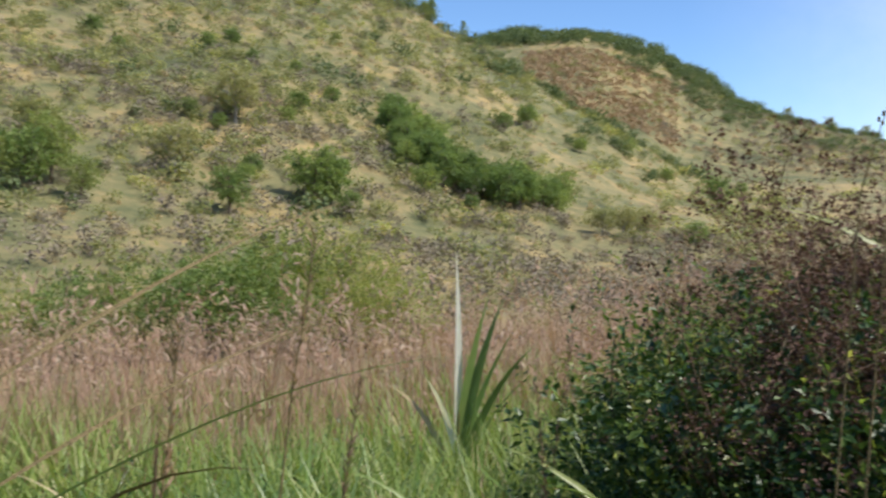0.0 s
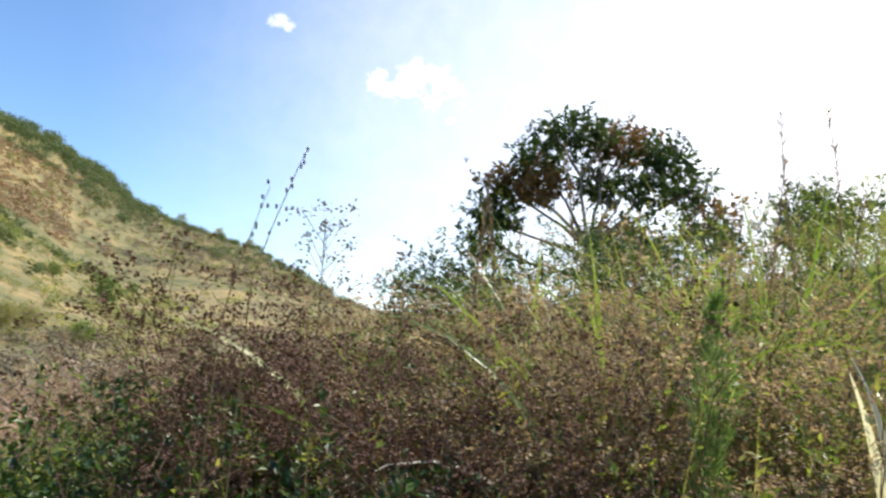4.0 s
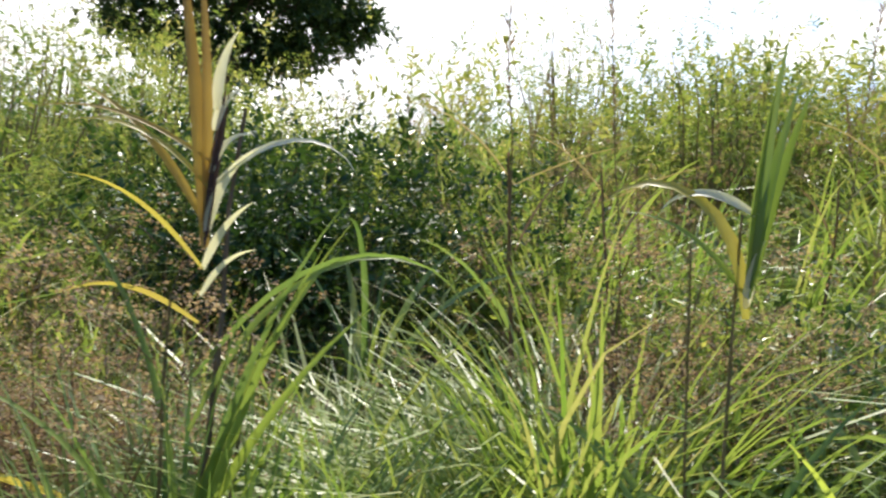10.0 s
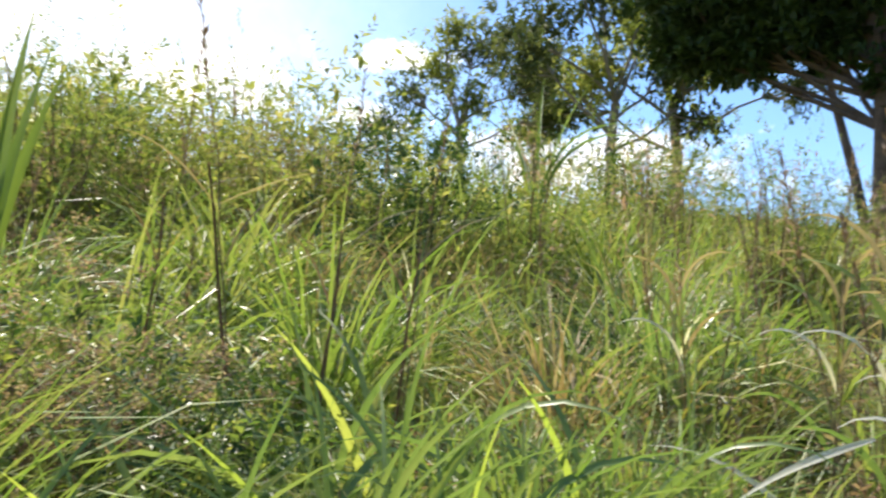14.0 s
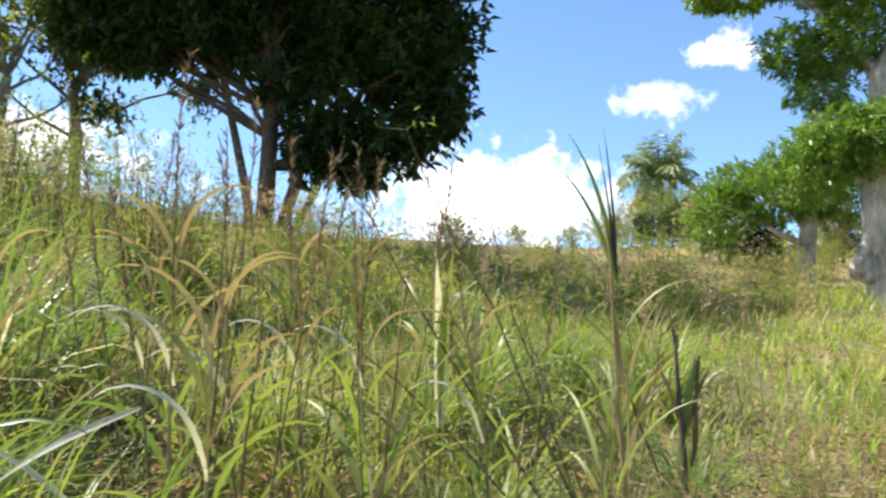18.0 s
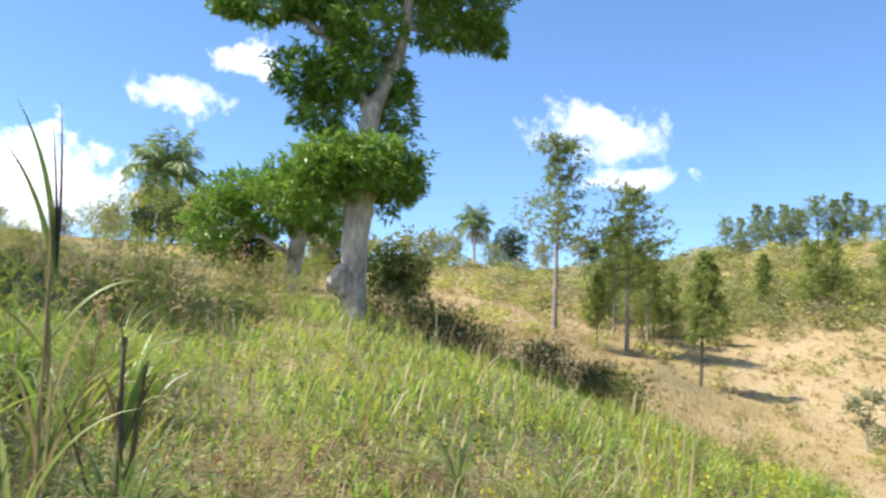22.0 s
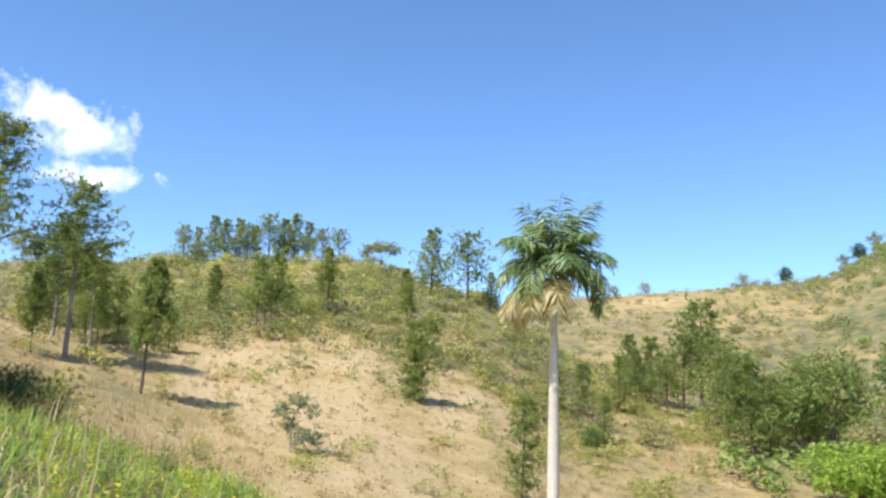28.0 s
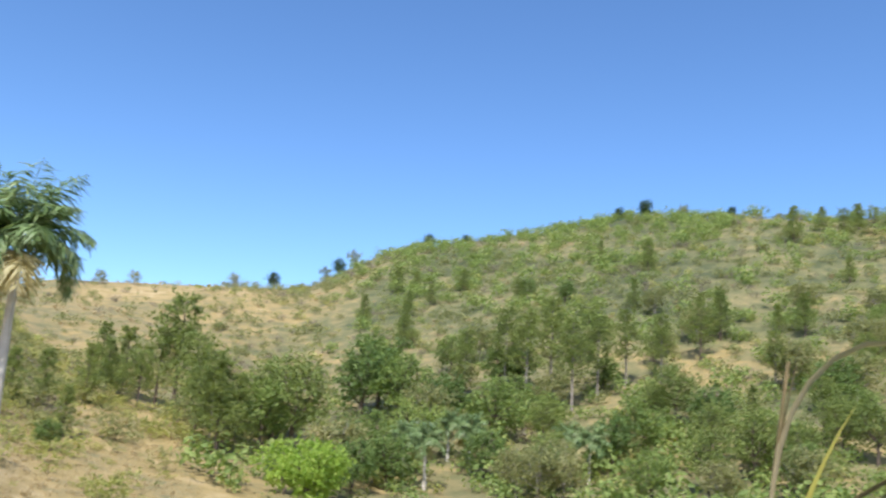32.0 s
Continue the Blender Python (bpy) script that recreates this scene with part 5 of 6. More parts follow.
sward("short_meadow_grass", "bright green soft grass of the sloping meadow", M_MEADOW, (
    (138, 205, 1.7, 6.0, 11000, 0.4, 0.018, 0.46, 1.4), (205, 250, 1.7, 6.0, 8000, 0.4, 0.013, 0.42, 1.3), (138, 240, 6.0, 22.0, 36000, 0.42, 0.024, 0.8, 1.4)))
sward("pink_dry_grass", "pinkish dry grass standing tall along the slope", M_PINK, (
    (-50, 20, 6.5, 17.0, 8000, 1.15, 0.013, 0.25, 0.9), (8, 40, 7.0, 18.0, 3000, 1.2, 0.014, 0.25, 0.9), (-35, 20, 16, 40, 5000, 1.4, 0.035, 0.28, 0.9), (-34, -8, 4.5, 8, 1500, 1.2, 0.010, 0.2, 0.8)))
sward("dry_straw", "pale straw among the green grass", M_STRAW, (
    (30, 80, 1.4, 2.8, 3000, 0.5, 0.008, 0.7, 1.3), (60, 140, 1.6, 9.0, 2600, 0.75, 0.012, 0.6, 1.3), (140, 245, 1.6, 9.0, 3600, 0.55, 0.012, 0.7, 1.3), (-30, 60, 2.0, 7.0, 2600, 0.9, 0.010, 0.4, 1.2), (202, 262, 21, 50, 32000, 0.3, 0.022, 0.6, 1.2), (204, 264, 50, 95, 28000, 0.34, 0.045, 0.6, 1.2), (204, 232, 20, 48, 5000, 0.6, 0.025, 0.35, 0.9), (140, 225, 8, 26, 2600, 0.8, 0.02, 0.35, 0.9)))


def dried_weed(name, label, tall, wide, stems, heads, head_mat=None):
    """Brown dead weed: branching wiry stems with clusters of small papery heads, a few green leaves below."""
    root = thing(name, label, "dried weed", "brown dried weeds")
    g, gh = Geo(), Geo()
    for k in range(stems):
        a, q = rng.uniform(0, 6.28), rng.random() ** 0.6
        end = np.array([math.cos(a) * wide * q, math.sin(a) * wide * q, tall * rng.uniform(0.6, 1.0)])
        line = sway((end[0] * 0.1, end[1] * 0.1, -0.1), end + rng.normal(size=3) * [0.12, 0.12, 0.04], 6, 0.15)
        tube(g, line, np.linspace(0.0035, 0.0014, 6), 3)
        for b in range(5):
            st = line[rng.integers(4, 6)]
            e = st + rng.normal(size=3) * np.array([0.12, 0.12, 0.05]) + np.array([0, 0, 0.12])
            tube(g, np.linspace(st, e, 3), [0.0014, 0.001, 0.0008], 3)
            c = e + rng.normal(size=(6, 3)) * np.array([0.034, 0.034, 0.014])
            p = np.repeat(c, heads // 5, 0) + rng.normal(size=(6 * (heads // 5), 3)) * 0.008
            leaves(gh, p, 0.0115, 0.75, 0.8, -0.3)
    tagged(part("wiry_growth", g.mesh("wiry_growth", M_WEED), root), kind="stuff")
    tagged(part("seed_fluff", gh.mesh("seed_fluff", head_mat or M_HEAD), root), kind="stuff")
    g = Geo()
    p, d = blob((0, 0, tall * 0.42), (wide * 0.8, wide * 0.8, tall * 0.45), 55, 0.2, 0.3)
    sprays(g, p, unit(d + rng.normal(size=d.shape) * 0.6), 0.14, 7, 0.034, 0.24, None, 0.5)
    tagged(part("dead_foliage", g.mesh("dead_foliage", M_WEED), root), kind="stuff")
    return root


def near_plants():
    r = random.Random(3)
    w = [dried_weed("dried_weed", "brown dried weed with clustered papery flower heads", 1.65, 0.55, 28, 25),
         dried_weed("dried_weed", "brown dried weed with clustered papery flower heads", 1.45, 0.6, 28, 25),
         dried_weed("dried_weed", "low brown dried weed with clustered papery flower heads", 0.95, 0.5, 26, 24),
         dried_weed("dried_weed", "dark reddish-brown dried weed with dense withered heads", 1.35, 0.6, 30, 30, M_REDWEED)]
    used = set()

    def plant(lib, az, d, s):
        o = r.choice(lib)
        if o in used:
            again(o, az, d, r.uniform(0, 360), s, 0.05)
        else:
            used.add(o)
            put(o, az, d, 0, s, 0.05)

    for lo, hi, d0, d1, n, s0, s1, lib in ((38, 57, 2.8, 4.4, 28, 0.74, 0.96, w[:2]), (38, 58, 4.2, 6.5, 18, 0.75, 0.95, w[:2]), (30, 40, 2.8, 5.0, 22, 0.84, 1.12, w[3:]), (57, 77, 2.3, 3.4, 22, 0.66, 0.92, w[1:2] + w[2:3]), (44, 77, 1.6, 2.3, 20, 0.55, 0.85, w[2:3]), (54, 66, 4.0, 5.5, 5, 0.7, 0.85, w[:2]), (104, 124, 3.2, 4.2, 9, 0.62, 0.8, w[1:2]),
                                           (56, 130, 6.5, 12.0, 18, 0.8, 1.1, w[:2]), (106, 116, 3.0, 3.5, 3, 0.8, 0.92, w[1:2]), (25.5, 38, 2.6, 3.8, 13, 0.65, 0.95, w[3:]), (132, 190, 2.3, 3.8, 24, 0.4, 0.6, w[2:3]), (190, 234, 3.0, 5.4, 28, 0.35, 0.55, w[2:3]), (140, 232, 4.0, 7.5, 60, 0.32, 0.52, w[2:3]), (17, 30, 4.4, 7.0, 9, 0.8, 1.0, w[:2]), (84, 103, 4.4, 5.6, 6, 0.5, 0.7, w[1:3])):
        for _ in range(n):
            plant(lib, r.uniform(lo, hi), r.uniform(d0, d1), r.uniform(s0, s1))
    s = [shrub("leafy_weed", "green leafy weed bush", 1.1, 0.6, 9, 1900, 0.036, M_SHRUB, "green bushes", "bush", 0.55, M_STEM, 0.25, 0.1),
         shrub("leafy_weed", "green leafy weed bush", 1.35, 0.6, 9, 1900, 0.036, M_SHRUB, "green bushes", "bush", 0.5, M_STEM, 0.28, 0.1)]
    dk = [shrub("leafy_weed", "dense dark green leafy weed bush, deep shade in its leaf colour", 1.25, 0.6, 9, 2200, 0.042, M_LEAFDARK, "green bushes", "bush", 0.55, M_STEM, 0.35, 0.05)]
    b = [shrub("bank_bush", "yellowish green bush on the bank", 1.9, 1.1, 12, 2700, 0.046, M_SHRUB, "bank bushes", "bush", 0.45, M_STEM, 0.42, 0.05),
         shrub("bank_bush", "tangled olive bush on the bank", 1.6, 1.3, 12, 2600, 0.048, M_OLIVE, "bank bushes", "bush", 0.4, M_STEM, 0.42, 0.05),
         shrub("bank_bush", "dark green broad-leaved bush of the bank, also standing for shade", 1.7, 1.1, 10, 1900, 0.068, M_LEAFDARK, "bank bushes", "bush", 0.5, M_STEM, 0.3, 0.05)]
    f = [shrub("meadow_bush", "loose yellowish bush at the top of the meadow", 1.5, 1.5, 6, 1500, 0.1, M_OLIVE, "meadow bushes", "bush", 0.4, M_STEM, 0.45, 0.05),
         shrub("meadow_bush", "loose straw-coloured bush at the top of the meadow", 1.3, 1.6, 6, 1300, 0.1, M_STRAW, "meadow bushes", "bush", 0.25, M_STEM, 0.45, 0.05)]
    # bearings 79 to 94: dark-leaved bushes fill in for a deeply shaded hollow
    for lo, hi, d0, d1, n, s0, s1, lib in ((18, 31, 2.8, 4.2, 30, 0.85, 1.12, s * 2 + dk * 3), (24, 37, 2.4, 3.0, 14, 0.75, 0.98, dk), (107, 122, 2.9, 3.6, 10, 0.8, 1.0, s + dk), (54, 78, 4.2, 5.6, 14, 0.75, 1.0, s + dk), (34, 60, 2.9, 4.6, 34, 0.6, 1.05, s + s + dk), (46, 66, 2.0, 2.6, 8, 0.35, 0.5, s), (62, 80, 3.8, 4.8, 8, 0.5, 0.7, s), (14, 21, 3.0, 4.2, 7, 0.6, 0.8, s + dk), (18, 31, 4.2, 6.5, 13, 0.85, 1.05, s + dk), (31, 60, 4.6, 8.5, 26, 0.85, 1.1, s), (60, 78, 5.4, 9.0, 13, 0.7, 1.05, b[:2]), (79, 94, 4.9, 6.4, 15, 0.75, 0.98, b[2:] * 2 + dk), (90, 104, 5.2, 7.0, 8, 0.7, 1.0, b), (66, 130, 8.0, 14.0, 50, 0.6, 1.3, b[:2] + f[:1]),
                                           # bearings 203 to 222: dark bush row stands for the mango's shadow strip
                                           (36, 64, 8.0, 16.0, 30, 0.7, 1.1, b), (110, 122, 3.4, 4.6, 6, 0.55, 0.75, s + dk), (125, 158, 7.5, 19.0, 44, 0.5, 1.05, f[:1] + b[:1] + b), (156, 180, 9.0, 19.0, 26, 0.4, 0.75, f[:1] + b[:1]), (176, 199, 13.0, 26.0, 38, 0.4, 0.7, f[:1] + f), (203, 222, 18.5, 21.5, 46, 0.36, 0.66, b[2:] + b[1:]),
                                           (222, 248, 8.0, 16.0, 22, 0.3, 0.5, s), (196, 212, 9.0, 15.0, 14, 0.2, 0.32, s), (142, 148, 5.5, 8.0, 2, 0.35, 0.5, b[2:]), (182, 201, 22.0, 32.0, 22, 0.5, 0.85, f[:1] + b[:1])):
        for _ in range(n):
            plant(lib, r.uniform(lo, hi), r.uniform(d0, d1), r.uniform(s0, s1))


near_plants()


# ---- single tall grasses, canes and reeds ----
def one_blade(base, heading, length, width, lean, droop, segs=9, fold=0.25, twist=58.0):
    """A single broad arching blade, folded along its midrib."""
    s = np.linspace(0, 1, segs + 1)
    h = radians(heading)
    out = np.array([math.sin(h), math.cos(h), 0])
    side = np.array([math.cos(h), -math.sin(h), 0])
    ang = radians(lean) + radians(droop) * s ** 1.7
    st = length / segs
    dx = np.concatenate([[0], np.cumsum(np.sin(ang[:-1]))]) * st
    dz = np.concatenate([[0], np.cumsum(np.cos(ang[:-1]))]) * st
    mid = np.asarray(base) + out * dx[:, None] + np.array([0, 0, 1.0]) * dz[:, None]
    w = width * np.clip(np.minimum(0.5 + 2.0 * s, 1.1 * (1 - s ** 2.4)), 0.03, 1) / 2
    nrm = out * np.cos(ang)[:, None] - np.array([0, 0, 1.0]) * np.sin(ang)[:, None]
    tw = radians(twist) * np.linspace(1.0, 0.7, segs + 1)[:, None] * (1 if int(heading + length * 100) % 2 else -1)
    side, nrm = side * np.cos(tw) + nrm * np.sin(tw), nrm * np.cos(tw) - side * np.sin(tw)
    l = mid + side * w[:, None] - nrm * (w * fold)[:, None]
    r = mid - side * w[:, None] - nrm * (w * fold)[:, None]
    v = np.stack([l, mid, r], 1).reshape(-1, 3)
    k = np.arange(segs) * 3
    g = Geo()
    g.add(v, np.concatenate([np.stack([k, k + 1, k + 4, k + 3], 1), np.stack([k + 1, k + 2, k + 5, k + 4], 1)]))
    return g


def cane(name, label, az, r, stems, spec, category="cane grass", group="", sink=0.05):
    """stems: (heading, height, lean, radius, material); spec: blades as (heading, start height, length, width, lean, droop, material). Heading 0 points away from the path's middle, 90 to the right."""
    root = thing(name, label, category, group)
    for hd, ht, le, rad, mat in stems:
        g = Geo()
        d = radians(hd)
        top = np.array([math.sin(d) * math.sin(radians(le)), math.cos(d) * math.sin(radians(le)), math.cos(radians(le))]) * ht
        tube(g, sway((0, 0, -0.1), top, 9, 0.05), np.linspace(rad, rad * 0.4, 9), 6)
        part("stem", g.mesh("stem", mat, True), root)
    for hd, z0, ln, wd, le, dr, mat in spec:
        lean0 = stems[0][2] if stems else 0
        h0 = radians(stems[0][0]) if stems else 0
        b = np.array([math.sin(h0) * math.sin(radians(lean0)), math.cos(h0) * math.sin(radians(lean0)), math.cos(radians(lean0))]) * z0
        part("blade", one_blade(b, hd, ln, wd * 0.68, le, dr).mesh("blade", mat, True), root, {M_PALE: "bleached whitish blade with sun gleam in its colour", M_YELLOW: "yellowed blade"}.get(mat, ""))
    return put(root, az, r, -az, 1.0, sink)


def random_cane(name, label, seed, tall, n, mats, width=0.055, group="cane clumps", stalks=0):
    r = random.Random(seed)
    spec = [(r.uniform(0, 360), r.uniform(0.0, tall * 0.35), tall * r.uniform(0.5, 1.0), width * r.uniform(0.6, 1.2), r.uniform(3, 28), r.uniform(30, 120), r.choice(mats)) for _ in range(n)]
    stems = [(r.uniform(0, 360), tall * r.uniform(0.5, 0.8), r.uniform(2, 9), 0.007, M_STEM) for _ in range(2)]
    o = cane(name, label, 0, 8, stems, spec, group=group)
    for k in range(stalks):
        plume(o, (r.uniform(-0.1, 0.1), r.uniform(-0.1, 0.1), 0), tall * r.uniform(1.15, 1.45), r.uniform(0, 360), r.uniform(3, 14))
    return o


def plume(root, base, ht, hd, le, mat=None, bushy=60):
    """Thin stalk with a loose dark seed head."""
    d = radians(hd)
    top = np.asarray(base) + np.array([math.sin(d) * math.sin(radians(le)), math.cos(d) * math.sin(radians(le)), math.cos(radians(le))]) * ht
    line = sway(np.asarray(base) - [0, 0, 0.1], top, 10, 0.06)
    g = Geo()
    tube(g, line, np.linspace(0.006, 0.0018, 10), 5)
    st = part("stalk", g.mesh("stalk", M_STEM, True), root)
    g = Geo()
    u = rng.uniform(0.72, 1.0, bushy)
    mid = np.stack([np.interp(u, np.linspace(0, 1, 10), line[:, i]) for i in range(3)], 1)
    leaves(g, mid, 0.05, 0.14, 0.6, 0.0, unit(line[-1] - line[-3]) * 1.6 + np.array([0, 0, -0.1]))
    tagged(part("seed_head", g.mesh("seed_head", mat or M_PLUME), st), kind="stuff")


def tussock(name, label, n, tall, width, mat, seed, lean=26, droop=115):
    """One dense tuft of arching blades."""
    root = thing(name, label, "grass tussock", "grass tussocks")
    g = Geo()
    p = np.stack([rng.normal(0, 0.07, n), rng.normal(0, 0.07, n), np.full(n, -0.04)], 1)
    hd = np.arctan2(p[:, 0], p[:, 1]) + rng.normal(0, 0.5, n)
    blades(g, p, hd, tall * rng.uniform(0.55, 1.15, n), width * rng.uniform(0.6, 1.2, n), np.radians(lean) * rng.random(n) ** 0.8 * 1.4, np.radians(droop) * rng.uniform(0.4, 1.3, n), 6)
    tagged(part("blade_tuft", g.mesh("blade_tuft", mat), root), kind="stuff")
    # withered blades; their pale colour also gives the white sun streaks
    g = Geo()
    n = n // 5
    p = np.stack([rng.normal(0, 0.08, n), rng.normal(0, 0.08, n), np.full(n, -0.04)], 1)
    blades(g, p, rng.uniform(0, 6.283, n), tall * rng.uniform(0.4, 0.9, n), width * rng.uniform(0.5, 1.0, n), np.radians(lean) * rng.uniform(0.5, 2.2, n), np.radians(droop) * rng.uniform(0.6, 1.5, n), 6)
    tagged(part("withered_tuft", g.mesh("withered_tuft", M_PALE), root, "withered pale blades with white sun streaks in their colour"), kind="stuff")
    return root


def canes():
    # white-bladed cane in the north grass
    cane("cane_plant", "cane grass with one upright bleached blade", 3.2, 5.4, [(90, 0.8, 2, 0.012, M_STEM)],
         [(270, 0.55, 1.2, 0.085, 1, 3, M_PALE), (90, 0.5, 1.0, 0.11, 6, 10, M_CANE), (80, 0.45, 1.05, 0.11, 10, 12, M_CANE), (85, 0.4, 0.95, 0.09, 14, 18, M_CANE), (110, 0.35, 1.0, 0.08, 18, 30, M_CANE), (260, 0.5, 0.55, 0.07, 14, 25, M_PALE), (70, 0.3, 0.9, 0.06, 22, 40, M_CANE), (290, 0.3, 0.8, 0.06, 18, 60, M_STRAW)])
    # arching stalks close to the start and end of the turn
    cane("arching_grass", "tall grass with thin dark arching blades", 339.0, 1.5, [(60, 1.45, 5, 0.008, M_STEM)],
         [(75, 1.4, 0.7, 0.010, 58, 18, M_STEM), (80, 1.25, 0.65, 0.009, 60, 18, M_STEM), (78, 1.2, 0.9, 0.010, 66, 30, M_CANE), (100, 1.0, 0.6, 0.02, 30, 80, M_STEM), (70, 0.6, 0.7, 0.02, 35, 20, M_STEM)])
    cane("arching_grass", "tall grass with thin brownish arching blades", 282.6, 2.6, [(85, 2.15, 6, 0.009, M_STEM)],
         [(80, 1.85, 0.6, 0.03, 8, 150, M_STRAW), (88, 1.8, 0.5, 0.02, 55, 15, M_STEM), (95, 1.6, 0.5, 0.02, 14, 20, M_YELLOW), (80, 1.9, 0.3, 0.016, 10, 10, M_STEM)])
    c = cane("reed", "brown reed stalk among pink grass", 347.0, 2.5, [(90, 1.15, 3, 0.008, M_WEED)], [(270, 0.7, 0.5, 0.012, 20, 60, M_STRAW), (90, 0.5, 0.6, 0.012, 30, 50, M_STRAW)])
    plume(c, (0, 0, 0), 1.4, 90, 4, M_PINK)
    plume(c, (0.28, 0.1, 0), 1.6, 70, 6, M_PINK)
    # seeded stalk and dry umbel plant over the brown weeds
    for az, r, lean, top in ((27.6, 1.08, 0.032, 1.655), (26.6, 1.07, 0.026, 1.632)):
        root = thing("seed_stalk", "thin leaning stalk with beaded seeds", "weed stalk", "beaded seed stalks")
        g = Geo()
        line = np.array([(-0.02, 0, -0.1), (-0.015, 0, 0.6), (-0.01, 0, 1.2), (0.0, 0, top - 0.1), (lean * 0.35, 0, top - 0.06), (lean * 0.8, 0, top - 0.016), (lean, 0, top)])
        tube(g, line, [0.0012, 0.0011, 0.0009, 0.0006, 0.0004, 0.0003, 0.0002], 5)
        st = part("stalk", g.mesh("stalk", M_STEM, True), root)
        for k in range(11):
            g = Geo()
            q = line[4] + (line[6] - line[4]) * k / 10 + rng.normal(size=3) * 0.0025
            tube(g, q + np.array([[0, 0, -0.002], [0, 0, -0.001], [0, 0, 0.001], [0, 0, 0.002]]), [0.0002, 0.001, 0.001, 0.0002], 6)
            part("seed", g.mesh("seed", M_WEED), st)
        put(root, az, r, -az)
    root = thing("umbel_weed", "dry greyish weed with open flower clusters", "weed")
    g = Geo()
    tube(g, sway((0, 0, -0.1), (0.0, 0, 1.6), 8, 0.008), np.linspace(0.0022, 0.0005, 8), 5)
    part("stem", g.mesh("stem", M_STEM, True), root)
    for k in range(12):
        g = Geo()
        z = 1.538 + 0.0052 * k
        a = k * 2.4
        e = np.array([math.cos(a) * 0.019, math.sin(a) * 0.019, z + 0.012])
        tube(g, np.linspace((0, 0, z - 0.012), e, 3), [0.0004, 0.0003, 0.0002], 3)
        p = e + rng.normal(size=(26, 3)) * [0.0042, 0.0042, 0.003]
        leaves(g, p, 0.0034, 0.7, 0.8, -0.2)
        tagged(part("flower_umbel", g.mesh("flower_umbel", M_GREY), root), kind="stuff")
    put(root, 30.3, 1.137, 0, 1.0)
    # feathery sapling
    root = thing("feathery_sapling", "soft feathery bright green sapling", "sapling")
    g = Geo()
    tube(g, sway((0, 0, -0.1), (0.02, 0, 1.4), 8, 0.03), np.linspace(0.009, 0.003, 8), 6)
    part("stem", g.mesh("stem", M_STEM, True), root)
    g = Geo()
    n = 3800
    z = rng.uniform(0.15, 1.42, n)
    rad = 0.125 * np.clip((1.5 - z) / 0.75, 0.1, 1) * np.sqrt(rng.random(n)) * (0.75 + 0.45 * np.sin(z * 17))
    a = rng.uniform(0, 6.283, n)
    d = np.stack([np.cos(a) * 0.6, np.sin(a) * 0.6, np.full(n, 1.1)], 1)
    leaves(g, np.stack([np.cos(a) * rad, np.sin(a) * rad, z], 1), 0.045, 0.07, 0.6, 0, d * 2)
    tagged(part("needle_foliage", g.mesh("needle_foliage", M_FEATHER), root), kind="stuff")
    put(root, 52.0, 2.6)
    # V of bent leaves among the weeds, their sunlit white put into the colour
    cane("cane_plant", "cane grass with bent-over leaves coloured white for sunlight", 61.0, 2.55, [(270, 0.85, 1, 0.008, M_STEM), (90, 0.8, 3, 0.006, M_STEM)],
         [(275, 0.86, 0.46, 0.05, 8, 14, M_PALE), (85, 0.86, 0.3, 0.04, 24, 20, M_PALE), (278, 0.95, 0.4, 0.03, 4, 30, M_PALE), (92, 1.05, 0.28, 0.035, 20, 130, M_PALE), (270, 0.4, 0.9, 0.03, 10, 130, M_GRASS), (92, 0.5, 0.75, 0.045, 9, 140, M_GRASS), (95, 0.45, 0.8, 0.04, 14, 130, M_YELLOW)])
    cane("cane_plant", "cane grass with leaves turned down at the tips", 46.5, 3.0, [],
         [(90, 0.4, 1.5, 0.04, 4, 120, M_GRASS), (270, 0.4, 1.4, 0.04, 6, 100, M_CANE), (300, 0.4, 1.2, 0.035, 12, 80, M_CANE), (60, 0.3, 1.2, 0.03, 16, 70, M_GRASS), (240, 0.3, 1.2, 0.03, 10, 130, M_PALE)])
    c = cane("cane_plant", "tall orange and green cane clump with pale flowers", 64.5, 4.6, [(90, 1.8, 4, 0.012, M_STEM), (270, 1.7, 5, 0.01, M_STEM)],
             [(80, 0.9, 1.35, 0.06, 4, 8, M_ORANGE), (100, 0.9, 1.1, 0.045, 10, 20, M_YELLOW), (280, 0.8, 1.2, 0.035, 12, 50, M_GRASS), (250, 0.7, 1.1, 0.035, 18, 50, M_GRASS), (60, 0.8, 1.3, 0.035, 10, 40, M_CANE), (120, 0.7, 1.1, 0.03, 20, 60, M_GRASS), (270, 0.9, 1.2, 0.03, 6, 20, M_GRASS)])
    for x, h in ((-0.35, 2.25), (-0.2, 2.4), (0.25, 2.3), (0.1, 2.5)):
        plume(c, (x, 0.1, 0), h, 270 if x < 0 else 90, 5)
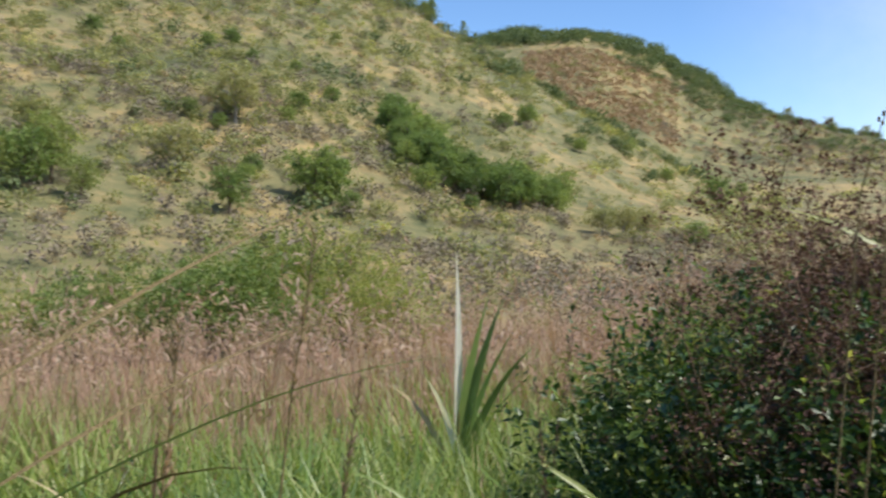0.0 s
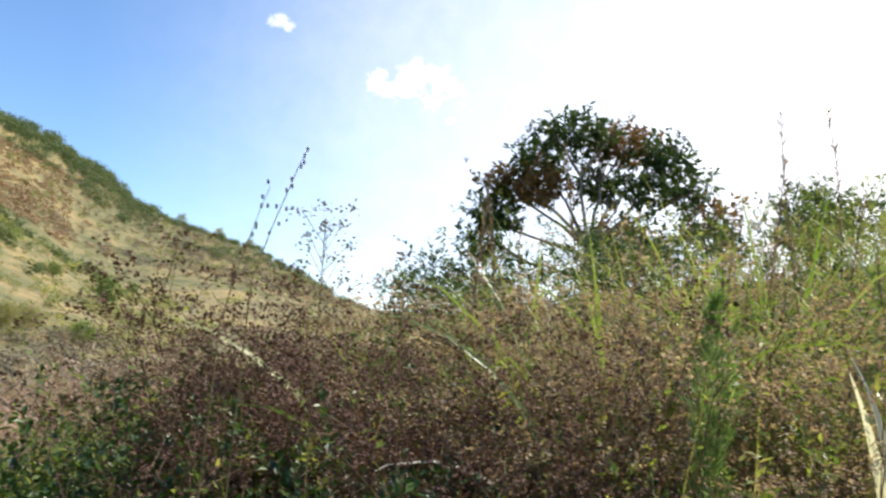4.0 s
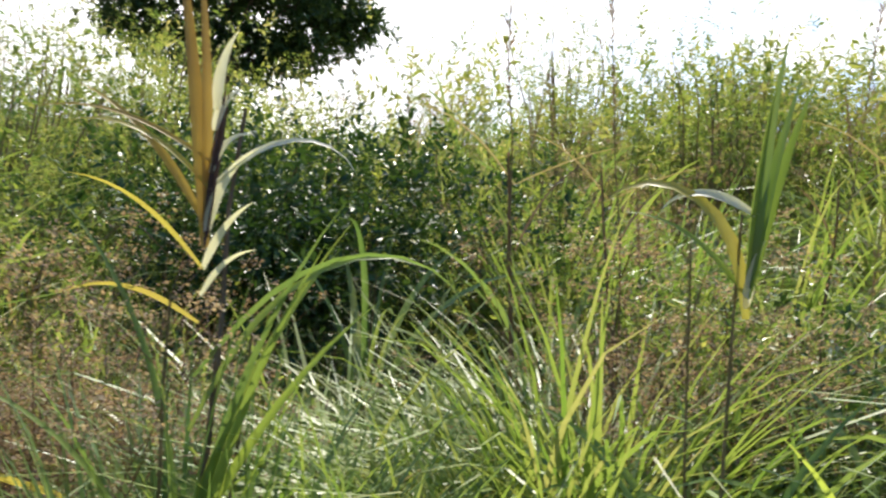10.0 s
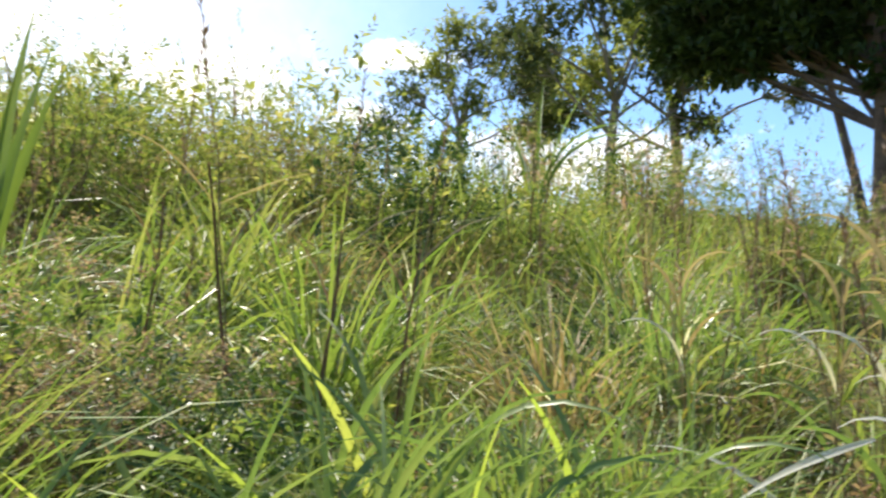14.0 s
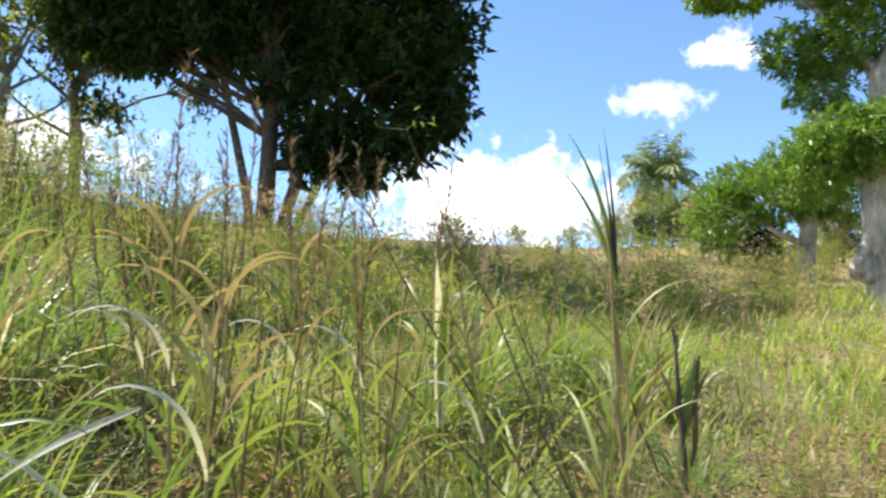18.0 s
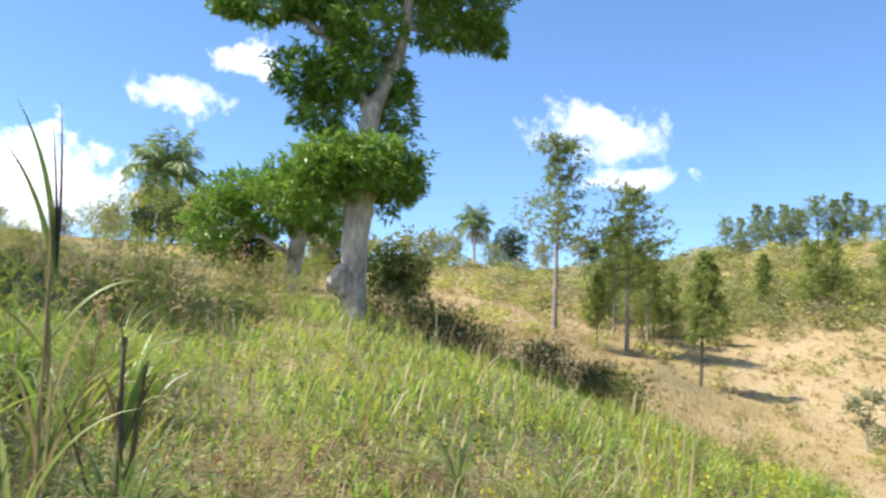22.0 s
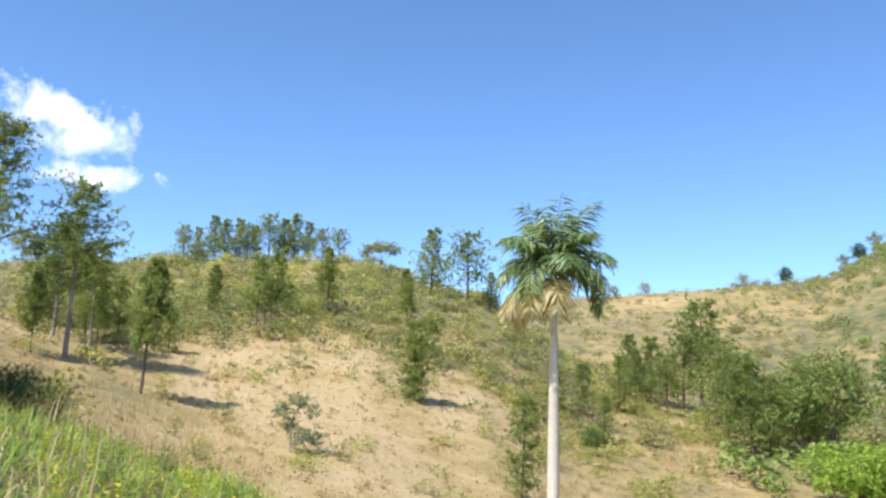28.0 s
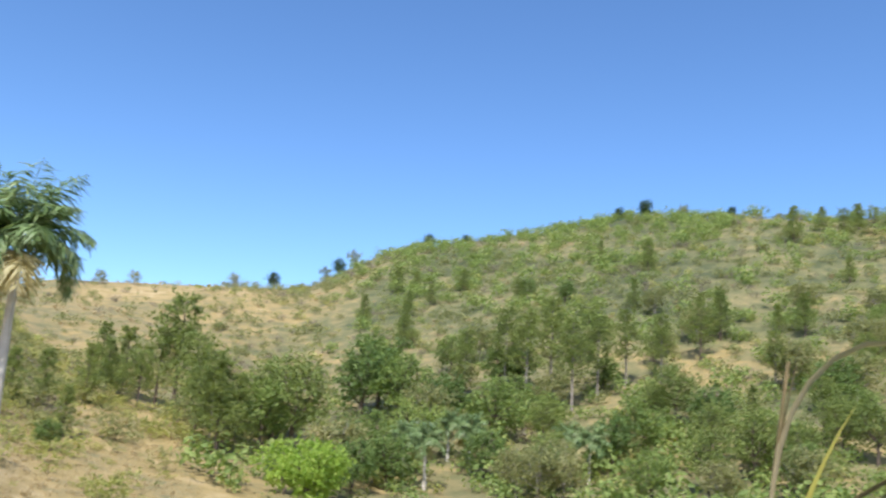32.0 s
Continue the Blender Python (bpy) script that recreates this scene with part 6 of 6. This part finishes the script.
    # the tall clump in the middle of the eastern view
    cane("great_cane", "tall cane with yellow blades, dark sheath and bleached leaf tips", 81.3, 2.15, [(270, 1.62, 1.0, 0.011, M_BROWN), (90, 1.2, 4, 0.007, M_STEM), (250, 1.25, 5, 0.007, M_STEM)],
         [(272, 1.34, 0.66, 0.05, 9, 6, M_ORANGE), (276, 1.36, 0.62, 0.036, 5, 8, M_ORANGE), (280, 1.38, 0.36, 0.03, 34, 40, M_ORANGE), (268, 1.5, 0.34, 0.018, 62, 60, M_ORANGE), (262, 1.45, 0.3, 0.02, 48, 80, M_YELLOW), (275, 1.2, 0.26, 0.02, 60, 70, M_YELLOW), (285, 1.3, 0.32, 0.02, 44, 50, M_YELLOW),
          (95, 1.36, 0.3, 0.036, 1, 3, M_SHEATH), (90, 1.34, 0.3, 0.032, 2, 2, M_SHEATH), (100, 1.38, 0.26, 0.03, 3, 3, M_SHEATH), (90, 1.6, 0.16, 0.04, 0, 30, M_PALE), (95, 1.56, 0.1, 0.036, 8, 60, M_PALE), (85, 1.48, 0.12, 0.024, 12, 90, M_PALE), (88, 1.36, 0.2, 0.04, 8, 50, M_PALE), (85, 1.45, 0.34, 0.022, 40, 120, M_PALE), (92, 1.3, 0.16, 0.03, 18, 40, M_PALE), (80, 1.25, 0.14, 0.026, 26, 60, M_PALE),
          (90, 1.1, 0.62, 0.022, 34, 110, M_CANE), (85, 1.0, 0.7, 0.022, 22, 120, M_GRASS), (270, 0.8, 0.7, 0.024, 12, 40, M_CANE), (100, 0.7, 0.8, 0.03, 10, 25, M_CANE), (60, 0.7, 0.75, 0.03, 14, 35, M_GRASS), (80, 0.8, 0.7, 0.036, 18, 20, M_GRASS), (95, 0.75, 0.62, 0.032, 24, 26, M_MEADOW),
          (120, 0.6, 0.8, 0.03, 10, 20, M_GRASS), (200, 0.6, 0.7, 0.028, 14, 30, M_CANE), (160, 0.6, 0.75, 0.028, 8, 25, M_CANE), (250, 0.6, 0.7, 0.026, 22, 60, M_GRASS), (275, 0.5, 0.7, 0.03, 18, 30, M_CANE)])
    cane("fallen_cane", "dark bluish cane leaf lying slantwise over the grass", 70.8, 2.05, [], [(85, 0.5, 0.5, 0.035, 48, 2, M_CANE), (70, 0.2, 0.75, 0.03, 12, 25, M_GRASS), (300, 0.1, 0.7, 0.028, 20, 50, M_GRASS)])
    cane("long_leaf", "long yellow-green leaf reaching over the weeds", 78.0, 2.4, [], [(272, 0.75, 0.75, 0.035, 72, 12, M_YELLOW), (268, 0.6, 0.5, 0.03, 60, 30, M_GRASS), (90, 0.4, 0.7, 0.025, 20, 60, M_GRASS)])
    # bent yellow leaf and upright blades farther on
    cane("cane_plant", "cane grass with a bent yellow leaf and upright blades", 107.9, 2.13, [(90, 1.5, 1, 0.007, M_STEM), (270, 1.4, 2, 0.006, M_STEM)],
         [(276, 1.3, 0.46, 0.05, 10, 150, M_YELLOW), (85, 1.36, 0.5, 0.042, 3, 5, M_CANE), (95, 1.36, 0.44, 0.04, 7, 8, M_CANE), (75, 1.34, 0.46, 0.034, 10, 12, M_GRASS), (82, 1.36, 0.4, 0.036, 1, 8, M_GRASS), (278, 1.5, 0.2, 0.036, 60, 100, M_PALE), (100, 1.32, 0.14, 0.036, 4, 20, M_PALE), (272, 1.34, 0.3, 0.02, 40, 60, M_GRASS),
          (60, 0.7, 0.6, 0.03, 24, 70, M_GRASS), (290, 0.7, 0.6, 0.03, 30, 60, M_GRASS), (270, 0.5, 0.7, 0.03, 14, 50, M_CANE), (95, 0.6, 0.7, 0.03, 12, 40, M_CANE)])
    for az, r, h, hd, le in ((124.0, 4.05, 2.35, 270, 9), (107.5, 4.15, 2.2, 270, 8), (127.0, 4.5, 1.95, 90, 3), (131.5, 4.5, 1.9, 90, 4), (101.0, 3.6, 2.2, 270, 6), (117.0, 5.0, 2.3, 80, 5)):
        c = cane("reed", "tall leaning brown reed with a loose seed head", az, r, [(hd, h * 0.72, le, 0.014, M_WEED)],
                 [(hd + 10, h * 0.5, 0.5, 0.018, 15, 30, M_GRASS), (hd + 180, h * 0.55, 0.45, 0.018, 20, 50, M_PLUME), (hd, h * 0.66, 0.55, 0.012, 40, 60, M_STRAW), (hd + 170, h * 0.66, 0.5, 0.01, 60, 20, M_STRAW)], "reed", "reeds")
        plume(c, (0, 0, 0), h * 1.12, hd, le)
    # white-green tuft and the stand of reeds before the great tree
    cane("cane_plant", "tall pale green tuft with whitish bent tips", 142.0, 9.4, [],
         [(h, 0.5, 1.9, 0.07, l, d, m) for h, l, d, m in ((270, 2, 100, M_CANE), (90, 3, 110, M_CANE), (250, 5, 60, M_PALE), (100, 6, 130, M_CANE), (80, 8, 30, M_CANE), (290, 8, 30, M_GRASS), (180, 4, 90, M_CANE), (10, 6, 20, M_PALE))])
    for az, r, h in ((158.6, 3.55, 2.2), (160.4, 3.0, 1.9), (166.5, 4.3, 2.1), (170.0, 4.3, 2.1), (178.0, 4.3, 1.8), (156.0, 4.4, 1.9), (150.0, 4.8, 1.7), (163.0, 3.8, 1.9)):
        lean = (az * 7) % 13 - 4
        c = cane("reed", "tall dry reed with brown seed heads and drooping blades", az, r, [(270, h * 0.75, lean, 0.009, M_STRAW), (90, h * 0.7, 6, 0.008, M_STEM)],
                 [(270, h * 0.45, 0.5, 0.034, 15, 130, M_PALE), (90, h * 0.4, 0.5, 0.036, 20, 120, M_GRASS), (250, h * 0.3, 0.55, 0.036, 25, 110, M_CANE), (110, h * 0.5, 0.42, 0.03, 20, 100, M_STRAW), (80, h * 0.2, 0.6, 0.036, 20, 90, M_CANE), (290, h * 0.55, 0.5, 0.035, 20, 90, M_GRASS), (265, h * 0.62, 0.5, 0.03, 12, 120, M_STRAW), (95, h * 0.66, 0.45, 0.03, 10, 130, M_STRAW), (200, h * 0.5, 0.6, 0.04, 18, 120, M_YELLOW)], "reed", "reeds")
        plume(c, (0, 0, 0), h, 270, lean)
        plume(c, (0.05, 0, 0), h * 0.95, 90, 7)
        plume(c, (-0.04, 0, 0), h * 0.9, 280, 10)
    # the broad blade's gleam comes from its pale colour
    cane("cane_plant", "cane grass with one broad shining blade", 174.4, 4.7, [(270, 0.9, 1, 0.01, M_STEM)], [(270, 0.72, 0.9, 0.12, 1, 4, M_PALE), (90, 0.72, 0.92, 0.12, 2, 6, M_GRASS), (80, 1.2, 0.35, 0.05, 6, 150, M_PALE), (260, 0.2, 0.9, 0.04, 16, 70, M_CANE), (100, 0.1, 0.9, 0.035, 22, 80, M_GRASS)])
    cane("cane_plant", "cane grass with long slanting pale leaf", 156.5, 3.3, [], [(262, 0.95, 0.5, 0.04, 112, 25, M_PALE), (90, 0.4, 0.9, 0.035, 15, 90, M_CANE), (280, 0.4, 0.9, 0.035, 35, 70, M_PALE), (60, 0.3, 1.0, 0.03, 12, 60, M_GRASS)])
    cane("cane_stalk", "dark-tipped cane with fan of narrow leaves", 186.0, 5.3, [(270, 2.0, 2.0, 0.016, M_STRAW)],
         [(275, 1.62, 0.95, 0.06, 9, 26, M_CANE), (278, 1.6, 0.8, 0.05, 16, 30, M_CANE), (265, 1.7, 0.85, 0.035, 3, 5, M_SHEATH), (268, 1.66, 0.8, 0.03, 6, 4, M_SHEATH), (280, 1.45, 0.75, 0.03, 40, 60, M_GRASS), (260, 1.2, 0.7, 0.03, 40, 70, M_YELLOW), (95, 1.3, 0.6, 0.03, 30, 80, M_GRASS), (90, 0.9, 0.7, 0.035, 10, 30, M_STRAW), (100, 0.6, 0.8, 0.035, 14, 40, M_STRAW), (270, 0.5, 0.9, 0.035, 10, 30, M_STRAW), (180, 0.4, 0.9, 0.03, 12, 40, M_STRAW), (270, 1.0, 0.7, 0.04, 4, 10, M_STRAW)])
    cane("broken_cane", "short broken brown cane stumps with a green leaf", 189.7, 6.2, [(270, 1.22, 3, 0.034, M_BROWN), (90, 1.1, 5, 0.028, M_STEM), (250, 0.9, 26, 0.016, M_BROWN)],
         [(90, 0.5, 0.75, 0.1, 8, 10, M_CANE), (100, 0.5, 0.6, 0.06, 14, 20, M_WEED), (270, 0.6, 0.5, 0.05, 14, 20, M_WEED), (80, 0.3, 0.6, 0.05, 20, 40, M_STRAW), (265, 0.95, 0.5, 0.03, 4, 8, M_SHEATH)])
    root = thing("twiggy_weed", "thin twiggy leaning weed over the meadow", "weed")
    for k, (x, z) in enumerate(((-1.3, 2.0), (-0.9, 2.3), (-0.6, 1.9), (-1.6, 1.7), (-0.3, 1.5))):
        g = Geo()
        line = sway((0.2, 0, -0.1), (x, 0.1 * k, z), 9, 0.08)
        tube(g, line, np.linspace(0.011, 0.002, 9), 5)
        for q in line[3:]:
            for _ in range(2):
                e = q + rng.normal(size=3) * 0.12 + [0, 0, 0.08]
                tube(g, np.linspace(q, e, 3), [0.003, 0.002, 0.001], 3)
        b = part("branch", g.mesh("branch", M_STEM, True), root)
        g = Geo()
        p = line[rng.integers(3, 9, 34)] + rng.normal(size=(34, 3)) * 0.09
        leaves(g, p, 0.06, 0.3, 0.6, 0.1)
        tagged(part("leaflet_spray", g.mesh("leaflet_spray", M_SHRUB), b), kind="stuff")
    put(root, 183.0, 4.6, -183.0)
    # loose clumps
    lib = [random_cane("cane_clump", "clump of arching green cane leaves", 1, 1.15, 11, [M_CANE, M_GRASS, M_GRASS, M_CANE, M_PALE]),
           random_cane("cane_clump", "clump of green and straw-coloured cane leaves", 2, 1.3, 10, [M_CANE, M_GRASS, M_STRAW, M_GRASS], stalks=1),
           random_cane("cane_clump", "clump of narrow drooping grass blades", 3, 1.0, 12, [M_GRASS, M_GRASS, M_CANE, M_YELLOW], 0.02)]
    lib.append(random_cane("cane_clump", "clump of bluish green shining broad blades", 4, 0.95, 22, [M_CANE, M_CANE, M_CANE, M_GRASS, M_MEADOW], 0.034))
    r = random.Random(21)
    used = set()
    for az, d, k in ((110.0, 2.5, 1.15), (113.0, 2.6, 1.2), (115.5, 2.4, 1.15), (118.0, 2.6, 1.25), (120.5, 2.45, 1.2), (123.0, 2.7, 1.25), (125.5, 2.5, 1.2), (128.0, 2.8, 1.25), (130.5, 2.6, 1.15), (133.0, 2.9, 1.2), (136.0, 2.8, 1.1), (139.0, 3.2, 1.15), (107.0, 2.7, 1.1), (143.0, 3.4, 1.15), (131.5, 3.4, 1.25), (126.0, 3.3, 1.25), (147.0, 3.6, 1.1)):
        if lib[3] in used:
            again(lib[3], az, d, az * 31, k)
        else:
            used.add(lib[3])
            put(lib[3], az, d, 0, k)
    for lo, hi, d0, d1, n, s0, s1 in ((20, 32, 2.3, 4.0, 5, 0.8, 1.1), (19, 25, 2.4, 3.0, 4, 0.8, 1.0), (35, 62, 2.9, 4.6, 18, 0.9, 1.2), (46, 66, 2.2, 3.0, 6, 0.5, 0.75), (60, 75, 4.2, 7.5, 9, 0.9, 1.3), (88, 130, 3.0, 6.5, 16, 0.7, 1.1), (95, 140, 6.0, 11.0, 18, 0.9, 1.3), (130, 190, 4.0, 9.0, 40, 0.6, 0.95), (145, 185, 2.8, 4.2, 8, 0.5, 0.7), (40, 60, 5.0, 8.0, 7, 0.9, 1.3), (-25, 15, 2.0, 3.4, 7, 0.5, 0.75), (205, 228, 5, 9, 5, 0.5, 0.7)):
        for _ in range(n):
            o = r.choice(lib[:3])
            az, d, s = r.uniform(lo, hi), r.uniform(d0, d1), r.uniform(s0, s1)
            if o in used:
                again(o, az, d, r.uniform(0, 360), s)
            else:
                used.add(o)
                put(o, az, d, 0, s)
    tl = [tussock("grass_tussock", "bright green arching grass tussock", 190, 1.25, 0.018, M_GRASS, 1), tussock("grass_tussock", "bluish green grass tussock with shining blades", 140, 1.1, 0.014, M_CANE, 2), tussock("grass_tussock", "straw-coloured dry grass tussock with drooping blades", 140, 1.0, 0.011, M_STRAW, 3)]
    up = tussock("grass_tussock", "upright dark green cane tuft at the foot of the tall cane", 90, 1.05, 0.024, M_CANE, 4, 14, 45)
    put(up, 81.4, 2.13, 0, 1.05)
    for az, d, s in ((80.2, 2.1, 0.95), (82.6, 2.12, 1.0), (84.2, 2.2, 0.95), (83.4, 2.5, 0.85), (85.0, 2.7, 0.9), (86.4, 2.2, 0.9), (88.0, 2.6, 0.75), (113.0, 4.6, 0.9), (118.0, 5.2, 1.0), (123.0, 4.9, 0.9), (128.0, 5.4, 1.0), (5.6, 2.15, 0.75), (8.2, 2.2, 0.8), (146.0, 3.6, 0.7), (150.0, 3.4, 0.7)):
        again(up, az, d, az * 17, s)
    for lo, hi, d0, d1, n, s0, s1, w in ((88, 108, 1.9, 3.0, 26, 0.85, 1.1, (6, 2, 1)), (74, 90, 1.7, 2.6, 7, 0.7, 0.9, (4, 3, 0)), (106, 134, 1.8, 3.0, 14, 0.6, 0.9, (2, 4, 1)), (134, 200, 2.2, 5.0, 44, 0.45, 0.75, (4, 3, 3)), (-28, 20, 2.0, 4.6, 34, 0.6, 0.95, (2, 6, 2)), (196, 245, 3.0, 9.0, 34, 0.25, 0.45, (6, 0, 2)), (100, 190, 5.0, 11.0, 50, 0.7, 1.1, (4, 2, 2)), (250, 330, 1.8, 8, 24, 0.6, 1.0, (4, 2, 2)), (60, 150, 4.8, 10.0, 60, 1.0, 1.45, (3, 2, 3)), (99, 107, 2.4, 3.0, 8, 1.0, 1.15, (6, 1, 0)), (128, 152, 3.2, 4.8, 14, 0.75, 0.95, (3, 4, 2)), (40, 66, 4.0, 7.0, 16, 1.2, 1.6, (5, 2, 1))):
        for _ in range(n):
            o = r.choices(tl, w)[0]
            az, d, s = r.uniform(lo, hi), r.uniform(d0, d1), r.uniform(s0, s1)
            if o in used:
                again(o, az, d, r.uniform(0, 360), s)
            else:
                used.add(o)
                put(o, az, d, 0, s)


canes()


def small_cover():
    """Low leaves, yellow weeds and plumes, too many to count."""
    g = Geo()
    for lo, hi, d0, d1, n, h in ((220, 243, 6, 17, 420, 0.5), (200, 222, 7, 15, 110, 0.42), (60, 110, 4, 9, 60, 0.7)):
        p = spots(rng.uniform(lo, hi, n), rng.uniform(d0, d1, n))
        sprigs(g, p, h * rng.uniform(0.5, 1.2, n), 8, 0.075, 0.6)
    thing("yellow_weeds", "yellow-leaved weeds scattered in the meadow", "weeds", kind="stuff", mesh=g.mesh("yellow_weeds", M_FLOWER))
    g = Geo()
    for lo, hi, d0, d1, n, h in ((130, 200, 2.6, 7.0, 24000, 0.5), (200, 236, 3.0, 9.0, 9000, 0.35), (95, 130, 2.2, 4.5, 2500, 0.3), (30, 70, 1.7, 4.0, 3500, 0.3), (190, 232, 5, 12, 4000, 0.4)):
        p = spots(rng.uniform(lo, hi, n), rng.uniform(d0, d1, n))
        ok = rough(p[:, 0] * 1.3 + 4, p[:, 1] * 1.3) + rng.normal(size=n) * 0.3 > 0.0
        p = p[ok]
        p[:, 2] += rng.random(len(p)) ** 1.3 * h
        leaves(g, p, 0.075, 0.28, 0.6, 0.1)
    thing("dead_leaf_litter", "brown withered leaves and stems in the grass", "leaf litter", kind="stuff", mesh=g.mesh("dead_leaf_litter", M_HEAD))
    g = Geo()
    for lo, hi, d0, d1, n, h in ((30, 62, 2.5, 5.5, 520, 1.3), (18, 36, 2.6, 4.2, 160, 1.1), (50, 78, 2.2, 4.0, 150, 0.95), (60, 150, 5.0, 12.0, 700, 1.55), (104, 122, 2.9, 3.8, 90, 1.2)):
        p = spots(rng.uniform(lo, hi, n), rng.uniform(d0, d1, n))
        p = p[rough(p[:, 0] * 1.6 + 6, p[:, 1] * 1.6) + rng.normal(size=n) * 0.4 > -0.1]
        sprigs(g, p, h * rng.uniform(0.7, 1.15, len(p)), 20, 0.062, 0.42)
    thing("leafy_stems", "yellow-green leafy stems standing among the brown weeds", "weeds", kind="stuff", mesh=g.mesh("leafy_stems", M_SPRIG))
    g = Geo()
    for lo, hi, d0, d1, n, h in ((196, 236, 6, 18, 1000, 0.42), (140, 200, 4, 12, 700, 0.5), (196, 226, 3, 7, 500, 0.35)):
        p = spots(rng.uniform(lo, hi, n), rng.uniform(d0, d1, n))
        p = p[rough(p[:, 0] * 0.8 + 1, p[:, 1] * 0.8 + 3) + rng.normal(size=n) * 0.35 > 0.15]
        sprigs(g, p, h * rng.uniform(0.5, 1.2, len(p)), 8, 0.05, 0.3)
    thing("brown_meadow_weeds", "reddish-brown dry weeds standing in the meadow grass", "weeds", kind="stuff", mesh=g.mesh("brown_meadow_weeds", M_HEAD))
    g = Geo()
    for lo, hi, d0, d1, n in ((-35, 26, 5.5, 18, 900), (140, 200, 6, 20, 300), (8, 38, 7, 18, 260)):
        az, d = rng.uniform(lo, hi, n), rng.uniform(d0, d1, n)
        p = spots(az, d)
        ht = rng.uniform(0.9, 1.6, n)
        hd = rng.uniform(0, 6.283, n)
        blades(g, p, hd, ht, np.full(n, 0.008), rng.uniform(0, 0.2, n), rng.uniform(0.0, 0.3, n), 3)
        k = 16
        top = p + np.stack([np.sin(hd) * ht * 0.2, np.cos(hd) * ht * 0.2, ht * 0.93], 1)
        q = np.repeat(top, k, 0) + rng.normal(size=(n * k, 3)) * np.array([0.05, 0.05, 0.12])
        leaves(g, q, 0.08, 0.2, 1.0, -0.8)
    thing("grass_plumes", "fluffy pinkish plumes above the dry grass", "grass", kind="stuff", mesh=g.mesh("grass_plumes", M_PLUMEPINK))
    # dark leaf colour put in patches for the shadow gaps of the grass
    g = Geo()
    for lo, hi, d0, d1, n, h in ((-30, 24, 2.2, 6, 1100, 0.7), (66, 120, 2.2, 5.5, 600, 0.55), (120, 200, 2.4, 8, 600, 0.4), (200, 240, 4, 18, 500, 0.35)):
        p = spots(rng.uniform(lo, hi, n), rng.uniform(d0, d1, n))
        p = p[rough(p[:, 0] * 1.1 + 2, p[:, 1] * 1.1 + 7) + rng.normal(size=n) * 0.3 > 0.0]
        sprigs(g, p, h * rng.uniform(0.4, 1.1, len(p)), 9, 0.06, 0.45)
    thing("dark_low_weeds", "low leafy weeds in patches, leaf colour darkened for shaded gaps", "weeds", kind="stuff", mesh=g.mesh("dark_low_weeds", M_LEAFDARK))
    g = Geo()
    for lo, hi, d0, d1, n, h in ((66, 130, 2.2, 6, 650, 0.5), (130, 240, 2, 8, 900, 0.32), (-28, 30, 1.8, 4.5, 450, 0.4), (30, 66, 1.8, 5, 450, 0.6), (190, 240, 8, 20, 900, 0.35), (110, 190, 7, 18, 800, 0.6)):
        p = spots(rng.uniform(lo, hi, n), rng.uniform(d0, d1, n))
        sprigs(g, p, h * rng.uniform(0.4, 1.2, n), 9, 0.058, 0.45)
    thing("low_weeds", "low green leafy weeds between the grass blades", "weeds", kind="stuff", mesh=g.mesh("low_weeds", M_SHRUB))


small_cover()
